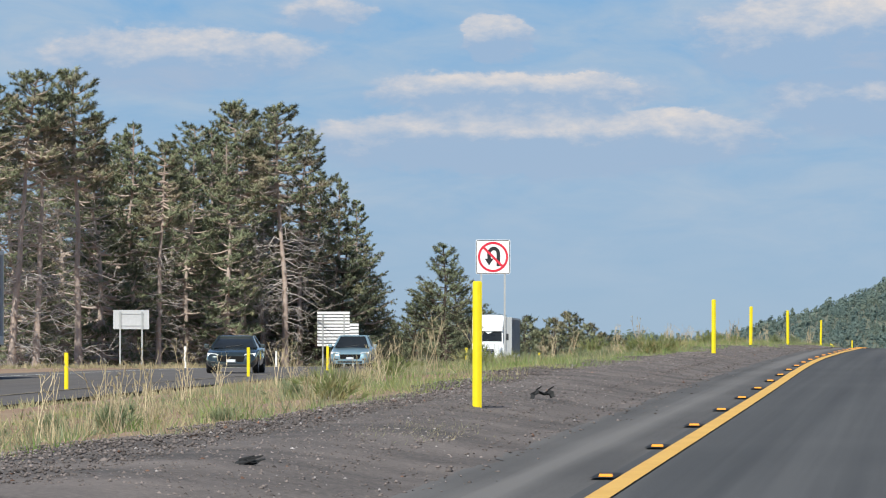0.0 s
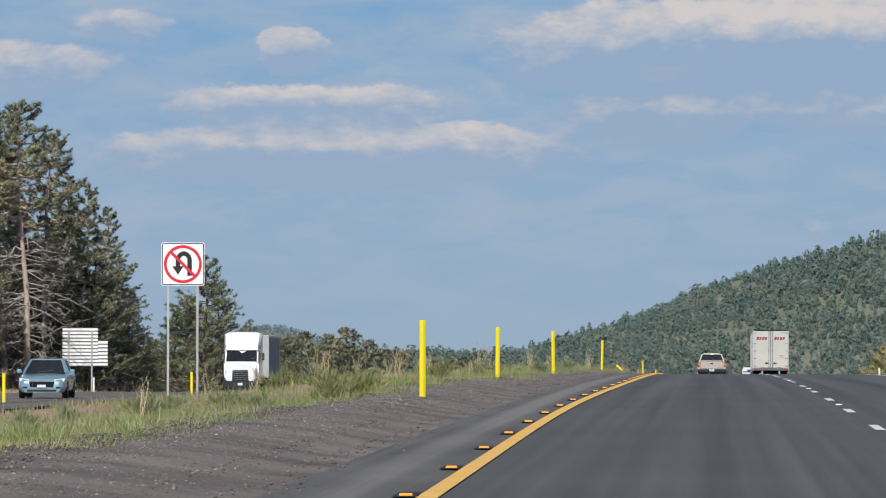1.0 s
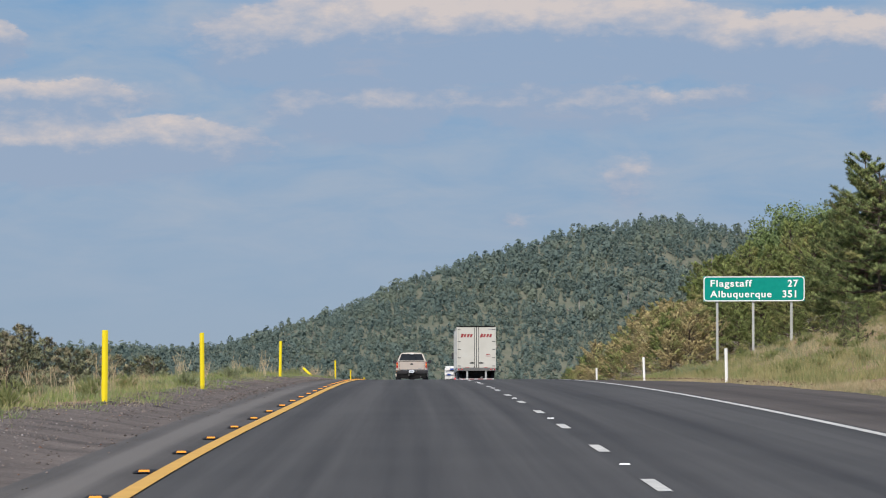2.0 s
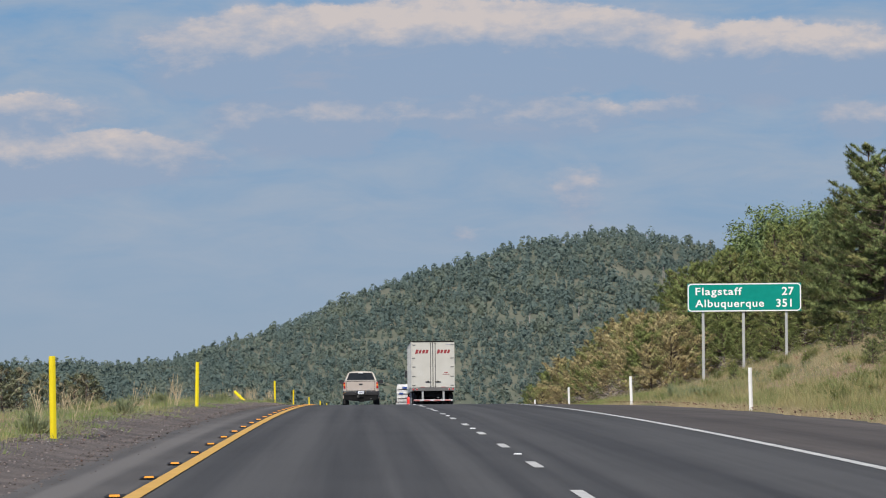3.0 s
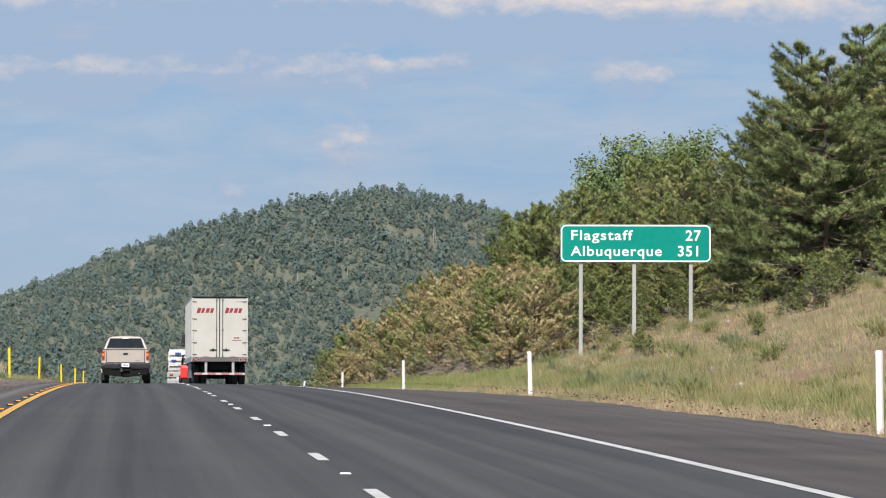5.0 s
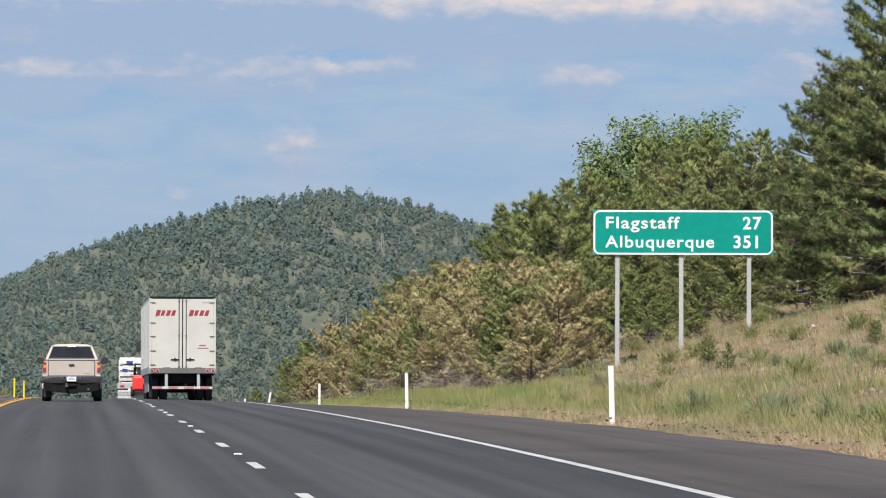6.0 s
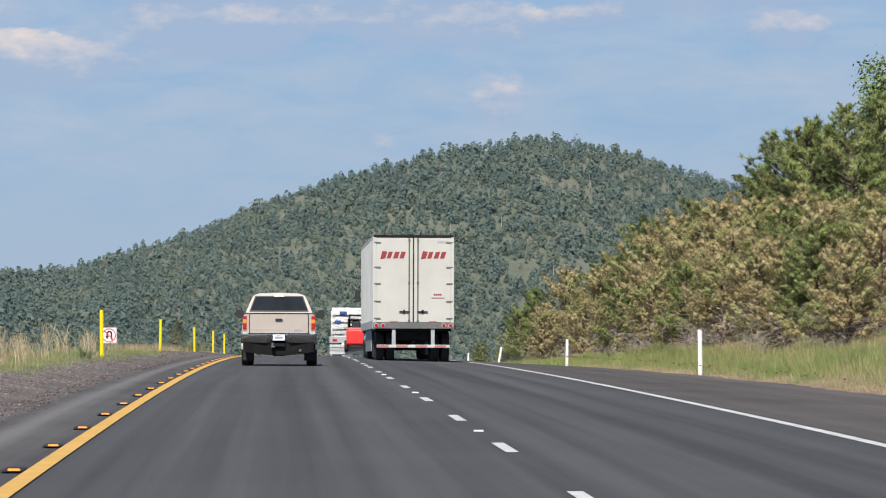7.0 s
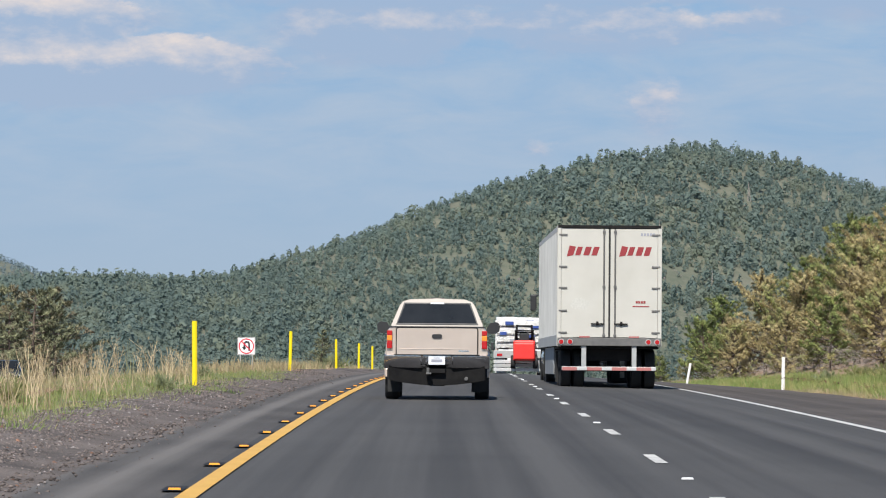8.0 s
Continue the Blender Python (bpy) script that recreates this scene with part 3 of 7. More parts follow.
def rounded(w, h, r, y0, y1, seg=6):
    """A rounded plate in the xz plane, centred, from y0 to y1."""
    def ring(y):
        p = []
        for cx, cz, a0 in ((w / 2 - r, h / 2 - r, 0), (-w / 2 + r, h / 2 - r, 90), (-w / 2 + r, -h / 2 + r, 180), (w / 2 - r, -h / 2 + r, 270)):
            for k in range(seg + 1):
                a = radians(a0 + 90 * k / seg)
                p.append((cx + r * math.cos(a), y, cz + r * math.sin(a)))
        return p
    return loft([ring(y0), ring(y1)])


def frame_ring(w, h, r, t, y0, y1, seg=6):
    """A rounded border of width t."""
    def ring(w, h, r, y):
        p = []
        for cx, cz, a0 in ((w / 2 - r, h / 2 - r, 0), (-w / 2 + r, h / 2 - r, 90), (-w / 2 + r, -h / 2 + r, 180), (w / 2 - r, -h / 2 + r, 270)):
            for k in range(seg + 1):
                a = radians(a0 + 90 * k / seg)
                p.append((cx + r * math.cos(a), y, cz + r * math.sin(a)))
        return p
    rings = [ring(w, h, r, y1), ring(w, h, r, y0), ring(w - 2 * t, h - 2 * t, max(r - t, 0.01), y0), ring(w - 2 * t, h - 2 * t, max(r - t, 0.01), y1)]
    return loft(rings + [rings[0]], cap=False)


def distance_sign():
    # turned slightly towards the road
    W, H = 6.42, 1.60
    cx, cy, cz = 20.03, 362.4, 6.26
    ob = base("guide_sign", pose(cx, cy, cz, 0, 0, -4.0), "green guide sign with white lettering on three steel posts", "road sign")
    part("back_panel", rounded(W, H, 0.02, 0.0, 0.03), M_ALU, ob)
    part("panel", rounded(W - 0.01, H - 0.01, 0.03, -0.006, 0.0), M_GREEN, ob, "green reflective panel")
    part("border", frame_ring(W - 0.02, H - 0.02, 0.23, 0.062, -0.012, -0.005), M_SIGNWHITE, ob, "white rounded border")
    letters("lettering", "Flagstaff", 0.59, -2.80, 0.15, -0.012, M_SIGNWHITE, ob, stroke=0.008, wide=1.22)
    letters("lettering", "27", 0.62, 2.78, 0.13, -0.012, M_SIGNWHITE, ob, "RIGHT", 0.013)
    letters("lettering", "Albuquerque", 0.59, -2.77, -0.53, -0.012, M_SIGNWHITE, ob, stroke=0.008, wide=1.13)
    letters("lettering", "351", 0.62, 2.78, -0.54, -0.012, M_SIGNWHITE, ob, "RIGHT", 0.013)
    for z in (-0.4, 0.4):
        part("stringer", boxed(-W / 2 + 0.1, W / 2 - 0.1, 0.03, 0.08, z - 0.03, z + 0.03, 0.006), M_ALU, ob)
    for px in (-2.34, -0.06, 2.36):
        gx_, gy_ = cx + px * math.cos(radians(4)), cy - px * math.sin(radians(4))
        zb = stand(gx_, gy_) - cz - 0.4
        bm = bmesh.new()
        box(bm, px - 0.075, px + 0.075, 0.085, 0.10, zb, H / 2 - 0.05)
        box(bm, px - 0.075, px + 0.075, 0.19, 0.205, zb, H / 2 - 0.05)
        box(bm, px - 0.006, px + 0.006, 0.10, 0.19, zb, H / 2 - 0.05)
        part("post", bm, M_STEEL, ob, "galvanised steel post")
    return ob


distance_sign()


def uturn_sign(m, S, foot, label):
    """White square plate, red ring and bar, black bent arrow."""
    ob = base("prohibition_sign", m, label, "road sign", "no u-turn signs")
    part("plate", rounded(S, S, 0.05, 0.0, 0.01), M_SIGNWHITE, ob)
    part("border", frame_ring(S - 0.035, S - 0.035, 0.045, 0.022, -0.005, 0.0), M_SIGNBLACK, ob, "thin black border")
    k = S / 1.0
    # arrow: up on the right, round, and down on the left
    path = [(0.155, -0.27), (0.155, 0.09)] + [(0.02 + 0.135 * math.cos(radians(a)), 0.09 + 0.155 * math.sin(radians(a))) for a in range(15, 180, 15)] + [(-0.115, 0.09), (-0.115, -0.06)]
    bm = bmesh.new()
    rows = []
    for i, (px, pz) in enumerate(path):
        a, b = path[max(i - 1, 0)], path[min(i + 1, len(path) - 1)]
        d = Vector((b[0] - a[0], b[1] - a[1])).normalized()
        nrm = Vector((-d[1], d[0])) * 0.052
        rows.append([bm.verts.new(((px + s * nrm[0]) * k, yy, (pz + s * nrm[1]) * k)) for s, yy in ((1, -0.006), (-1, -0.006), (-1, 0.0), (1, 0.0))])
    for r0, r1 in zip(rows, rows[1:]):
        for j in range(4):
            bm.faces.new((r0[j], r0[(j + 1) % 4], r1[(j + 1) % 4], r1[j]))
    bm.faces.new(rows[0]); bm.faces.new(rows[-1][::-1])
    tip = [(-0.245, -0.05), (0.015, -0.05), (-0.115, -0.25)]
    f = [[bm.verts.new((px * k, yy, pz * k)) for px, pz in tip] for yy in (-0.006, 0.0)]
    bm.faces.new(f[0]); bm.faces.new(f[1][::-1])
    for j in range(3):
        bm.faces.new((f[0][j], f[0][(j + 1) % 3], f[1][(j + 1) % 3], f[1][j]))
    bmesh.ops.recalc_face_normals(bm, faces=bm.faces)
    part("arrow", bm, M_SIGNBLACK, ob, "black bent arrow")
    n = 48
    def ring(r, y):
        return [(r * k * math.cos(2 * math.pi * j / n), y, r * k * math.sin(2 * math.pi * j / n)) for j in range(n)]
    part("ring", loft([ring(0.44, 0.0), ring(0.44, -0.009), ring(0.375, -0.009), ring(0.375, 0.0)], cap=False), M_SIGNRED, ob, "red ring")
    c, h = 0.29 * k, 0.033 * k
    q = h * 0.7071
    bar = [(-c - q, c - q), (-c + q, c + q), (c + q, -c + q), (c - q, -c - q)]
    part("bar", loft([[(px, 0.0, pz) for px, pz in bar], [(px, -0.011, pz) for px, pz in bar]]), M_SIGNRED, ob, "red diagonal bar")
    for px in (-0.34 * S, 0.34 * S):
        bm = bmesh.new()
        box(bm, px - 0.03, px + 0.03, 0.012, 0.02, foot, S / 2 - 0.04)
        box(bm, px - 0.012, px + 0.012, 0.02, 0.05, foot, S / 2 - 0.04)
        part("post", bm, M_STEEL, ob, "galvanised channel post")
    return ob


uturn_sign(pose(-14.98, 157.7, 4.38, 0, 0, 4), 1.16, -4.2, "white no-u-turn sign with red ring on two posts")
uturn_sign(pose(-14.8, 573.0, -1.58, 0, 0, 2), 1.16, -3.0, "distant white no-u-turn sign standing low behind the crest")


def sign_back(m, W, H, legs, foot, material, label, ribs=0, extra=None):
    """The bare back of a sign for the other carriageway."""
    ob = base("sign_back", m, label, "road sign")
    part("panel", rounded(W, H, 0.04, 0.0, 0.02), M_DULLSTEEL if ribs else material, ob)
    for j in range(ribs):
        z = -H / 2 + (j + 0.5) * H / ribs
        part("plank", boxed(-W / 2, W / 2, -0.03, 0.0, z - 0.33 * H / ribs, z + 0.33 * H / ribs, 0.008), material, ob)
    if extra:
        ew, eh, ex, ez = extra
        p = part("exit_tab", rounded(ew, eh, 0.03, 0.0, 0.02), M_DULLSTEEL, ob)
        p.location = (ex, 0, ez)
        en = round(eh / H * ribs)
        for j in range(en):
            z = -eh / 2 + (j + 0.5) * eh / en
            part("plank", boxed(-ew / 2, ew / 2, -0.03, 0.0, z - 0.33 * eh / en, z + 0.33 * eh / en, 0.008), material, p)
    if not ribs:
        for z in (-0.32 * H, 0.3 * H):
            part("stringer", boxed(-W * 0.36, W * 0.36, -0.03, 0.0, z - 0.025, z + 0.025, 0.004), M_STEEL, ob)
    for px in legs:
        part("post", boxed(px - 0.06, px + 0.06, -0.11, -0.03, foot, H * 0.42, 0.008), M_STEEL, ob, "steel post")
    return ob


sign_back(pose(-58.6, 339.0, 3.22, 0, 0, 8), 2.62, 1.4, (-0.8, 0.8), -5.2, M_ALU, "grey back of a road sign on two posts")
sign_back(pose(-50.9, 395.0, 2.74, 0, 0, 8), 2.75, 3.0, (-0.9, 0.9), -4.5, M_SIGNWHITE, "pale ribbed back of a large road sign", 11, (0.75, 2.0, 1.76, -0.5))

# ---- sky: drifting clouds as a far backdrop ----
def cloud_backdrop():
    R, a0, a1, e0, e1 = 4680.0, -15.0, 15.0, -0.8, 9.0
    na, ne = 120, 40
    az, el = np.meshgrid(np.linspace(a0, a1, na), np.linspace(e0, e1, ne))
    V = np.stack([R * np.sin(np.radians(az)), 190 + R * np.cos(np.radians(az)), 2 + R * np.tan(np.radians(el))], -1).reshape(-1, 3)
    i = (np.arange(ne - 1)[:, None] * na + np.arange(na - 1)).ravel()
    F = np.stack([i, i + 1, i + na + 1, i + na], -1)
    m = bpy.data.materials.new("cloud")
    m.use_nodes = True
    n, l = m.node_tree.nodes, m.node_tree.links
    n.remove(n["Principled BSDF"])
    uv = n.new("ShaderNodeUVMap")
    uv.uv_map = "angle"

    def math_node(op, a, b=None, c=None, clamp=False):
        q = n.new("ShaderNodeMath"); q.operation = op; q.use_clamp = clamp
        for k, v in enumerate((a, b, c)):
            if v is None:
                continue
            if isinstance(v, (int, float)):
                q.inputs[k].default_value = v
            else:
                l.new(v, q.inputs[k])
        return q.outputs[0]

    def noise_node(sx, sy, detail, rough, dist=0.0):
        mp = n.new("ShaderNodeMapping"); mp.inputs["Scale"].default_value = (sx, sy, 1)
        l.new(uv.outputs[0], mp.inputs["Vector"])
        t = n.new("ShaderNodeTexNoise"); t.inputs["Scale"].default_value = 1; t.inputs["Detail"].default_value = detail
        t.inputs["Roughness"].default_value = rough; t.inputs["Distortion"].default_value = dist
        l.new(mp.outputs[0], t.inputs["Vector"])
        return t.outputs[0]

    lump = noise_node(2.0, 4.2, 8, 0.62, 0.1)
    wisp = noise_node(0.55, 1.9, 5, 0.6, 0.4)
    # the banks' outlines are puffed out by two sizes of lumps
    place = uv.outputs[0]
    for sx, sy, ax, ay in ((1.1, 2.2, 0.9, 0.34), (4.2, 7.5, 0.30, 0.16)):
        mp = n.new("ShaderNodeMapping"); mp.inputs["Scale"].default_value = (sx, sy, 1)
        l.new(uv.outputs[0], mp.inputs["Vector"])
        t = n.new("ShaderNodeTexNoise"); t.inputs["Scale"].default_value = 1; t.inputs["Detail"].default_value = 5; t.inputs["Roughness"].default_value = 0.6
        l.new(mp.outputs[0], t.inputs["Vector"])
        sh = n.new("ShaderNodeVectorMath"); sh.operation = "MULTIPLY_ADD"
        sh.inputs[1].default_value, sh.inputs[2].default_value = (ax, ay, 0), (-ax / 2, -ay / 2, 0)
        l.new(t.outputs["Color"], sh.inputs[0])
        ad = n.new("ShaderNodeVectorMath"); ad.operation = "ADD"
        l.new(place, ad.inputs[0]); l.new(sh.outputs[0], ad.inputs[1])
        place = ad.outputs[0]
    # azimuth, elevation, half width, half height, weight
    banks = [(-5.58, 3.92, 0.40, 0.22, 1.0), (-9.6, 3.66, 2.0, 0.30, 0.75), (-5.33, 3.20, 1.9, 0.22, 0.95), (-4.95, 2.64, 2.8, 0.29, 1.25), (-7.75, 4.2, 0.65, 0.17, 0.7),
             (0.6, 4.05, 3.4, 0.40, 1.3), (-1.9, 3.72, 1.2, 0.27, 0.7), (5.0, 3.84, 2.0, 0.34, 1.15), (-0.9, 3.14, 1.3, 0.32, 0.85), (1.65, 3.15, 1.7, 0.24, 0.75),
             (3.6, 3.2, 0.8, 0.16, 0.55), (5.95, 3.06, 0.7, 0.20, 0.6), (2.45, 2.2, 0.5, 0.34, 0.42), (1.0, 1.68, 0.5, 0.13, 0.35), (7.8, 3.85, 1.5, 0.32, 0.85), (8.5, 3.2, 0.7, 0.24, 0.55)]
    body = lit = None
    for cx, cy, w, h, k in banks:
        s = n.new("ShaderNodeVectorMath"); s.operation = "SUBTRACT"; s.inputs[1].default_value = (cx, cy, 0)
        l.new(place, s.inputs[0])
        d = n.new("ShaderNodeVectorMath"); d.operation = "DIVIDE"; d.inputs[1].default_value = (w * 1.2, h * 1.45, 1)
        l.new(s.outputs[0], d.inputs[0])
        sep = n.new("ShaderNodeSeparateXYZ"); l.new(d.outputs[0], sep.inputs[0])
        yy = math_node("MAXIMUM", sep.outputs[1], math_node("MULTIPLY", sep.outputs[1], -0.72))
        ln = math_node("SQRT", math_node("ADD", math_node("MULTIPLY", sep.outputs[0], sep.outputs[0]), math_node("MULTIPLY", yy, yy)))
        g = math_node("MULTIPLY", math_node("SUBTRACT", 1.15, ln, clamp=True), k)
        up = math_node("MULTIPLY", g, sep.outputs[1])
        body = g if body is None else math_node("MAXIMUM", body, g)
        lit = up if lit is None else math_node("ADD", lit, up)
    # edges broken up by the lumps
    dens = math_node("ADD", body, math_node("MULTIPLY", math_node("SUBTRACT", lump, 0.5), 0.55))
    core = n.new("ShaderNodeMapRange"); core.interpolation_type = "SMOOTHSTEP"
    core.inputs[1].default_value, core.inputs[2].default_value = 0.0, 0.42
    l.new(dens, core.inputs[0])
    core_m = math_node("MULTIPLY", core.outputs[0], math_node("MULTIPLY", body, 3.0, clamp=True))
    veil = n.new("ShaderNodeMapRange"); veil.inputs[1].default_value, veil.inputs[2].default_value = 0.30, 0.68
    veil.inputs[4].default_value = 0.8
    l.new(wisp, veil.inputs[0])
    sep = n.new("ShaderNodeSeparateXYZ"); l.new(uv.outputs[0], sep.inputs[0])
    band = n.new("ShaderNodeMapRange"); band.interpolation_type = "SMOOTHSTEP"
    band.inputs[1].default_value, band.inputs[2].default_value = -0.5, 2.2
    l.new(sep.outputs[1], band.inputs[0])
    veil_m = math_node("MULTIPLY", veil.outputs[0], band.outputs[0])
    tone = math_node("ADD", math_node("MULTIPLY", lit, 1.5), math_node("ADD", math_node("MULTIPLY", lump, 1.5), -0.38), clamp=True)
    alpha = math_node("MAXIMUM", math_node("MULTIPLY", core_m, math_node("MULTIPLY_ADD", tone, 0.42, 0.54)), veil_m, clamp=True)
    ramp = n.new("ShaderNodeValToRGB")
    ramp.color_ramp.elements[0].position, ramp.color_ramp.elements[0].color = 0.15, lin(170, 181, 202)
    ramp.color_ramp.elements[1].position, ramp.color_ramp.elements[1].color = 0.95, lin(222, 212, 209)
    l.new(tone, ramp.inputs[0])
    mixc = n.new("ShaderNodeMix"); mixc.data_type = "RGBA"; mixc.inputs[6].default_value = lin(174, 188, 206)
    l.new(core_m, mixc.inputs[0]); l.new(ramp.outputs[0], mixc.inputs[7])
    blue = n.new("ShaderNodeValToRGB")
    for k, (p, q) in enumerate(((0.0, (163, 181, 200)), (0.3, (152, 178, 205)), (0.62, (139, 174, 209)), (1.0, (124, 169, 212)))):
        e = blue.color_ramp.elements[k] if k < 2 else blue.color_ramp.elements.new(p)
        e.position, e.color = p, lin(*q)
    hgt = n.new("ShaderNodeMapRange"); hgt.inputs[1].default_value, hgt.inputs[2].default_value = -0.3, 5.2
    l.new(sep.outputs[1], hgt.inputs[0]); l.new(hgt.outputs[0], blue.inputs[0])
    sky = n.new("ShaderNodeMix"); sky.data_type = "RGBA"
    l.new(alpha, sky.inputs[0]); l.new(blue.outputs[0], sky.inputs[6]); l.new(mixc.outputs[2], sky.inputs[7])
    em = n.new("ShaderNodeEmission"); l.new(sky.outputs[2], em.inputs[0]); em.inputs[1].default_value = 0.88
    l.new(em.outputs[0], n["Material Output"].inputs["Surface"])
    ob = mesh_of("backdrop", V, F, m, True)
    layer = ob.data.uv_layers.new(name="angle")
    idx = np.empty(len(ob.data.loops), np.int32)
    ob.data.loops.foreach_get("vertex_index", idx)
    layer.data.foreach_set("uv", np.stack([az.ravel(), el.ravel()], -1)[idx].astype(np.float32).ravel())
    return tagged(ob, "pale layered clouds in a hazy blue sky", "sky", kind="structure")


cloud_backdrop()

# ---- vegetation ----
rng = np.random.default_rng(7)


def unit(v):
    return v / np.maximum(np.linalg.norm(v, axis=-1, keepdims=True), 1e-9)


def face_out(V, N):
    """Turns each triangle's winding to the outward side of its normals."""
    g = np.cross(V[:, 1] - V[:, 0], V[:, 2] - V[:, 0])
    k = np.sum(g * N, -1) < 0
    V[k, 0], V[k, 1] = V[k, 1].copy(), V[k, 0].copy()
    return V


def blades(centres, dirs, length, width, per, spread, r=rng):
    """Thin triangles that fan out from each centre round its direction."""
    n = len(centres)
    d = unit(dirs[:, None, :] + spread * r.normal(size=(n, per, 3)))
    side = unit(np.cross(d, r.normal(size=(n, per, 3))))
    L = (length * (0.6 + 0.7 * r.random((n, per, 1))))
    w = width * (0.7 + 0.6 * r.random((n, per, 1)))
    b = centres[:, None, :] + 0.06 * length * r.normal(size=(n, per, 3))
    V = np.stack([b - side * w / 2, b + side * w / 2, b + d * L], 2).reshape(-1, 3)
    return V, np.arange(len(V)).reshape(-1, 3)


def needles(centres, outs, length, width, per, r, away, burst):
    """Tufts of slender needles that burst outward and up from each twig end."""
    n = len(centres)
    d = unit(outs[:, None, :] * 0.75 + burst * r.normal(size=(n, per, 3)))
    side = unit(np.cross(d, r.normal(size=(n, per, 3))))
    N = unit(0.35 * away[:, None, :] + 0.75 * d + 0.35 * outs[:, None, :] + [0, 0, 0.25] + 0.2 * r.normal(size=(n, per, 3))).reshape(-1, 3)
    L = length * (0.7 + 0.5 * r.random((n, 1, 1))) * (0.6 + 0.6 * r.random((n, per, 1)))
    w = width * (0.7 + 0.6 * r.random((n, per, 1)))
    b = centres[:, None, :] - outs[:, None, :] * length * 0.5 * r.random((n, per, 1)) + 0.10 * length * r.normal(size=(n, per, 3))
    V = np.stack([b - side * w / 2, b + side * w / 2, b + d * L], 2).reshape(-1, 3, 3)
    V = face_out(V, N).reshape(-1, 3)
    return V, np.arange(len(V)).reshape(-1, 3), np.repeat(N, 3, 0)


def leaves(centres, size, per, scatter, r=rng):
    """Small folded leaf quads scattered round the centres."""
    n = len(centres)
    c = centres[:, None, :] + scatter * r.normal(size=(n, per, 3))
    N = unit((c - centres.mean(0)) * [1, 1, 0.8] * 0.5 + 2.2 * (c - centres[:, None, :]) + [0, 0, 0.4])
    N = unit(N + 0.45 * r.normal(size=(n, per, 3)))
    a = unit(np.cross(N, r.normal(size=(n, per, 3))))
    b = unit(np.cross(N, a))
    s = size * (0.6 + 0.8 * r.random((n, per, 1)))
    V = np.stack([c - a * s, c + b * s * 0.55, c + a * s, c - b * s * 0.55], 2).reshape(-1, 3)
    N = np.repeat(N.reshape(-1, 3), 4, 0)
    V = V.reshape(-1, 4, 3)
    g = np.cross(V[:, 1] - V[:, 0], V[:, 2] - V[:, 0])
    k = np.sum(g * N[::4], -1) < 0
    V[k, 1], V[k, 3] = V[k, 3].copy(), V[k, 1].copy()
    return V.reshape(-1, 3), np.arange(len(V) * 4).reshape(-1, 4), N


def tubes_mesh(name, paths, material, parent, label="", sides=6):
    """Many tapered branches in one mesh. paths: (points, radii)."""
    V, F, off = [], [], 0
    for pts, rad in paths:
        pts = np.asarray(pts, float)
        k = len(pts)
        t = unit(np.gradient(pts, axis=0))
        ref = np.array([0.31, 0.87, 0.2]) if abs(t[0][2]) > 0.6 else np.array([0.0, 0.1, 1.0])
        u = unit(np.cross(t, ref)); w = np.cross(t, u)
        a = 2 * np.pi * np.arange(sides) / sides
        ring = pts[:, None, :] + np.asarray(rad)[:, None, None] * (u[:, None, :] * np.cos(a)[None, :, None] + w[:, None, :] * np.sin(a)[None, :, None])
        V.append(ring.reshape(-1, 3))
        for j in range(k - 1):
            for s in range(sides):
                F.append((off + j * sides + s, off + j * sides + (s + 1) % sides, off + (j + 1) * sides + (s + 1) % sides, off + (j + 1) * sides + s))
        off += k * sides
    ob = mesh_of(name, np.concatenate(V), np.array(F), material, True)
    ob.parent = parent
    if label:
        ob["label"] = label
    return ob


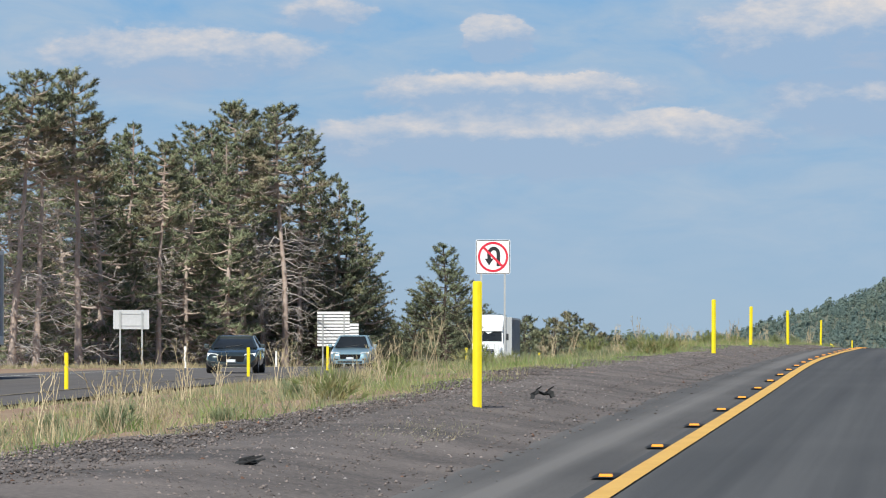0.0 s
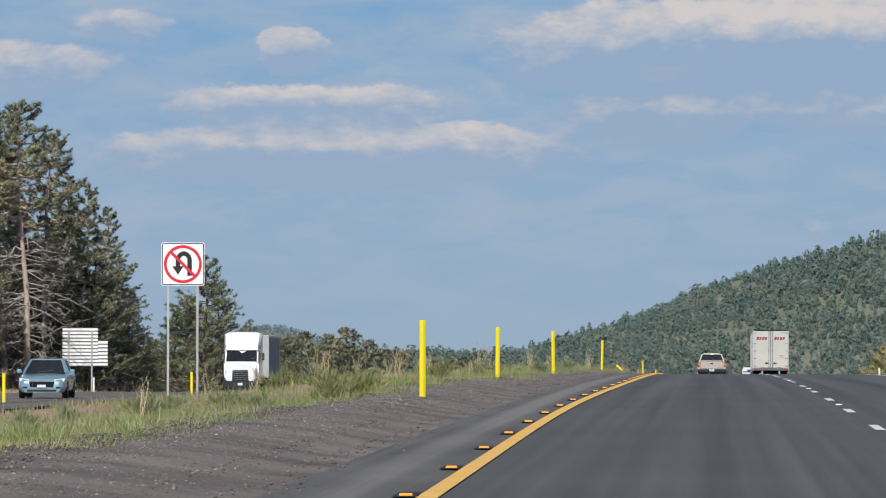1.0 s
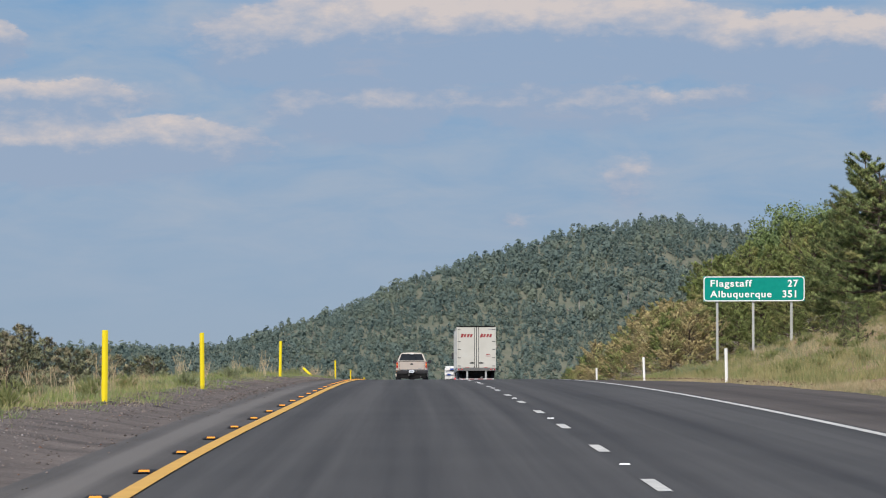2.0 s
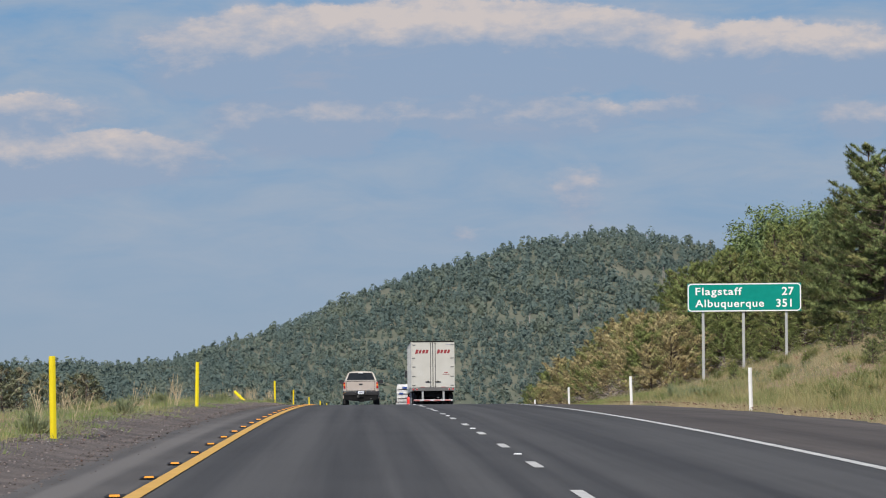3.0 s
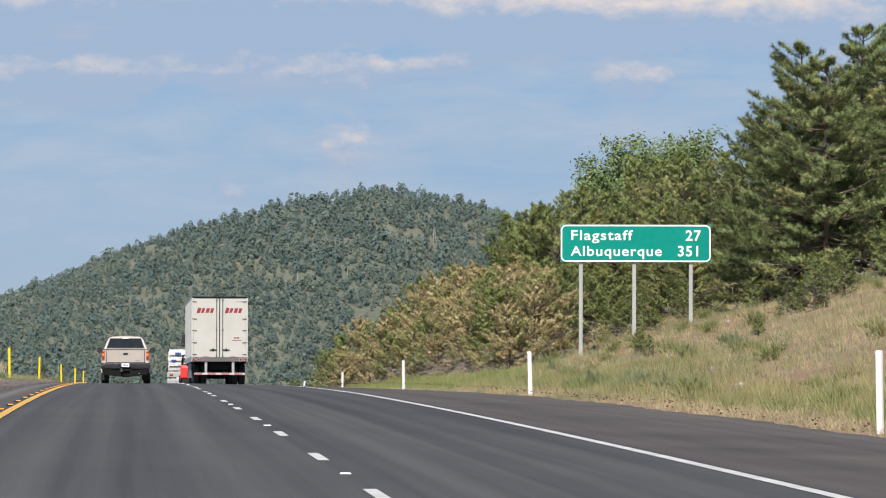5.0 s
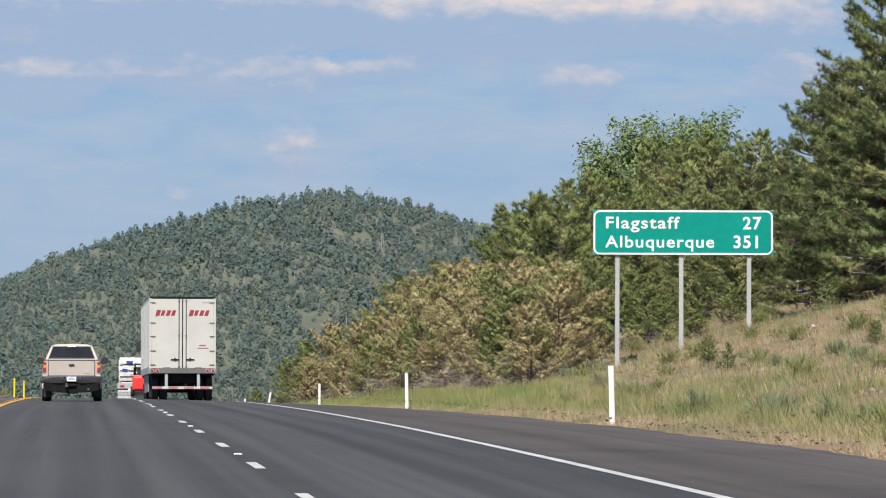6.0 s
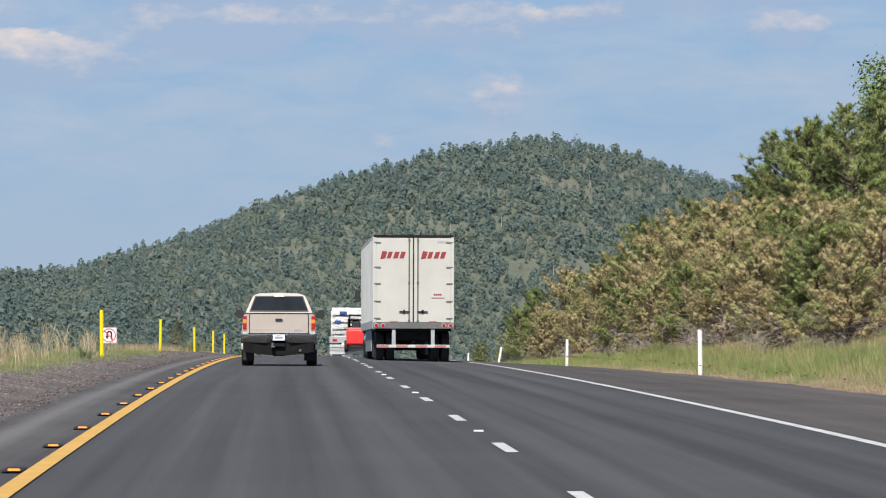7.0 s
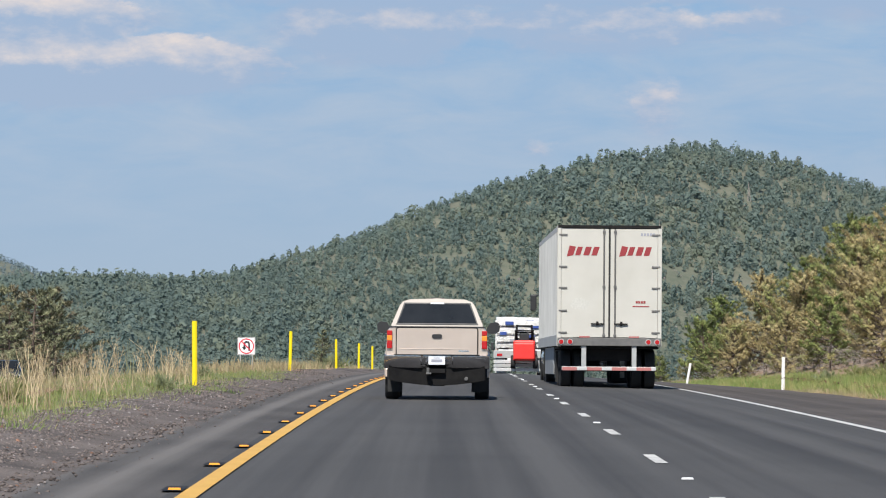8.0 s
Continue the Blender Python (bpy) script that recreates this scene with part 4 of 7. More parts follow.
def pine(seed, H, bare, profile, limbs, twigs, needle, label, dead=0, tuft=0.24, per=22, name="pine_tree", width=0.024, bark=None, thick=0.02, stout=1.0, low=0.9, whorls=0, lift=0.1, arch=0.12, fan=0.34, bent=0.012, wisps=2, dead_top=0.12, reach_dead=1.0, burst=0.62, stray=0.38):
    """A pine: tapered bent trunk, limbs in uneven whorls that end in flat sprays of twigs, a needle tuft on each twig, dead limbs below.
    profile: reach of the limbs at even steps from the lowest limb to the top."""
    r = np.random.default_rng(seed)
    ob = base(name, Matrix.Identity(4), label, "tree")
    zs = np.linspace(-0.3, H, 9)
    bend = np.cumsum(r.normal(scale=bent * H, size=(9, 2)), 0) * np.linspace(0, 1, 9)[:, None]
    tr = np.stack([bend[:, 0], bend[:, 1], zs], -1)
    rad = thick * H * (1 - 0.9 * np.clip(zs / H, 0, 1)) + 0.02
    rad[0] *= 1.3
    paths, tips, outs = [(tr, rad)], [], []
    deads, fine = [], []
    steps = np.linspace(0, 1, len(profile))
    up = np.array([0, 0, 1.0])

    def at(z):
        return np.array([np.interp(z, zs, tr[:, 0]), np.interp(z, zs, tr[:, 1]), z])

    for i in range(limbs):
        f = ((i + r.random()) / limbs) ** low
        if whorls:
            f = min(1.0, max(0.0, (round(f * whorls) + 0.2 * r.normal()) / whorls))
        z = min(H * (bare + (1 - bare) * f), H * 0.985)
        reach = np.interp(f, steps, profile) * (0.5 + 0.65 * r.random())
        a = 2.4 * i + 0.9 * r.normal()
        o = at(z)
        d = np.array([np.cos(a), np.sin(a), 0.0])
        side = np.array([-d[1], d[0], 0.0])
        rise = lift + 0.7 * f * f + 0.16 * r.normal()
        t = np.linspace(0, 1, 5)[:, None]
        limb = o + d * reach * t + up * reach * (rise * t - arch * np.sin(np.pi * t)) + side * reach * 0.12 * r.normal() * t * t
        paths.append((limb, (0.006 * H * (1 - 0.75 * f) + 0.012) * np.linspace(1, 0.3, 5)))
        n = max(3, int(twigs * (0.35 + 0.65 * reach / max(profile))))
        for c in range(n):
            q = 0.30 + 0.70 * (c + r.random()) / n
            p0 = np.array([np.interp(q, t[:, 0], limb[:, j]) for j in range(3)])
            sgn = 1 if c % 2 else -1
            w = unit(d * (0.45 + 0.5 * q) + side * sgn * (1.05 - 0.55 * q) * (0.5 + r.random()) + up * (0.22 + stray * r.normal() + 0.4 * f))
            L = fan * reach * (1.25 - 0.8 * q) * (0.5 + 0.8 * r.random()) + 0.10
            p1 = p0 + w * L
            fine.append((np.array([p0, p1]), [0.013, 0.006]))
            tips.append(p1); outs.append(unit(w + up * 0.35))
            if L > 0.42:
                tips.append(p0 + w * L * 0.55 + up * 0.05); outs.append(unit(w * 0.5 + up * 0.6))
        tips.append(limb[-1]); outs.append(unit(d + up * 0.6))
    for k in range(3):
        tips.append(at(H) + up * 0.12 * (k - 1)); outs.append(up)
    for i in range(dead):
        z = H * (0.05 + (bare + dead_top - 0.05) * r.random())
        a = 2 * np.pi * r.random()
        o = at(z)
        L = reach_dead * (profile[0] + 0.6) * (0.4 + 0.7 * r.random())
        d = np.array([np.cos(a), np.sin(a), 0])
        p1 = o + d * L * 0.4 + up * L * 0.12 * r.normal()
        p2 = o + d * L * 0.75 - up * L * 0.25 * r.random() + r.normal(scale=0.1 * L, size=3)
        p3 = p2 + d * L * 0.3 + r.normal(scale=0.14 * L, size=3)
        deads.append((np.array([o, p1, p2, p3]), np.array([0.042, 0.030, 0.018, 0.007]) * stout))
        for _ in range(wisps):
            b = p1 + (p3 - p1) * r.random()
            e = b + r.normal(scale=0.17 * L, size=3) + d * 0.12 * L
            deads.append((np.array([b, e]), np.array([0.016, 0.006]) * stout))
            if wisps > 2:
                deads.append((np.array([(b + e) / 2, e + r.normal(scale=0.12 * L, size=3)]), np.array([0.010, 0.005]) * stout))
    tips, outs = np.array(tips), np.array(outs)
    tubes_mesh("trunk", paths + fine, bark or M_BARK, ob, sides=5)
    if deads:
        tubes_mesh("deadwood", deads, M_DEADWOOD, ob, "bare grey dead branches", 3)
    axis = np.stack([np.interp(tips[:, 2], zs, tr[:, 0]), np.interp(tips[:, 2], zs, tr[:, 1])], -1)
    away = np.concatenate([tips[:, :2] - axis, np.full((len(tips), 1), 0.5)], -1)
    V, F, N = needles(tips, outs, tuft, width, per, r, unit(away), burst)
    cr = mesh_of("crown", V, F, needle, normals=N)
    cr.parent = ob
    return ob


def broadleaf(seed, H, W, label, material):
    r = np.random.default_rng(seed)
    ob = base("oak_tree", Matrix.Identity(4), label, "tree")
    paths = [(np.array([[0, 0, -0.3], [0.1, 0.05, H * 0.25], [0.0, 0.15, H * 0.55]]), [0.22, 0.16, 0.1])]
    cen = []
    for i in range(26):
        a, f = 2 * np.pi * r.random(), r.random()
        o = np.array([0.05, 0.1, H * (0.2 + 0.35 * f)])
        e = np.array([np.cos(a) * W * 0.5 * (0.4 + 0.6 * r.random()), np.sin(a) * W * 0.5 * (0.4 + 0.6 * r.random()), H * (0.3 + 0.68 * f ** 0.8)])
        m = (o + e) / 2 + r.normal(scale=0.2, size=3)
        paths.append((np.array([o, m, e]), [0.08, 0.05, 0.02]))
        for _ in range(9):
            cen.append(m + (e - m) * r.random() * 1.15 + r.normal(scale=0.45, size=3))
    tubes_mesh("trunk", paths, M_DEADWOOD, ob)
    V, F, N = leaves(np.array(cen), 0.095, 64, 0.23, r)
    cr = mesh_of("crown", V, F, material, normals=N)
    cr.parent = ob
    return ob


def put(proto, x, y, s=1.0, turn=0.0, first=[], sz=None, sink=0.0):
    """Stands a copy of a tree on the ground (the prototype itself the first time)."""
    m = pose(x, y, stand(x, y) - sink, 0, 0, turn) @ Matrix.Diagonal((s, s, sz or s, 1))
    if proto not in first:
        first.append(proto)
        proto.matrix_world = m
        return proto
    one = copy_thing(proto, Matrix.Identity(4))
    one.matrix_basis = m
    return one


# tall pines behind the far carriageway
TALL_OPEN, TALL_FULL = (2.6, 3.1, 3.0, 2.6, 1.9, 1.0), (3.2, 4.0, 3.7, 3.0, 1.8, 0.6)
tall = [pine(11 + k, 20.5, b, pr, n, 13, mt, lb, dead=d, tuft=0.30, per=24, width=0.042, thick=0.0135, burst=0.8, bark=M_PALEBARK, stout=1.2, whorls=wh, lift=0.05, wisps=ws, reach_dead=rd)
        for k, (b, pr, n, wh, mt, d, ws, rd, lb) in enumerate(((0.62, TALL_OPEN, 66, 12, M_PINEDARK, 90, 3, 1.0, "tall ponderosa pine with a bare reddish trunk and dead lower limbs"),
                                                               (0.45, TALL_OPEN, 62, 14, M_PINEDARK, 90, 3, 1.0, "tall ponderosa pine with an uneven dark green crown"),
                                                               (0.70, TALL_OPEN, 52, 10, M_PINEDARK, 130, 3, 0.9, "thin tall pine with many bare grey limbs"),
                                                               (0.08, TALL_FULL, 120, 20, M_PINEBLUE, 30, 3, 1.0, "dense ponderosa pine with a full green crown")))]
full = pine(31, 14.0, 0.06, (4.6, 5.0, 4.2, 3.2, 1.9, 0.5), 110, 14, M_PINEBLUE, "broad dark green pine beside the far carriageway", dead=14, tuft=0.34, per=20, width=0.042, whorls=14)
# x, y, height, kind
west = [(-71.3, 345, 21.4, 0), (-69.7, 350, 22.6, 2), (-68.2, 352, 21.3, 2), (-66.0, 358, 23.5, 0), (-70.0, 372, 21.2, 3), (-66.0, 368, 21.1, 3),
        (-65.0, 378, 20.7, 3), (-62.1, 372, 18.8, 0), (-61.9, 385, 19.9, 3), (-61.1, 390, 20.9, 3), (-57.9, 380, 19.6, 3), (-58.6, 395, 23.2, 0),
        (-57.8, 402, 22.8, 2), (-54.6, 392, 22.7, 0), (-54.5, 400, 21.0, 1), (-54.4, 410, 18.4, 3), (-52.2, 405, 17.5, 3), (-51.7, 415, 16.1, 3),
        (-51.3, 420, 12.8, 3), (-50.6, 425, 9.4, 3), (-78.7, 390, 22.3, 3), (-75.2, 395, 21.1, 3), (-70.3, 400, 20.7, 3), (-66.6, 405, 20.0, 3),
        (-59.9, 410, 20.4, 3), (-56.0, 415, 17.2, 3), (-76.2, 360, 21.3, 1), (-70.0, 385, 19.1, 0), (-71.7, 362, 17.8, 3), (-61.4, 400, 17.8, 3),
        (-58.7, 412, 17.0, 3), (-69.6, 396, 20.8, 3), (-67.2, 394, 18.8, 3), (-64.6, 392, 19.8, 3), (-63.1, 399, 21.6, 1)]
for k, (x, y, h, v) in enumerate(west):
    put(tall[v], x, y, (h - 0.3) / 20.5, 47 * k)
west_low = [(-68.0, 350, 10.2), (-65.9, 360, 10.2), (-63.2, 365, 11.8), (-60.3, 372, 11.1), (-57.8, 380, 10.8), (-54.3, 395, 11.2),
        (-51.7, 405, 11.7), (-51.0, 420, 7.8), (-50.2, 430, 5.9), (-68.3, 345, 6.7), (-60.5, 360, 6.3), (-57.8, 365, 5.5),
        (-54.8, 392, 6.9), (-53.0, 400, 7.1), (-62.7, 352, 6.0), (-65.8, 350, 5.1), (-46.2, 440, 12.8), (-49.7, 445, 8.2),
        (-44.5, 455, 7.2), (-48.9, 450, 9.5), (-45.5, 448, 9.4), (-51.9, 450, 5.9), (-44.2, 470, 6.8), (-52.9, 440, 4.6),
        (-47.0, 520, 7.7), (-44.9, 430, 6.8), (-82.0, 430, 17.0), (-77.5, 436, 16.0), (-73.0, 432, 17.5), (-69.0, 438, 16.5), (-65.5, 434, 17.0), (-62.0, 440, 16.0), (-59.5, 436, 14.0),
        (-80.0, 410, 12.0), (-74.0, 414, 12.5), (-67.5, 416, 12.0), (-62.5, 418, 12.5)]
for k, (x, y, h) in enumerate(west_low):
    if y < 400:
        x, y, h = x * (y + 34) / y, y + 34, h * (y + 34) / y
    put(full, x, y, (h - 0.3) / 14.0, 63 * k)
low = pine(41, 6.5, 0.05, (3.4, 3.6, 3.0, 2.2, 1.2, 0.4), 60, 10, M_PINEDARK, "low rounded dark pine in the distance beside the median", dead=8, tuft=0.30, per=16, width=0.06)
far_low = [(-43.3, 560, 9.5), (-44.8, 555, 8.6), (-42.2, 570, 8.5), (-47.1, 560, 7.6), (-54.6, 620, 10.5), (-58.7, 640, 10.3),
        (-49.1, 700, 10.3), (-48.0, 720, 10.3), (-46.0, 740, 10.1), (-43.8, 760, 10.6), (-57.6, 600, 9.4), (-34.8, 640, 7.9),
        (-34.7, 620, 6.3), (-33.8, 650, 6.5)]
for k, (x, y, h) in enumerate(far_low):
    put(low, x, y, (h - 0.3) / 6.5, 57 * k)
put(full, -10.6, 600, 0.24, 35)

# the wooded bank on the other side
green = [pine(51 + k, 12.0, 0.05, pr, n, tw, mt, lb, dead=d, tuft=tu, per=pe, width=0.021, whorls=wh, lift=li, arch=0.10, fan=fa, thick=0.017, burst=0.8, stray=0.38 - 0.14 * k)
         for k, (mt, d, pr, n, tw, wh, li, fa, tu, pe, lb) in enumerate(((M_PINEYOUNG, 6, (3.3, 3.5, 3.0, 2.4, 1.5, 0.4), 140, 17, 0, 0.30, 0.30, 0.23, 36, "full green pine on the grassy bank"),
                                                                         (M_PINE, 10, (3.4, 3.7, 3.5, 2.9, 2.0, 0.7), 112, 24, 10, 0.06, 0.36, 0.25, 32, "dark green pine with layered boughs on the bank")))]
tan = [pine(61 + k, 5.4, 0.07, (2.1, 2.35, 2.2, 1.8, 1.25, 0.5), 84, 16, mt, lb, dead=50, tuft=0.18, per=42, width=0.022, stout=0.5, low=1.0, whorls=0, lift=0.42, arch=0.10, fan=0.28, burst=1.0, wisps=3, dead_top=0.3, thick=0.018)
       for k, (mt, lb) in enumerate(((M_TAN, "low browned pine with dry yellow needles"), (M_PINEYOUNG, "low bushy young pine with bright needles")))]
oak = broadleaf(71, 9.0, 3.4, "light green oak rising among the pines", M_LEAF)
east_tall = [(25.4, 470, 8.9, 0), (26.0, 460, 10.2, 0), (25.1, 440, 9.1, 0), (27.4, 450, 9.9, 0), (28.1, 440, 9.6, 0), (28.3, 430, 10.3, 0),
        (28.4, 420, 9.3, 0), (30.5, 425, 9.7, 0), (29.7, 410, 8.0, 0), (29.3, 400, 7.6, 0), (25.3, 400, 6.1, 0), (26.4, 395, 5.6, 0),
        (23.4, 405, 6.3, 0), (21.6, 405, 6.0, 0), (26.2, 372, 8.6, 1), (26.2, 365, 9.8, 1), (27.1, 362, 10.5, 1), (27.6, 358, 10.8, 1),
        (30.3, 385, 9.5, 1), (33.1, 392, 11.3, 1), (31.0, 370, 11.0, 1), (30.8, 362, 10.7, 1), (36.0, 400, 11.5, 1), (28.0, 398, 5.1, 1),
        (28.4, 392, 5.8, 1), (27.5, 398, 7.6, 1), (32.6, 351, 10.2, 1), (35.5, 357, 10.5, 1), (34.0, 372, 11.0, 1)]
for k, (x, y, h, v) in enumerate(east_tall):
    put(green[v], x, y, (h - 0.3) / 12.0 * 0.94, 41 * k, sz=(h - 0.3) / 12.0 * (1.05, 0.92, 1.0, 0.87)[k % 4])
east_low = [(13.5, 510, 3.1, 0), (15.3, 512, 5.1, 0), (16.5, 500, 4.8, 0), (14.8, 490, 3.4, 0), (17.4, 480, 5.6, 0), (18.4, 470, 6.0, 0),
        (16.4, 470, 3.4, 0), (18.5, 450, 6.0, 0), (17.3, 450, 3.7, 0), (18.4, 430, 5.5, 0), (17.8, 430, 3.2, 0), (18.9, 420, 5.1, 0),
        (17.8, 410, 2.7, 0), (18.8, 405, 4.3, 0), (18.6, 400, 1.9, 0), (19.6, 398, 3.3, 0), (18.1, 515, 5.4, 1), (19.4, 500, 6.6, 1),
        (21.2, 490, 6.7, 1), (22.4, 470, 6.8, 1), (22.9, 460, 7.8, 1), (23.4, 450, 8.0, 1), (22.6, 430, 6.9, 1), (19.5, 390, 3.9, 1),
        (20.7, 388, 3.2, 1), (21.5, 385, 2.5, 1), (13.6, 530, 2.3, 1), (21.9, 375, 1.8, 1), (24.1, 380, 1.7, 1), (20.1, 440, 5.1, 1),
        (21.6, 380, 2.0, 1), (17.3, 335, 1.0, 1), (21.9, 326, 1.1, 1), (24.5, 332, 1.5, 1), (29, 338, 2.2, 1), (19.5, 318, 0.8, 1),
        (14.9, 366, 3.0, 0), (16.3, 370, 3.6, 0), (15.2, 376, 3.8, 1), (17.2, 377, 4.3, 0), (14.9, 384, 3.5, 0), (16.6, 388, 4.3, 0), (15.2, 396, 3.7, 0),
        (17.0, 401, 4.4, 1), (15.0, 408, 3.5, 0), (16.2, 416, 4.2, 0), (15.2, 426, 3.6, 1), (16.5, 434, 4.1, 0), (15.2, 444, 3.5, 0), (16.4, 456, 4.0, 0),
        (15.0, 466, 3.2, 1), (15.4, 480, 3.2, 0), (26.6, 353, 1.9, 1), (28.9, 350, 2.4, 1), (31.2, 348, 2.0, 1), (24.4, 357, 1.5, 1), (33.5, 344, 2.2, 1), (11.8, 560, 2.0, 1), (15.5, 560, 5.0, 1), (13.8, 545, 3.8, 1)]
for k, (x, y, h, v) in enumerate(east_low):
    put(tan[v], x, y, max(h - 0.2, 0.5) / 5.4, 83 * k)
young = pine(66, 1.7, 0.04, (0.55, 0.6, 0.5, 0.36, 0.2, 0.08), 34, 8, M_PINE, "knee-high young green pine standing in the bank grass", tuft=0.13, per=16, width=0.016, lift=0.35)
for k, (x, y, h) in enumerate([(22.4, 325.1, 1.6), (23.0, 326.4, 1.3), (21.7, 327.0, 1.2), (18.3, 270.1, 1.75), (17.8, 271.5, 0.9), (16.8, 326.9, 0.8), (19.0, 285.1, 0.7), (26.2, 319.9, 1.6)]):
    put(young, x, y, h / 1.75, 71 * k)
for x, y, h, a in [(28.0, 455, 10.9, 0), (29.4, 450, 11.3, 80), (31.2, 452, 10.9, 160), (35.0, 470, 12.0, 320)]:
    put(oak, x, y, h / 9.3, a)


# ---- grass, brush, stones ----
def scatter(n, xf, y0, y1, power=1.0):
    y = y0 + (y1 - y0) * rng.random(n) ** power
    lo, hi = xf(y)
    x = lo + (hi - lo) * rng.random(n)
    return x, y


def clumpy(x, y, scale, seed):
    s = seed * 1.7
    return 0.5 + 0.25 * np.sin(x / scale + s + 1.3 * np.sin(y / scale * 0.7)) + 0.25 * np.sin(y / scale * 1.3 + 2 * s + 0.8 * np.sin(x / scale))


def grass(name, x, y, h, w, per, material, label, spread=0.35, wide=0.07):
    """Tussocks: blades that spring from a small foot, the inner ones taller and more upright."""
    c = np.stack([x, y, ground_z(x, y) - 0.02], -1)
    n = len(c)
    hh = h * (0.4 + 0.5 * rng.random(n) + 0.5 * rng.random(n) ** 3)
    foot = rng.normal(size=(n, per, 3)) * [1, 1, 0]
    lean = np.array([0, 0, 1.0]) + rng.normal(scale=0.12, size=(n, 1, 3)) + spread * (0.55 * foot + 0.7 * rng.normal(size=(n, per, 3)) * [1, 1, 0.3])
    dd = unit(lean)
    side = unit(np.cross(dd, rng.normal(size=(n, per, 3)) * [1, 1, 0.1]))
    L = hh[:, None, None] * (0.35 + 0.75 * rng.random((n, per, 1)))
    b = c[:, None, :] + foot * wide
    V = np.stack([b - side * w / 2, b + side * w / 2, b + dd * L], 2).reshape(-1, 3)
    return tagged(mesh_of(name, V, np.arange(len(V)).reshape(-1, 3), material), label, "grass", kind="stuff")


def verge_west(y):
    e = np.array([-gravel_offs(float(v))[0][0] for v in y])
    r0 = road_x(y)
    return r0 - e - 7.0, r0 - e + 0.3


x, y = scatter(5600, verge_west, 24, 400)
k = (clumpy(x, y, 1.3, 1) > 0.60) & ((y < 295) | (rng.random(len(y)) < 0.3))
grass("dry_grass", x[k], y[k], 0.25, 0.011, 17, M_GRASSDRY, "dry straw-coloured grass tussocks in the median", 0.4, 0.09)
x, y = scatter(7000, verge_west, 24, 400)
k = clumpy(x, y, 1.1, 4) > 0.44
grass("green_grass", x[k], y[k], 0.21, 0.014, 20, M_BRUSH, "grey-green grass tussocks in the median", 0.5, 0.11)
x, y = scatter(3000, verge_west, 24, 400)
k = clumpy(x, y, 0.9, 13) > 0.62 - 0.22 * (y > 295)
grass("fresh_grass", x[k], y[k], 0.27, 0.014, 20, M_WEED, "fresh green grass tussocks in the median", 0.5, 0.10)
x, y = scatter(9000, verge_west, 24, 400)
grass("short_grass", x, y, 0.13, 0.014, 7, M_GRASSDRY, "short dry grass between the tussocks", 0.8, 0.12)
x, y = scatter(7000, lambda y: (-20.5 + 0 * y, -11 + 0 * y), 34, 460)
k = clumpy(x, y, 3.0, 7) > 0.45
grass("median_grass", x[k], y[k], 0.28, 0.03, 6, M_GRASSDRY, "tall dry grass in the hollow of the median")
x, y = scatter(1500, verge_west, 30, 400)
grass("dry_stems", x[::2], y[::2], 0.55, 0.010, 2, M_GRASSDRY, "tall thin dry stems above the grass", 0.22)
x, y = scatter(420, lambda y: (verge_west(y)[1] - 4.5, verge_west(y)[1] - 0.6), 42, 80)
k = clumpy(x, y, 1.0, 6) > 0.72
grass("tall_straw", x[k], y[k], 0.50, 0.013, 9, M_GRASSDRY, "tall clumps of pale straw", 0.32, 0.06)
x, y = scatter(420, lambda y: (verge_west(y)[1] - 4.5, verge_west(y)[1] - 0.4), 318, 372)
k = clumpy(x, y, 1.0, 6) > 0.66
grass("tall_straw", x[k], y[k], 0.78, 0.022, 5, M_GRASSDRY, "tall clumps of pale straw past the crest", 0.32, 0.06)
x, y = rng.normal(-4.72, 0.20, 520), rng.normal(41.6, 1.5, 520)
grass("matted_grass", x, y, 0.09, 0.012, 9, M_GRASSDRY, "short matted dry grass on the gravel", 0.9)
# the bank: pale dry grass at the shoulder, green tussocks above it, then gold and grey-green over red earth
x, y = scatter(8000, lambda y: (9.9 + 0 * y, 12.2 + 0 * y), 170, 420)
k = clumpy(x, y, 1.2, 14) > 0.36
grass("edge_grass", x[k], y[k], 0.24, 0.016, 10, M_GRASSDRY, "dry pale grass along the shoulder edge", 0.6, 0.10)
x, y = scatter(4200, lambda y: (10.8 + 0.35 * np.clip((y - 215) / 100, 0, 1), 15.6 + 0 * y), 200, 400)
k = clumpy(x, y, 1.25, 3) > 0.53
grass("bank_grass", x[k], y[k], 0.55, 0.020, 26, M_GRASSGREEN, "yellow-green grass tussocks low on the bank", 0.42, 0.15)
x, y = scatter(4600, lambda y: (10.4 + 0 * y, 13.8 + 0 * y), 335, 520)
k = clumpy(x, y, 1.6, 8) > 0.42
grass("green_weeds", x[k], y[k], 0.46, 0.024, 16, M_WEED, "fresh green weeds at the foot of the bank", 0.45, 0.14)
x, y = scatter(15000, lambda y: (12.6 + 0 * y, 42 + 0 * y), 215, 450)
k = clumpy(x, y, 1.7, 5) > 0.42
grass("bank_dry_grass", x[k], y[k], 0.44, 0.020, 18, M_GRASSDRY, "dry golden grass tussocks over the bank", 0.42, 0.14)
x, y = scatter(4200, lambda y: (14.0 + 0 * y, 38 + 0 * y), 215, 450)
k = clumpy(x, y, 1.5, 9) > 0.54
grass("bank_green_grass", x[k], y[k], 0.40, 0.022, 22, M_BRUSH, "grey-green brush tufts over the bank", 0.5, 0.16)
x, y = scatter(2600, lambda y: (14.0 + 0 * y, 34 + 0 * y), 215, 400)
k = clumpy(x, y, 1.9, 12) > 0.58
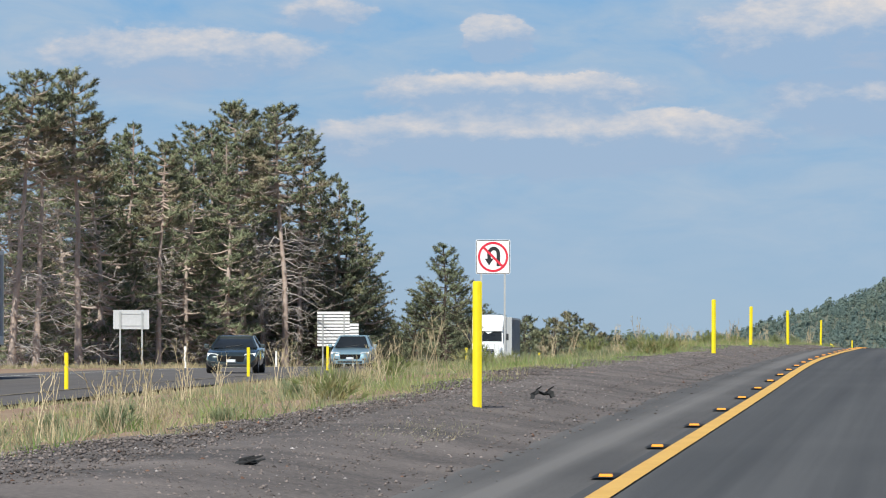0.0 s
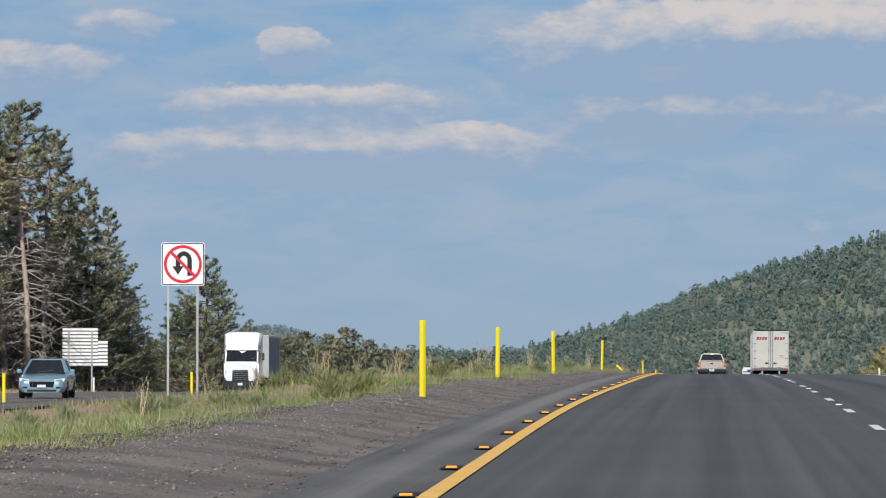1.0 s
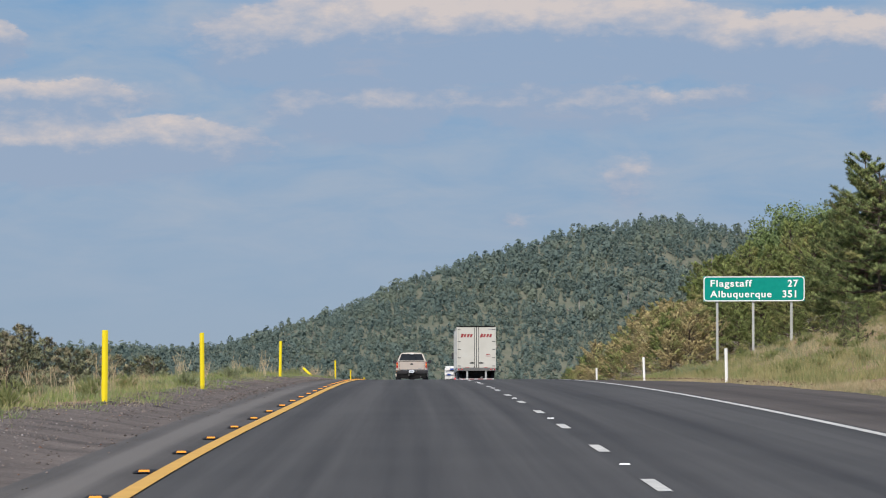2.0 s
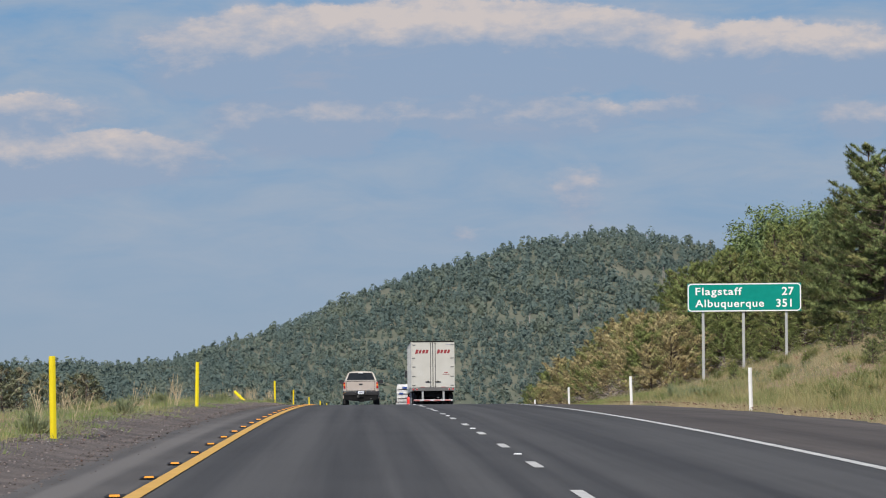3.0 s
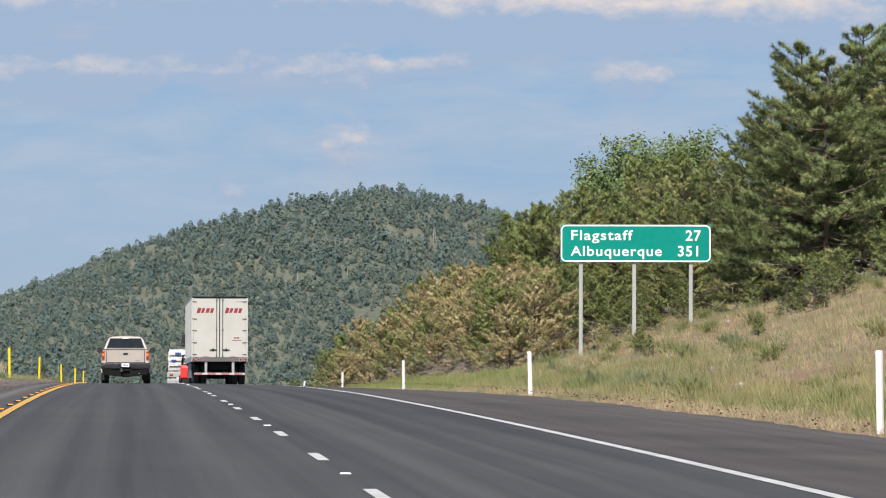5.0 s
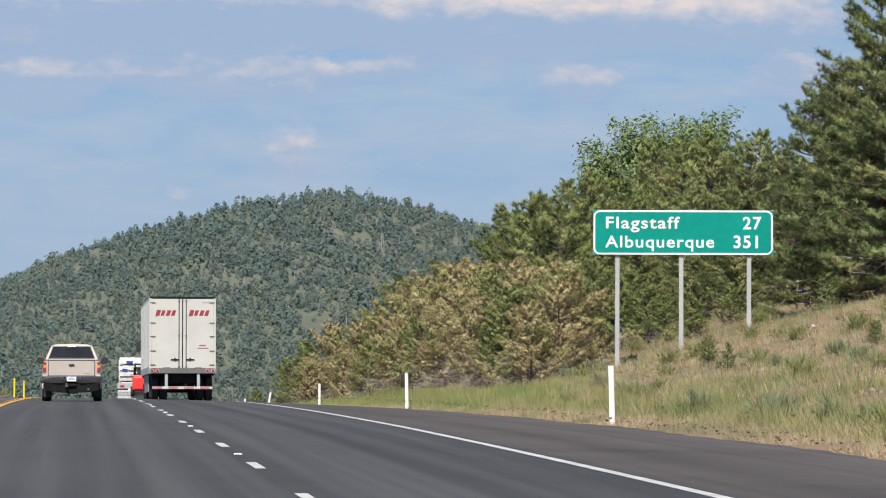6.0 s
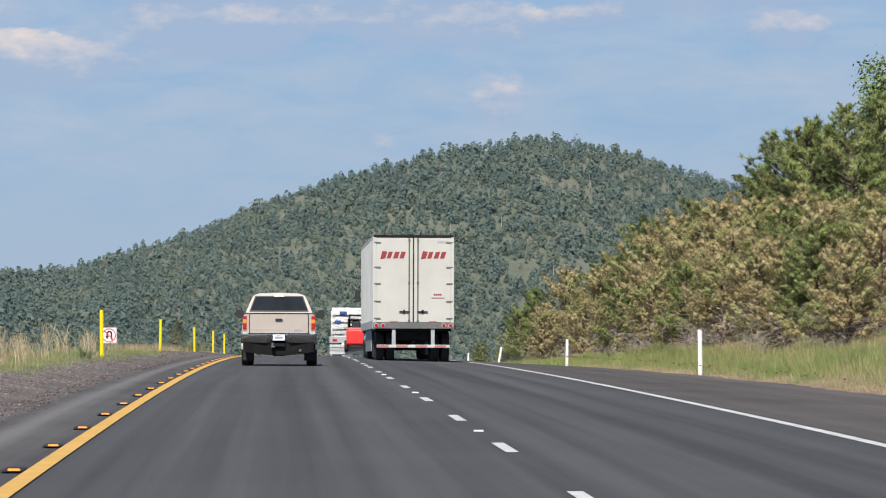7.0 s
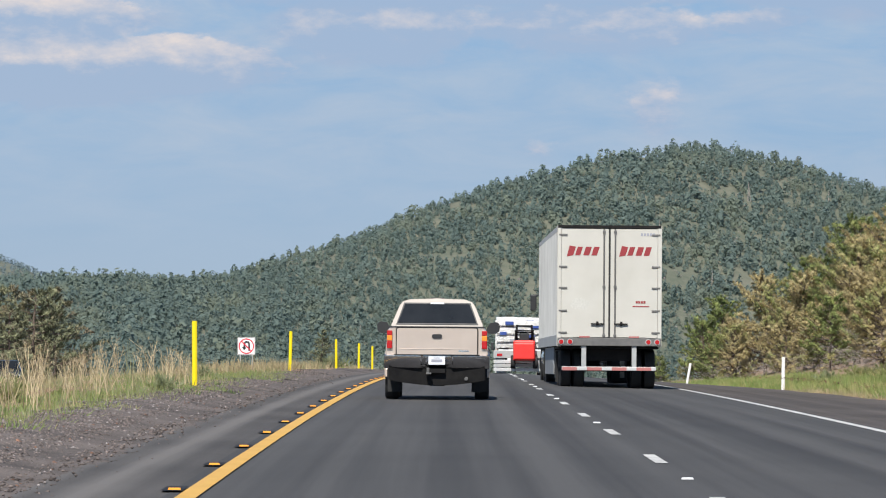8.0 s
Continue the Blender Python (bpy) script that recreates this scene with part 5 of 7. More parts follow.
grass("bank_fresh_grass", x[k], y[k], 0.38, 0.022, 20, M_GRASSGREEN, "green grass tussocks higher on the bank", 0.5, 0.16)
x, y = scatter(36000, lambda y: (11.0 + 0 * y, 42 + 0 * y), 215, 450)
k = clumpy(x, y, 2.8, 15) > 0.30
grass("bank_short_grass", x[k], y[k], 0.20, 0.020, 6, M_GRASSDRY, "short dry grass over the bank", 0.8, 0.14)
x, y = scatter(5200, lambda y: (verge_west(y)[1] - 1.8, verge_west(y)[1] + 0.1), 60, 400)
k = clumpy(x, y, 2.4, 11) > 0.42
grass("verge_weeds", x[k], y[k], 0.19, 0.016, 12, M_WEED, "fresh low green weeds along the gravel", 0.6, 0.10)
x, y = scatter(9000, lambda y: (-21 + 0 * y, -6.5 + 0 * y), 390, 700)
grass("far_median_grass", x, y, 0.5, 0.035, 6, M_GRASSDRY, "dry grass on the median past the crest")
x, y = scatter(5000, lambda y: (-56 + 0 * y, -39 + 0 * y), 260, 540)
grass("far_verge_grass", x, y, 0.5, 0.05, 6, M_GRASSDRY, "dry grass under the far pines")


def stalk(seed):
    """A tall dry weed stalk with a few side twigs."""
    r = np.random.default_rng(seed)
    ob = base("dry_weed", Matrix.Identity(4), "tall dry straw-coloured weed stalk", "weed", "dry weeds")
    paths = []
    for i in range(4 + seed % 3):
        a, L = 2 * np.pi * r.random(), 0.5 + 0.5 * r.random()
        e = np.array([np.cos(a) * 0.28 * r.random(), np.sin(a) * 0.28 * r.random(), L])
        o = r.normal(scale=0.08, size=3) * [1, 1, 0]
        m = o + (e - o) * 0.5 + r.normal(scale=0.04, size=3)
        paths.append((np.array([o, m, e]), [0.007, 0.006, 0.004]))
        for _ in range(2):
            q = o + (e - o) * (0.5 + 0.4 * r.random())
            paths.append((np.array([q, q + np.array([r.normal() * 0.1, r.normal() * 0.1, 0.12 + 0.1 * r.random()])]), [0.004, 0.003]))
    tubes_mesh("stem", paths, M_STRAW, ob, sides=4)
    V, F = blades(np.array([p[0][-1] for p in paths]), np.tile([0, 0, 1.0], (len(paths), 1)), 0.07, 0.012, 4, 0.5, r)
    h = tagged(mesh_of("seed_head", V, F, M_GRASSDRY), kind="stuff"); h.parent = ob
    return ob


M_STRAW = grain("straw", (0.46, 0.36, 0.22), (0.64, 0.54, 0.36), 8, 0.85, 0, 0.1, random_from="object", spread=0.25)
stalks = [stalk(s) for s in range(1, 7)]
for j in range(108):
    y = 42 + 340 * rng.random() ** 1.3 if j < 60 else (322 + 48 * rng.random() if j < 96 else 43 + 34 * rng.random())
    e = -gravel_offs(y)[0][0]
    x = float(road_x(y)) - e - 0.2 - 5.5 * rng.random() ** 1.5
    put(stalks[j % 6], x, y, 0.5 + 0.45 * rng.random(), 360 * rng.random())


def bush(seed, material, label, size=0.5):
    r = np.random.default_rng(seed)
    ob = base("brush", Matrix.Identity(4), label, "bush", "brush clumps")
    n = 70
    c = r.normal(size=(n, 3)) * [0.32, 0.32, 0.2] + [0, 0, 0.22]
    c[:, 2] = np.abs(c[:, 2])
    V, F = blades(c * size * 2, unit(c + [0, 0, 0.5]), 0.34 * size * 2, 0.03, 11, 0.35, r)
    f = mesh_of("foliage", V, F, material); f.parent = ob
    paths = [(np.array([[0, 0, -0.05], np.array(c[k]) * size * 1.6]), [0.012, 0.006]) for k in range(0, n, 8)]
    tubes_mesh("stem", paths, M_DEADWOOD, ob, sides=4)
    return ob


bushes = [bush(1, M_BRUSH, "grey-green rabbitbrush clump on dry ground"), bush(2, M_GRASSGREEN, "fresh green brush clump on dry ground"), bush(3, M_BRUSH, "low grey-green sage clump on dry ground", 0.4)]
for j in range(78):
    y = 44 + 340 * rng.random()
    e = -gravel_offs(y)[0][0]
    put(bushes[j % 3], float(road_x(y)) - e - 0.3 - 4.5 * rng.random(), y, 0.22 + 0.3 * rng.random(), 360 * rng.random())
for j in range(170):
    y = 225 + 220 * rng.random()
    x = 11.6 + 18 * rng.random() ** 1.4
    put(bushes[1 if j % 4 else 0], x, y, 0.3 + 0.42 * rng.random(), 360 * rng.random())
put(bushes[2], -6.45, 468, 0.95, 25)
put(bushes[1], -6.5, 106, 0.55, 10)
put(bushes[1], -6.4, 111, 0.5, 70)


def stones(name, x, y, size, material, label, sharp=0.5, lift=0.034):
    """Loose irregular stones half sunk in the ground."""
    n = len(x)
    c = np.stack([x, y, np.maximum(ground_z(x, y), road_z(y)) + lift], -1)
    oc = np.array([[1, 0, 0], [-1, 0, 0], [0, 1, 0], [0, -1, 0], [0, 0, 1], [0, 0, -1]], float)
    fc = np.array([[0, 2, 4], [2, 1, 4], [1, 3, 4], [3, 0, 4], [2, 0, 5], [1, 2, 5], [3, 1, 5], [0, 3, 5]])
    s = size * (0.35 + 1.2 * rng.random((n, 1, 1)) ** 2.5)
    jit = 1 + sharp * (rng.random((n, 6, 3)) - 0.5)
    a = 2 * np.pi * rng.random(n)
    v = oc[None] * jit * s * np.array([1, 1, 0.6])
    ca, sa = np.cos(a)[:, None], np.sin(a)[:, None]
    v = np.stack([v[..., 0] * ca - v[..., 1] * sa, v[..., 0] * sa + v[..., 1] * ca, v[..., 2]], -1) + c[:, None, :]
    F = (np.arange(n)[:, None, None] * 6 + fc[None]).reshape(-1, 3)
    return tagged(mesh_of(name, v.reshape(-1, 3), F, material), label, "stones", kind="stuff")


def gravel_x(y):
    e = np.array([-gravel_offs(float(v))[0][0] for v in y])
    r0 = road_x(y)
    return r0 - e - 0.3, r0 - 3.42 + bow(y) - 1.2 * rng.random(len(y)) ** 0.8


x, y = scatter(30000, gravel_x, 28, 105)
stones("gravel_stones", x, y, 0.015, M_STONE, "loose dark cinder stones close to the road", 0.9)
x, y = scatter(6500, gravel_x, 30, 125)
stones("cinder_chunks", x, y, 0.023, M_STONE, "coarse dark cinder chunks on the verge", 1.3, 0.020)
x, y = scatter(5200, lambda y: (road_x(y) + bow(y) - 3.85, road_x(y) + bow(y) - 3.85 + 0.75 * rng.random(len(y)) ** 2), 28, 400)
stones("spilled_stones", x, y, 0.015, M_STONE, "small dark stones spilled over the asphalt edge", 0.9, 0.014)
x, y = scatter(27000, gravel_x, 100, 345)
stones("gravel_stones", x, y, 0.018, M_STONE, "loose dark cinder stones on the verge", 0.9)
x, y = scatter(11000, gravel_x, 120, 380)
stones("cinder_chunks", x, y, 0.027, M_STONE, "coarse dark cinder chunks farther along the verge", 1.1, 0.024)
x, y = scatter(3000, gravel_x, 340, 420)
stones("gravel_stones", x, y, 0.03, M_STONE, "loose dark cinder stones farther along the verge", 0.9)
x, y = scatter(900, lambda y: (8.9 + 0 * y, 10.3 + 0 * y), 190, 430)
stones("edge_stones", x, y, 0.024, M_CHIP, "scattered stones along the outer shoulder edge", 0.9)
x, y = scatter(4800, gravel_x, 28, 370)
stones("pale_stones", x, y, 0.015, M_PALESTONE, "few pale stones among the cinders", 0.9)
x, y = scatter(1500, gravel_x, 28, 370)
stones("bark_chips", x, y, 0.024, M_CHIP, "weathered bark chips and twigs on the gravel", 1.2, 0.026)
x, y = scatter(15000, gravel_x, 278, 325)
stones("gravel_stones", x, y, 0.017, M_STONE, "loose dark cinder stones near the crest", 0.9)
x, y = scatter(3600, gravel_x, 278, 330)
stones("cinder_chunks", x, y, 0.027, M_STONE, "coarse dark cinder chunks near the crest", 1.3, 0.022)
x, y = scatter(1000, gravel_x, 278, 340)
stones("pale_stones", x, y, 0.018, M_PALESTONE, "pale stones among the cinders near the crest", 0.9)
x, y = scatter(420, gravel_x, 278, 340)
stones("bark_chips", x, y, 0.030, M_CHIP, "rusty bark chips on the gravel near the crest", 1.2, 0.026)
x, y = scatter(160, lambda y: (12 + 0 * y, 34 + 0 * y), 250, 400)
stones("bank_stones", x, y, 0.12, M_PALESTONE, "pale rocks on the bank", 0.9)
x, y = scatter(900, lambda y: (15.5 + 0 * y, 27 + 0 * y), 335, 385)
stones("red_clods", x, y, 0.10, M_REDSOIL, "reddish clods of earth on the bank", 0.9)


# ---- woods on the hill ----
def far_trees(name, x, y, h, r, per, material, label):
    """Small distant conifers: ragged rounded crowns of many leaf clumps, some of them pointed."""
    n = len(x)
    z = ground_z(x, y)
    u = unit(r.normal(size=(n, per, 3)) + [0, 0, 0.25])
    lobes = unit(r.normal(size=(n, 3, 3)))
    bulge = 0.72 + 0.42 * np.max(np.einsum("npk,nlk->npl", u, lobes), -1, keepdims=True)
    wide = (0.34 + 0.16 * r.random((n, 1))) * h[:, None]
    point = (r.random((n, 1)) < 0.3) * 0.55
    up = u[..., 2] * 0.5 + 0.5
    rad = wide[..., None] * bulge * (0.25 + 0.75 * r.random((n, per, 1)) ** 0.6)
    rad = rad * (1.05 - (0.35 + point) * up ** 1.2)[..., None]
    low = r.random((n, per)) < 0.25
    up = np.where(low, up * 0.45, up)
    c = np.stack([x[:, None] + rad[..., 0] * u[..., 0], y[:, None] + rad[..., 0] * u[..., 1], z[:, None] + h[:, None] * (0.08 + 0.86 * up * (0.8 + 0.25 * bulge[..., 0]))], -1)
    N = unit(u * [1, 1, 0.7] + [0, -0.15, 0.3] + 0.2 * r.normal(size=(n, per, 3)))
    w = unit(np.cross(N, r.normal(size=(n, per, 3))))
    v = unit(np.cross(w, N))
    s = h[:, None, None] * (0.07 + 0.075 * r.random((n, per, 1)))
    V = np.stack([c - v * s * 0.7 - w * s, c - v * s * 0.7 + w * s, c + v * s * 1.3], 2).reshape(-1, 3, 3)
    N = N.reshape(-1, 3)
    V = face_out(V, N).reshape(-1, 3)
    return tagged(mesh_of(name, V, np.arange(len(V)).reshape(-1, 3), material, normals=np.repeat(N, 3, 0)), label, "woods", kind="stuff")


# Bearing and distance from the camera's late position, to fit its view.
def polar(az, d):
    return VIEWPOINT[0] + d * np.sin(np.radians(az)), VIEWPOINT[1] + d * np.cos(np.radians(az))


def field(x, y, scale, seed):
    """Smooth random field from 0 to 1 with patches of about the given size."""
    t = np.random.default_rng(seed).random((64, 64))
    u, v = x / scale, y / scale
    i, j = np.floor(u).astype(int), np.floor(v).astype(int)
    a, b = u - i, v - j
    a, b = a * a * (3 - 2 * a), b * b * (3 - 2 * b)
    return (t[i % 64, j % 64] * (1 - a) + t[(i + 1) % 64, j % 64] * a) * (1 - b) + (t[i % 64, (j + 1) % 64] * (1 - a) + t[(i + 1) % 64, (j + 1) % 64] * a) * b


def bare(x, y):
    """Thin places in the woods."""
    return 0.45 * field(x, y, 46, 2) + 0.35 * field(x, y, 17, 6) + 0.2 * field(x, y, 7, 9)


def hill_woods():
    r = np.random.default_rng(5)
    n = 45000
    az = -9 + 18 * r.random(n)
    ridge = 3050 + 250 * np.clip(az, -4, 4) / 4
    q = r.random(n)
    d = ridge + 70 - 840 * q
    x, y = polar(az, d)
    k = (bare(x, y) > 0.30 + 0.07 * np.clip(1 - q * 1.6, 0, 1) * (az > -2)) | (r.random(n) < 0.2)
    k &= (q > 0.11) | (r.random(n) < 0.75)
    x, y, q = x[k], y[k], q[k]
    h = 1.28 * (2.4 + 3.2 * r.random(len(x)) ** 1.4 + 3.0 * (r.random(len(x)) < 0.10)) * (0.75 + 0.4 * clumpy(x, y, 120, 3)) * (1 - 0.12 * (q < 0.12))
    far_trees("hill_woods", x, y, h, r, 34, M_HILLTREE, "pine and juniper woods covering the hill, haze tinted into their grey-green")
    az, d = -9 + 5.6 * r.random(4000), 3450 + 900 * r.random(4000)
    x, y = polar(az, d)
    far_trees("far_woods", x, y, 3.0 + 3.5 * r.random(4000), r, 20, M_FARTREE, "woods on a distant ridge, blue haze tinted into their colour")
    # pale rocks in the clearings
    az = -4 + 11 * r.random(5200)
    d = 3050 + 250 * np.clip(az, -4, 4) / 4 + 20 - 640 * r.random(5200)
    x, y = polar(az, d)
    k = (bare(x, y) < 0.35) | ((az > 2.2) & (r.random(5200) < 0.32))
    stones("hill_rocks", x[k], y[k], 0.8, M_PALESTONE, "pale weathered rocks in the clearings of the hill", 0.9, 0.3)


hill_woods()


def snag(az, d, h, fork):
    x, y = (float(v) for v in polar(az, d))
    ob = base("dead_tree", pose(x, y, stand(x, y)), "bare pale dead tree on the hillside", "tree", "dead trees")
    r = np.random.default_rng(int(d * 7 + az * 100))
    paths = [(np.array([[0, 0, -0.5], [0.1, 0, h * 0.5], [0.3, 0, h]]), [0.30, 0.2, 0.06])]
    if fork:
        paths.append((np.array([[1.9, 0, -0.5], [1.0, 0, h * 0.45], [0.4, 0, h * 0.9]]), [0.26, 0.18, 0.06]))
    for _ in range(6):
        q = h * (0.35 + 0.6 * r.random()); a = 6.28 * r.random()
        paths.append((np.array([[0.1, 0, q], [0.1 + np.cos(a) * 0.9, np.sin(a), q + 0.7]]), [0.07, 0.03]))
    tubes_mesh("trunk", paths, M_DEADWOOD, ob, sides=5)


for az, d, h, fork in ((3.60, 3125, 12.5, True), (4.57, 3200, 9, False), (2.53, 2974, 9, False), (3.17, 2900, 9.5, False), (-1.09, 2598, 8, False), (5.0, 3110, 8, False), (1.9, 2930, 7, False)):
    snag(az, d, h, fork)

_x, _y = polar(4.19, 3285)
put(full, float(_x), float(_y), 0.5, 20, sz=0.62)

# ---- vehicles ----
def turned(bm, m):
    if m is not None:
        bmesh.ops.transform(bm, matrix=m, verts=bm.verts)
    return bm


def mirror_ring(half, y):
    """A closed ring in the xz plane from its right half, bottom to top."""
    return [(x, y, z) for x, z in half] + [(-x, y, z) for x, z in reversed(half) if x > 1e-6]


def disc(r, y0, y1, x, z, n=20, r2=None):
    return loft([[(x + rr * math.cos(2 * math.pi * k / n), y, z + rr * math.sin(2 * math.pi * k / n)) for k in range(n)] for rr, y in ((r, y1), (r2 or r, y0))])


def pickup(m):
    ob = base("pickup_truck", m, "beige pickup truck with matching pale camper shell and chrome bumper", "pickup")
    bed = [(0.80, 0.52), (0.92, 0.60), (0.955, 0.80), (0.96, 1.0), (0.935, 1.12), (0.92, 1.30), (0.87, 1.355), (0.0, 1.355)]
    nose = [(0.78, 0.50), (0.90, 0.58), (0.94, 0.72), (0.94, 0.85), (0.92, 0.95), (0.88, 1.02), (0.70, 1.06), (0.0, 1.08)]
    rings = [mirror_ring([(x * 0.985, z) for x, z in bed], 0.02), mirror_ring(bed, 0.10), mirror_ring(bed, 2.2), mirror_ring(bed, 3.9),
             mirror_ring([(x, min(z, 1.22)) for x, z in bed], 4.0), mirror_ring(nose, 5.25), mirror_ring([(x * 0.95, z) for x, z in nose], 5.4)]
    smooth(part("body", loft(rings), M_BEIGE, ob))
    shell = [(0.86, 1.36), (0.845, 1.42), (0.70, 1.76), (0.65, 1.83), (0.52, 1.875), (0.0, 1.895)]
    def shell_ring(y, lean):
        return [(x, y + lean * (z - 1.36), z) for x, _, z in mirror_ring(shell, 0)]
    smooth(part("camper_shell", loft([shell_ring(0.03, 0.36), shell_ring(0.10, 0.36), shell_ring(2.1, 0.0)]), M_SHELL, ob, "pale beige fibreglass camper shell"))
    part("shell_rail", boxed(-0.89, 0.89, 0.0, 2.1, 1.352, 1.372, 0.006), M_BLACKPLASTIC, ob)
    cabin = [(0.84, 1.30), (0.82, 1.40), (0.68, 1.72), (0.60, 1.78), (0.0, 1.80)]
    low_c = [(0.84, 1.18), (0.83, 1.20), (0.80, 1.21), (0.75, 1.22), (0.0, 1.23)]
    smooth(part("cab", loft([mirror_ring(cabin, 2.2), mirror_ring(cabin, 3.4), mirror_ring([(x, z * 0.6 + 0.5) for x, z in cabin], 3.85), mirror_ring(low_c, 4.15)]), M_BEIGE, ob))
    def pane(pts, out, name, label=""):
        a = [Vector(p) for p in pts]
        nrm = (a[1] - a[0]).cross(a[2] - a[0]).normalized() * out
        return part(name, loft([[tuple(p) for p in a], [tuple(p + nrm) for p in a]]), M_GLASS, ob, label)
    def on(x, z):
        return (x, 0.03 + 0.36 * (z - 1.36) - 0.004, z)
    g = [(-0.735, 1.43), (0.735, 1.43), (0.60, 1.785), (-0.60, 1.785)]
    f = [(-0.765, 1.405), (0.765, 1.405), (0.62, 1.81), (-0.62, 1.81)]
    part("window_frame", loft([[on(*p) for p in f], [tuple(Vector(on(*p)) + Vector((0, -0.012, 0.004))) for p in f]]), M_BLACKPLASTIC, ob)
    part("rear_window", loft([[tuple(Vector(on(*p)) + Vector((0, -0.012, 0.004))) for p in g], [tuple(Vector(on(*p)) + Vector((0, -0.02, 0.006))) for p in g]]), M_GLASS, ob, "dark tinted rear window")
    part("brake_lamp", boxed(-0.13, 0.13, 0.14, 0.20, 1.785, 1.82, 0.01), M_LAMPWHITE, ob)
    part("roof_vent", boxed(-0.13, 0.13, 0.6, 0.9, 1.88, 1.915, 0.012), M_BLACKPLASTIC, ob)
    for s in (-1, 1):
        part("side_window", loft([[(s * 0.835, 2.3, 1.40), (s * 0.835, 3.6, 1.40), (s * 0.725, 3.3, 1.66), (s * 0.725, 2.3, 1.66)], [(s * 0.845, 2.3, 1.40), (s * 0.845, 3.6, 1.40), (s * 0.735, 3.3, 1.66), (s * 0.735, 2.3, 1.66)]]), M_GLASS, ob)
    # tailgate
    tg = part("tailgate", rounded(1.50, 0.50, 0.04, -0.035, 0.03), M_BEIGE, ob)
    tg.location = (0, 0, 1.085)
    part("gap", rounded(1.54, 0.54, 0.05, 0.0, 0.02), M_DARK, ob).location = (0, 0, 1.085)
    part("handle", rounded(0.19, 0.08, 0.035, -0.055, -0.03), M_BLACKPLASTIC, tg, "black oval latch handle").location = (0, 0, 0.10)
    part("crease", boxed(-0.70, 0.70, -0.040, -0.034, -0.145, -0.13, 0.002), M_BEIGE, tg)
    part("badge", rounded(0.20, 0.022, 0.008, -0.041, -0.035), M_CHROME, tg).location = (0.50, 0, -0.17)
    for s in (-1, 1):
        tl = base("tail_lamp", Matrix.Identity(4), "", "")
        tl.parent = ob
        part("red_lens", boxed(s * 0.885 - 0.05, s * 0.885 + 0.05, -0.03, 0.08, 0.955, 1.10, 0.012), M_LAMPRED, tl, "red lower lens")
        part("amber_lens", boxed(s * 0.885 - 0.05, s * 0.885 + 0.05, -0.03, 0.08, 1.102, 1.20, 0.012), M_LAMPAMBER, tl, "amber middle lens")
        part("upper_lens", boxed(s * 0.885 - 0.05, s * 0.885 + 0.05, -0.03, 0.08, 1.202, 1.29, 0.01), M_LAMPRED, tl, "red upper lens")
        mr = part("mirror", loft([[(s * 0.91 + s * q * 0.28, y, 1.25 + zz * 1.2) for q, zz in ((0, 0.04), (0.25, 0.0), (0.75, 0.0), (0.97, 0.04), (1, 0.12), (0.92, 0.17), (0.7, 0.19), (0.3, 0.17))] for y in (3.45, 3.60)]), M_BLACKPLASTIC, ob, "black door mirror")
        part("mud_flap", boxed(s * 0.79 - 0.14, s * 0.79 + 0.14, 0.78, 0.80, 0.14, 0.55, 0.004), M_BLACK, ob)
        part("fender_flare", loft([[(s * (0.955 + 0.0), 1.3 + (0.46 + w) * math.cos(radians(a)), 0.42 + (0.46 + w) * math.sin(radians(a))) for a in range(0, 181, 15)] + [(s * 0.99, 1.3 + (0.46 + w * 0.3) * math.cos(radians(a)), 0.42 + (0.46 + w * 0.3) * math.sin(radians(a))) for a in range(180, -1, -15)] for w in (0.07,)] * 1 + [[(s * 0.94, 1.3 + 0.53 * math.cos(radians(a)), 0.42 + 0.53 * math.sin(radians(a))) for a in range(0, 181, 15)] + [(s * 0.94, 1.3 + 0.46 * math.cos(radians(a)), 0.42 + 0.46 * math.sin(radians(a))) for a in range(180, -1, -15)]]), M_BEIGE, ob)
        for yy in (1.3, 4.35):
            wheel(ob, "wheel", s * 0.845, yy, 0.385, 0.385, 0.27, M_ALU)
    # bumper: bright upper roll, dark step, plate well
    prof = [(-0.03, 0.84), (-0.13, 0.84), (-0.170, 0.825), (-0.172, 0.79), (-0.145, 0.70), (-0.085, 0.60), (0.0, 0.58), (0.02, 0.83)]
    xs = [-0.98, -0.94, -0.80, -0.30, -0.26, 0.26, 0.30, 0.80, 0.94, 0.98]
    rings = []
    for x in xs:
        k = 0.12 * (abs(x) / 0.96) ** 4
        well = 0.05 if abs(x) < 0.27 else 0.0
        rings.append([(x, y + k + (well if y < -0.02 else 0), z) for y, z in prof])
    smooth(part("bumper", loft(rings), M_BUMPER, ob, "chrome rear bumper darkened for the road it reflects"), 50)
    part("bumper_step", boxed(-0.80, 0.80, -0.15, 0.02, 0.835, 0.85, 0.004), M_BLACKPLASTIC, ob)
    pl = part("licence_plate", rounded(0.31, 0.155, 0.012, -0.142, -0.13), M_PLATE, ob, "white licence plate with grey bars")
    pl.location = (0, 0, 0.735)
    part("bar", boxed(-0.10, 0.10, -0.146, -0.142, -0.03, 0.02), M_GREYBAR, pl)
    part("bar", boxed(-0.06, 0.06, -0.146, -0.142, 0.04, 0.055), M_GREYBAR, pl)
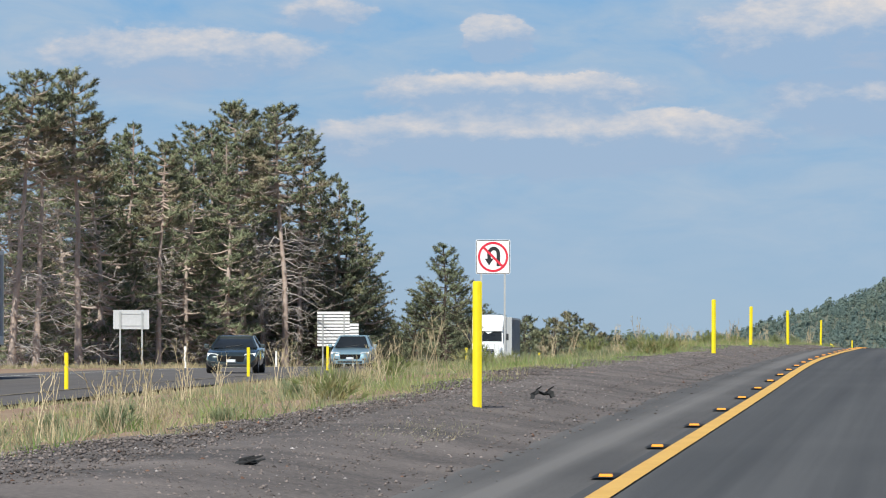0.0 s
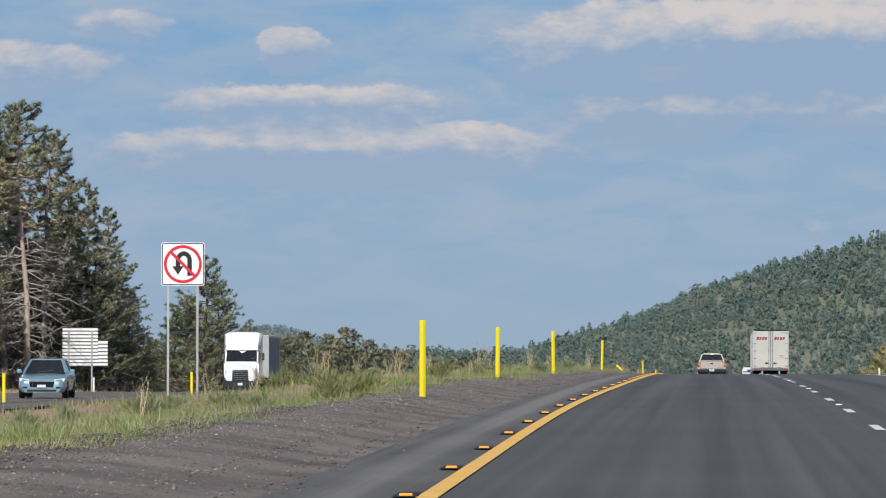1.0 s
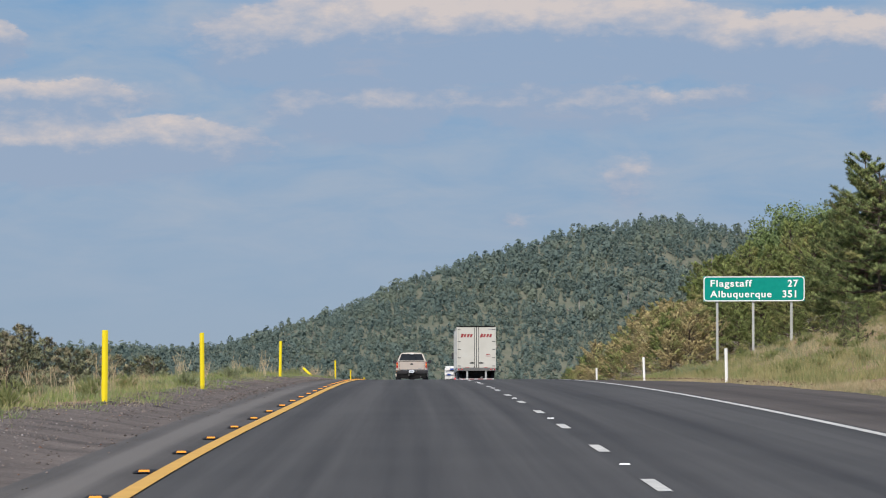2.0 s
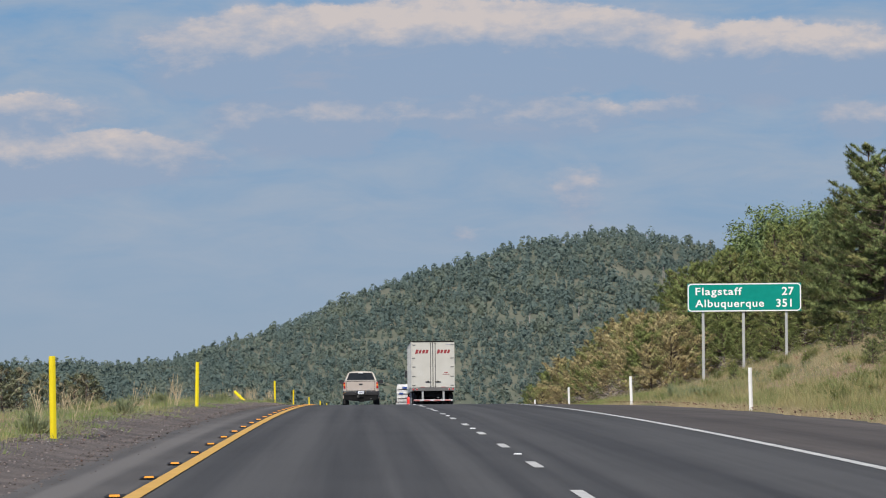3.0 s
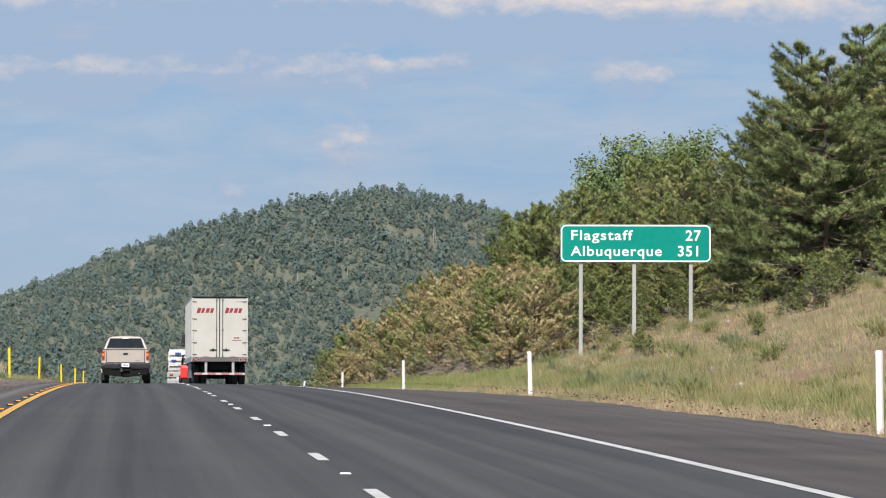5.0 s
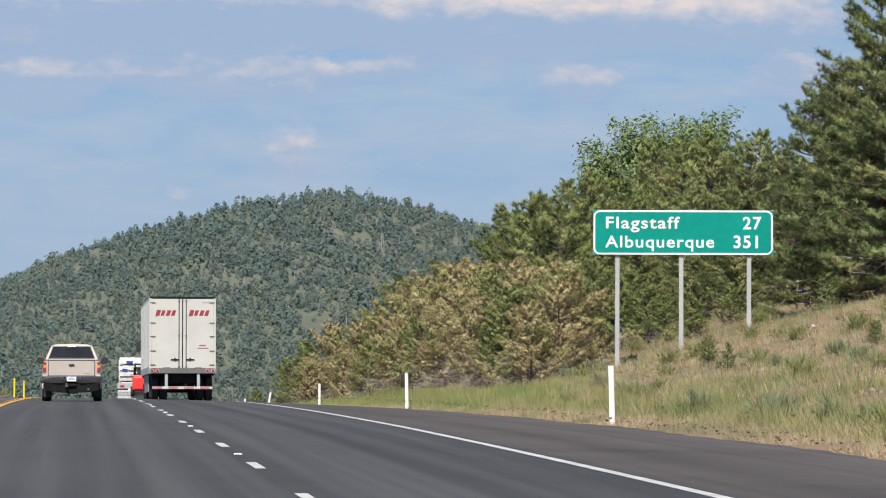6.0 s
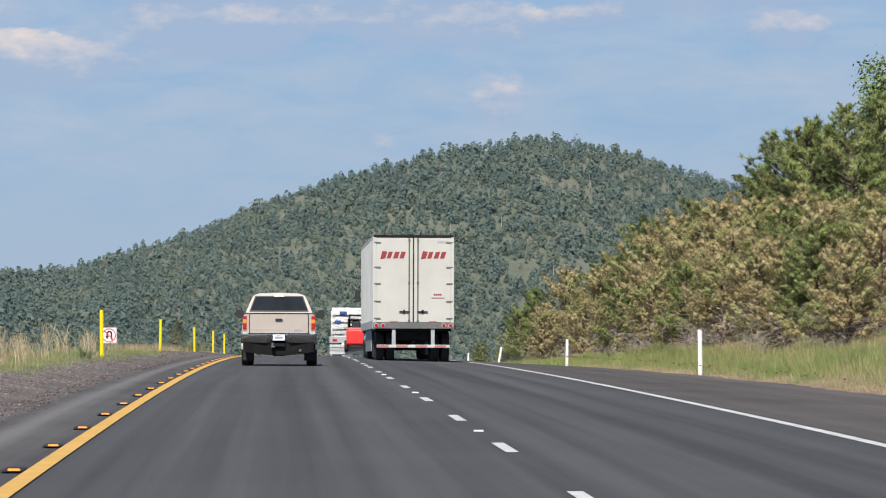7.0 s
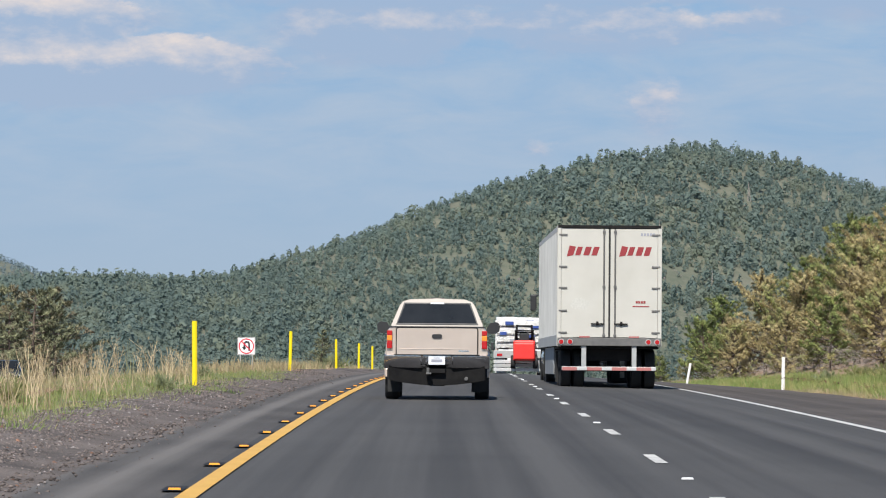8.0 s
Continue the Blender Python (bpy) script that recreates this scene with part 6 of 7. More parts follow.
    # Black valance, drawn down to also stand in for shade under the bumper.
    part("shade_valance", loft([[(x, y, z + (0.10 * (1 - (x / 0.9) ** 2))* (0 if z > 0.5 else -1)) for y, z in ((-0.02, 0.60), (0.10, 0.60), (0.16, 0.37), (0.02, 0.37))] for x in np.linspace(-0.9, 0.9, 13)]), M_DARK, ob)
    part("hitch", boxed(-0.16, 0.16, -0.10, 0.3, 0.50, 0.58, 0.01), M_DARK, ob)
    part("tow_ball", loft([[(-0.16 + 0.03 * math.cos(a), -0.18 + 0.03 * math.sin(a), z) for a in (k * math.pi / 5 for k in range(10))] for z in (0.50, 0.56, 0.60)]), M_DULLSTEEL, ob, "steel tow ball")
    part("ball_mount", boxed(-0.20, -0.10, -0.22, -0.05, 0.48, 0.51, 0.006), M_DULLSTEEL, ob)
    part("axle", tube([(-0.7, 1.3, 0.385), (-0.2, 1.3, 0.385), (-0.14, 1.3, 0.385), (0.14, 1.3, 0.385), (0.2, 1.3, 0.385), (0.7, 1.3, 0.385)], [0.05, 0.05, 0.14, 0.14, 0.05, 0.05], 12), M_DARK, ob)
    part("chassis", boxed(-0.78, 0.78, 0.1, 5.2, 0.44, 0.62, 0.02), M_DARK, ob)
    part("spare_wheel", loft([[(r * math.cos(2 * math.pi * k / 20), 0.55 + r * math.sin(2 * math.pi * k / 20), z) for k in range(20)] for r, z in ((0.28, 0.30), (0.34, 0.34), (0.34, 0.42), (0.28, 0.46))]), M_BLACK, ob)
    part("exhaust", tube([(0.55, -0.02, 0.40), (0.55, 0.6, 0.42), (0.5, 2.0, 0.42)], [0.035, 0.035, 0.035], 10), M_DULLSTEEL, ob)
    part("front_bumper", boxed(-0.94, 0.94, 5.35, 5.5, 0.45, 0.75, 0.05), M_CHROME, ob)
    return ob


_y = 351.0
pickup(pose(-1.66, _y, float(road_z(_y)) + 0.002, -0.75, 0, -0.3))


def semi_tractor(m, paint, label, sleeper=True, name="semi_tractor"):
    """A long-nosed tractor; its front bumper at y = 0, looking along -y."""
    ob = base(name, m, label, "truck")
    hood = [(0.70, 0.75), (0.98, 0.85), (1.02, 1.15), (0.95, 1.45), (0.62, 1.62), (0.0, 1.66)]
    hood2 = [(0.80, 0.75), (1.08, 0.85), (1.12, 1.25), (1.05, 1.65), (0.80, 1.92), (0.0, 2.0)]
    smooth(part("hood", loft([mirror_ring([(x * 0.92, z * 0.97) for x, z in hood], 0.12), mirror_ring(hood, 0.3), mirror_ring(hood2, 1.7)]), paint, ob))
    cab = [(1.12, 0.8), (1.18, 1.3), (1.18, 2.0), (1.08, 2.9), (0.95, 3.02), (0.0, 3.06)]
    cabf = [(1.10, 0.8), (1.16, 1.3), (1.14, 1.9), (1.08, 1.98), (0.9, 2.0), (0.0, 2.02)]
    smooth(part("cab", loft([mirror_ring(cabf, 1.65), mirror_ring([(x, z if z < 2 else 2 + (z - 2) * 0.92) for x, z in cab], 2.25), mirror_ring(cab, 2.6), mirror_ring(cab, 4.9 if sleeper else 3.6)]), paint, ob))
    fair = [(1.10, 2.9), (1.18, 3.1), (1.20, 3.7), (1.12, 3.92), (0.9, 4.0), (0.0, 4.02)]
    fairf = [(1.02, 2.86), (1.05, 2.95), (1.04, 3.02), (1.0, 3.05), (0.8, 3.07), (0.0, 3.08)]
    smooth(part("roof_fairing", loft([mirror_ring(fairf, 2.25), mirror_ring([(x * 0.97, 2.86 + (z - 2.86) * 0.75) for x, z in fair], 3.0), mirror_ring(fair, 3.7), mirror_ring(fair, 4.9 if sleeper else 3.7)]), paint, ob))
    part("windshield", loft([[(-1.02, 1.70, 2.05), (1.02, 1.70, 2.05), (0.98, 2.20, 2.80), (-0.98, 2.20, 2.80)], [(-1.02, 1.66, 2.07), (1.02, 1.66, 2.07), (0.98, 2.16, 2.82), (-0.98, 2.16, 2.82)]]), M_GLASS, ob, "dark windshield")
    part("visor", boxed(-1.06, 1.06, 2.02, 2.24, 2.80, 2.90, 0.02), paint, ob)
    part("grille", loft([[(-0.55, 0.11, 0.78), (0.55, 0.11, 0.78), (0.50, 0.16, 1.50), (-0.50, 0.16, 1.50)], [(-0.55, 0.05, 0.78), (0.55, 0.05, 0.78), (0.50, 0.10, 1.50), (-0.50, 0.10, 1.50)]]), M_DARK, ob, "dark grille")
    for k in range(5):
        part("grille_bar", boxed(-0.5, 0.5, 0.03, 0.06, 0.86 + 0.13 * k, 0.885 + 0.13 * k, 0.004), M_CHROME, ob)
    part("bumper", loft([mirror_ring([(1.0, 0.36), (1.14, 0.42), (1.16, 0.70), (1.05, 0.80), (0.0, 0.80)], y) for y in (0.0, 0.35)]), M_BLACKPLASTIC, ob, "dark bumper")
    part("plate", boxed(-0.16, 0.16, -0.02, 0.0, 0.5, 0.66, 0.004), M_PLATE, ob)
    for s in (-1, 1):
        part("headlight", loft([[(s * 0.62, 0.16, 0.95), (s * 0.98, 0.24, 0.95), (s * 1.0, 0.30, 1.25), (s * 0.66, 0.20, 1.18)], [(s * 0.62, 0.08, 0.95), (s * 0.98, 0.17, 0.95), (s * 1.0, 0.23, 1.25), (s * 0.66, 0.12, 1.18)]]), M_LAMPWHITE, ob, "clear headlight")
        part("side_window", loft([[(s * 1.16, 2.0, 2.05), (s * 1.16, 3.1, 2.05), (s * 1.09, 3.1, 2.75), (s * 1.09, 2.4, 2.75)], [(s * 1.185, 2.0, 2.05), (s * 1.185, 3.1, 2.05), (s * 1.115, 3.1, 2.75), (s * 1.115, 2.4, 2.75)]]), M_GLASS, ob)
        part("mirror", boxed(s * 1.40 - 0.09, s * 1.40 + 0.09, 2.0, 2.12, 2.15, 2.62, 0.03), M_BLACKPLASTIC, ob, "tall black mirror")
        part("mirror_arm", tube([(s * 1.15, 2.1, 2.6), (s * 1.42, 2.06, 2.62)], [0.02, 0.02], 6), M_BLACKPLASTIC, ob)
        part("fuel_tank", tube([(s * 0.85, 2.4, 0.75), (s * 0.85, 4.4, 0.75)], [0.33, 0.33], 16), M_CHROME, ob)
        part("side_fairing", boxed(s * 1.2 - 0.02, s * 1.2 + 0.02, 3.7, 5.5, 1.3, 3.9, 0.015), paint, ob)
        wheel(ob, "wheel", s * 1.0, 1.05, 0.5, 0.5, 0.28, M_ALU)
        for yy in (6.0, 7.3):
            wheel(ob, "wheel", s * 0.92, yy, 0.5, 0.5, 0.55, M_ALU)
    part("chassis", boxed(-0.45, 0.45, 0.4, 8.0, 0.65, 0.95, 0.02), M_DARK, ob)
    part("fifth_wheel", boxed(-0.5, 0.5, 6.0, 7.2, 0.95, 1.12, 0.03), M_DARK, ob)
    return ob


def van_trailer(m, label, length=16.0):
    """A dry van: rear doors at y = 0 facing -y, the nose along +y."""
    ob = base("box_trailer", m, label, "trailer")
    W, Z0, Z1 = 1.295, 1.22, 4.08
    part("side_wall", boxed(-W, -W + 0.04, 0.08, length, Z0, Z1 - 0.04), M_SHADEDSIDE, ob)
    part("side_wall", boxed(W - 0.04, W, 0.08, length, Z0, Z1 - 0.04), M_SHADEDSIDE, ob)
    part("roof", boxed(-W, W, 0.06, length, Z1 - 0.04, Z1, 0.015), M_ALU, ob)
    part("nose", boxed(-W + 0.04, W - 0.04, length - 0.04, length, Z0, Z1 - 0.04), M_SHADEDSIDE, ob)
    part("floor_frame", boxed(-W + 0.05, W - 0.05, 0.1, length, 1.0, Z0, 0.01), M_DARK, ob)
    for s in (-1, 1):
        part("side_rail", boxed(s * W - 0.02, s * W + 0.02, 0.05, length, Z0 - 0.15, Z0 + 0.12, 0.008), M_ALU, ob)
        part("top_rail", boxed(s * W - 0.015, s * W + 0.015, 0.05, length, Z1 - 0.14, Z1 - 0.02, 0.006), M_ALU, ob)
        for k in range(26):
            part("side_post", boxed(s * (W + 0.012) - 0.012, s * (W + 0.012) + 0.012, 0.5 + 0.6 * k, 0.58 + 0.6 * k, Z0 + 0.12, Z1 - 0.14), M_SHADEDSIDE, ob)
    # rear frame
    for s in (-1, 1):
        part("corner_post", boxed(s * (W - 0.035) - 0.05, s * (W - 0.035) + 0.05, -0.02, 0.12, 1.05, Z1, 0.01), M_TRAILER, ob)
    part("header", boxed(-W, W, -0.03, 0.12, Z1 - 0.06, Z1 + 0.012, 0.01), M_DARK, ob, "dark rear header")
    part("sill", boxed(-W, W, -0.05, 0.12, 1.07, 1.27, 0.012), M_DULLSTEEL, ob, "grey rear sill")
    for s in (-1, 1):
        d = part("door", boxed(min(s * 0.012, s * (W - 0.09)), max(s * 0.012, s * (W - 0.09)), -0.005, 0.05, 1.285, Z1 - 0.075, 0.006), M_TRAILER, ob, "white swing door")
        for x in (0.14,):
            part("lock_rod", tube([(s * x, -0.03, 1.20), (s * x, -0.03, Z1 - 0.08)], [0.02, 0.02], 8), M_DULLSTEEL, d, "dull steel lock rod")
        for x in (0.14,):
            for z in (1.33, 2.55, Z1 - 0.15):
                part("keeper", boxed(s * x - 0.035, s * x + 0.035, -0.05, -0.005, z - 0.03, z + 0.03, 0.006), M_DULLSTEEL, d)
        part("lock_handle", boxed(min(s * 0.12, s * 0.46), max(s * 0.12, s * 0.46), -0.06, -0.035, 1.60, 1.635, 0.006), M_DARK, d, "dark locking handle")
        part("handle_catch", boxed(s * 0.30 - 0.03, s * 0.30 + 0.03, -0.05, -0.005, 1.57, 1.68, 0.006), M_DARK, d)
        for z in (1.40, 1.95, 2.52, 3.05, 3.85):
            part("hinge", boxed(min(s * 1.06, s * 1.27), max(s * 1.06, s * 1.27), -0.03, -0.004, z - 0.022, z + 0.022, 0.005), M_DULLSTEEL, d, "dull steel hinge")
        part("seal", boxed(s * 0.012 - 0.012, s * 0.012 + 0.012, -0.008, 0.02, 1.285, Z1 - 0.075), M_BLACK, d)
        # slanted red emblem of plain strokes
        ex = s * 0.655
        for k in range(4):
            x0, wd = ex - 0.42 + 0.205 * k, (0.16, 0.13, 0.15, 0.14)[k]
            part("emblem_block", loft([[(x0, yy, 3.335 - 0.03 * (k == 0)), (x0 + wd, yy, 3.335), (x0 + wd + 0.07, yy, 3.55), (x0 + 0.07, yy, 3.55 + 0.03 * (k == 0))] for yy in (-0.005, -0.011)]), M_REDPRINT, d, "slanted dark red printed block")
        for k in range(5):
            part("small_bar", boxed(s * 0.655 - 0.13 + 0.085 * k, s * 0.655 - 0.08 + 0.085 * k, -0.01, -0.005, 3.29, 3.315), M_FADEDPRINT, d)
        for k in range(2):
            part("reflector_tape", boxed(s * (0.62 + 0.42 * k) - 0.13, s * (0.62 + 0.42 * k) + 0.13, -0.062, -0.05, 1.275, 1.315), M_TAPERED if k == 0 else M_TRAILER, ob)
        for k in range(2):
            part("tail_lamp", disc(0.055, -0.075, -0.05, s * (1.20 - 0.22 * k), 1.17), M_LAMPRED, ob, "round red tail lamp")
            part("lamp_ring", disc(0.075, -0.06, -0.048, s * (1.20 - 0.22 * k), 1.17), M_STEEL, ob)
        part("guard_post", boxed(s * 0.63 - 0.06, s * 0.63 + 0.06, 0.0, 0.10, 0.55, 1.07, 0.01), M_STEEL, ob)
        part("mud_flap", boxed(s * 0.98 - 0.28, s * 0.98 + 0.28, 2.55, 2.57, 0.15, 0.95, 0.004), M_BLACK, ob)
        for yy in (1.2, 2.45):
            for xx in (0.72, 1.06):
                wheel(ob, "wheel", s * xx, yy, 0.5, 0.5, 0.27, M_STEEL)
        part("landing_leg", boxed(s * 0.9 - 0.06, s * 0.9 + 0.06, 12.2, 12.32, 0.25, 1.0, 0.01), M_STEEL, ob)
        part("side_skirt", boxed(s * 1.24 - 0.01, s * 1.24 + 0.01, 4.2, 11.5, 0.35, 1.05, 0.004), M_SHADEDSIDE, ob)
    gb = part("guard_bar", boxed(-1.18, 1.18, -0.02, 0.10, 0.455, 0.55, 0.012), M_ALU, ob, "faded red and white striped guard bar")
    for k in range(4):
        part("stripe", boxed(-1.17 + 0.62 * k, -0.80 + 0.62 * k, -0.026, -0.02, 0.455, 0.54), M_TAPERED, gb)
    # print in the upper corner and a caution note as plain bars
    for k in range(5):
        part("print_bar", boxed(0.78 + 0.075 * k, 0.83 + 0.075 * k, -0.012, -0.005, 3.83, 3.90), M_GREYBAR, ob)
    for k in range(4):
        part("note_bar", boxed(0.66 + 0.065 * k, 0.71 + 0.065 * k, -0.012, -0.005, 2.14, 2.20), M_REDPRINT, ob)
    part("note_line", boxed(0.58, 1.0, -0.012, -0.005, 2.05, 2.075), M_REDPRINT, ob)
    part("scuff", loft([[(-0.74 + 0.24 * math.cos(a) + 0.02 * math.sin(5 * a), y, 2.12 + 0.15 * math.sin(a) + 0.02 * math.cos(4 * a)) for a in (2 * math.pi * k / 24 for k in range(24))] for y in (-0.0065, -0.0055)]), M_SCUFF, ob, "faint scraped patch on the door")
    part("axle", tube([(-1.2, 1.2, 0.5), (1.2, 1.2, 0.5)], [0.07, 0.07], 10), M_DARK, ob)
    part("axle", tube([(-1.2, 2.45, 0.5), (1.2, 2.45, 0.5)], [0.07, 0.07], 10), M_DARK, ob)
    part("bogie", boxed(-0.55, 0.55, 0.4, 3.4, 0.7, 1.0, 0.02), M_DARK, ob)
    return ob


M_FADEDPRINT = plain("faded_print", (0.55, 0.48, 0.46), 0.5)
M_SCUFF = grain("scuffed_paint", (0.47, 0.46, 0.42), (0.58, 0.57, 0.53), 22, 0.6, 0, 0.1)
_y = 381.0
van_trailer(pose(2.57, _y, float(road_z(_y)) - 0.06, -1.0, 0, 0.55), "white box trailer with red emblem marks on its rear doors")
_y = 405.5
semi_tractor(pose(2.45, _y, float(road_z(_y)) - 0.10, 1.2, 0, 180.6), M_WHITEPAINT, "white tractor unit pulling a box trailer")


def flatbed(m):
    ob = base("flatbed_truck", m, "white flatbed truck with a striped rear bumper", "truck")
    part("deck", boxed(-1.28, 1.28, 0.0, 9.0, 1.0, 1.14, 0.012), M_DARK, ob)
    part("rear_beam", boxed(-1.28, 1.28, -0.04, 0.02, 0.82, 1.16, 0.015), M_STEEL, ob, "grey rear beam")
    for z, m in ((0.22, M_ALU), (0.40, M_STEEL), (0.58, M_ALU)):
        part("rear_board", boxed(-1.27, 1.27, -0.12, -0.05, z, z + 0.15, 0.012), m, ob, "scuffed grey rear board")
    for s in (-1, 1):
        part("tail_lamp", boxed(s * 1.0 - 0.12, s * 1.0 + 0.12, -0.055, -0.04, 0.9, 1.02, 0.004), M_LAMPRED, ob)
        part("bumper_leg", boxed(s * 0.7 - 0.05, s * 0.7 + 0.05, 0.0, 0.1, 0.55, 0.85), M_DARK, ob)
        part("mud_flap", boxed(s * 0.95 - 0.26, s * 0.95 + 0.26, 1.0, 1.02, 0.15, 0.95, 0.004), M_ALU, ob)
        for yy in (1.8, 3.1):
            wheel(ob, "wheel", s * 0.95, yy, 0.5, 0.5, 0.5, M_STEEL)
        wheel(ob, "wheel", s * 1.05, 11.2, 0.5, 0.5, 0.28, M_STEEL)
        part("mirror", boxed(s * 1.42 - 0.07, s * 1.42 + 0.07, 10.6, 10.7, 1.3, 1.65, 0.02), M_BLACKPLASTIC, ob)
    part("chassis", boxed(-0.45, 0.45, 0.3, 12.0, 0.65, 1.0, 0.02), M_DARK, ob)
    cab = [(1.1, 0.7), (1.18, 1.2), (1.15, 1.9), (1.05, 2.65), (0.9, 2.75), (0.0, 2.78)]
    smooth(part("cab", loft([mirror_ring(cab, 9.6), mirror_ring(cab, 11.4), mirror_ring([(x, min(z, 1.9)) for x, z in cab], 12.0), mirror_ring([(x * 0.9, min(z, 1.6)) for x, z in cab], 13.2)]), M_WHITEPAINT, ob))
    return ob


def wrapped_load(m, w, d, h, seed, label):
    """A stack of sacks under loose plastic wrap on a pallet."""
    r = np.random.default_rng(seed)
    ob = base("wrapped_pallet", m, label, "pallet", "wrapped pallets")
    bm = bmesh.new()
    bmesh.ops.create_grid(bm, x_segments=1, y_segments=1, size=0.1)
    bm.clear()
    box(bm, -w / 2, w / 2, 0, d, 0.13, h, 0.05)
    bmesh.ops.subdivide_edges(bm, edges=bm.edges[:], cuts=5, use_grid_fill=True)
    for v in bm.verts:
        v.co += Vector(noise.noise_vector(v.co * 3 + Vector((seed, 0, 0)))) * 0.06
    smooth(part("wrap", bm, M_WRAP, ob, "crumpled clear plastic wrap"), 25)
    # Blue patches are print; grey ones stand in for dark blotches.
    for k in range(6):
        px, pz = -w * 0.40 + w * 0.8 * ((k * 0.382 + 0.1 * seed) % 1.0), h * (0.30 + 0.11 * k)
        pw = 0.14 + 0.12 * r.random()
        part("wrap_patch", boxed(max(px - pw, -w * 0.46), min(px + pw, w * 0.46), -0.085, -0.035, pz, pz + 0.10 + 0.10 * r.random(), 0.01), M_BLUEPRINT if k % 3 else M_GREYBAR, ob, "dark blue print patch" if k % 3 else "grey patch standing in for a dark blotch")
    # Dark bands added to stand in for the shaded gaps in the load.
    for k in range(3):
        part("gap_band", boxed(-w * 0.47, w * 0.47, -0.07, -0.04, h * (0.28 + 0.26 * k), h * (0.28 + 0.26 * k) + 0.035, 0.005), M_DARK, ob, "dark band standing in for a gap in the load")
    for x in (-w / 2 + 0.05, 0, w / 2 - 0.05):
        part("pallet_runner", boxed(x - 0.05, x + 0.05, 0, d, 0.0, 0.12, 0.005), M_DEADWOOD, ob)
    return ob


def forklift(m):
    ob = base("truck_mounted_forklift", m, "red forklift with black mast hung behind a flatbed", "forklift")
    part("body", boxed(-0.50, 0.50, 0.0, 0.7, 0.0, 0.92, 0.09), M_FORKRED, ob)
    part("counterweight", boxed(-0.46, 0.46, -0.12, 0.0, 0.06, 0.80, 0.06), M_FORKRED, ob)
    for s in (-1, 1):
        part("mast_rail", boxed(s * 0.34 - 0.045, s * 0.34 + 0.045, 0.55, 0.66, 0.3, 1.62, 0.01), M_DARK, ob, "black mast rail")
        part("guard_post", tube([(s * 0.42, 0.05, 0.8), (s * 0.40, 0.1, 1.36)], [0.03, 0.03], 8), M_DARK, ob)
        wheel(ob, "wheel", s * 0.5, 0.45, -0.05, 0.3, 0.22, M_FORKRED)
    for z in (0.95, 1.25, 1.54):
        part("cross_bar", boxed(-0.38, 0.38, 0.57, 0.64, z, z + 0.07, 0.01), M_DARK, ob)
    part("roof_guard", boxed(-0.44, 0.44, 0.05, 0.70, 1.33, 1.38, 0.01), M_DARK, ob)
    part("seat", boxed(-0.22, 0.22, 0.15, 0.5, 0.85, 1.25, 0.05), M_BLACKPLASTIC, ob)
    return ob


_y, _x = 476.0, 1.85
_z = float(road_z(_y)) - 0.12
flatbed(pose(_x, _y, _z, -1.4, 0, -1.0))
wrapped_load(pose(_x, _y + 0.5, _z + 1.13, -1.4, 0, -1.0), 2.4, 1.2, 1.40, 3, "crumpled white plastic-wrapped sacks on a wooden pallet")
wrapped_load(pose(_x + 0.03, _y + 1.9, _z + 1.10, -1.4, 0, -1.0), 2.35, 1.3, 1.55, 8, "tall white plastic-wrapped stack on a wooden pallet")
forklift(pose(_x + 0.10, _y - 0.75, _z + 0.72, -1.4, 0, -1.0))


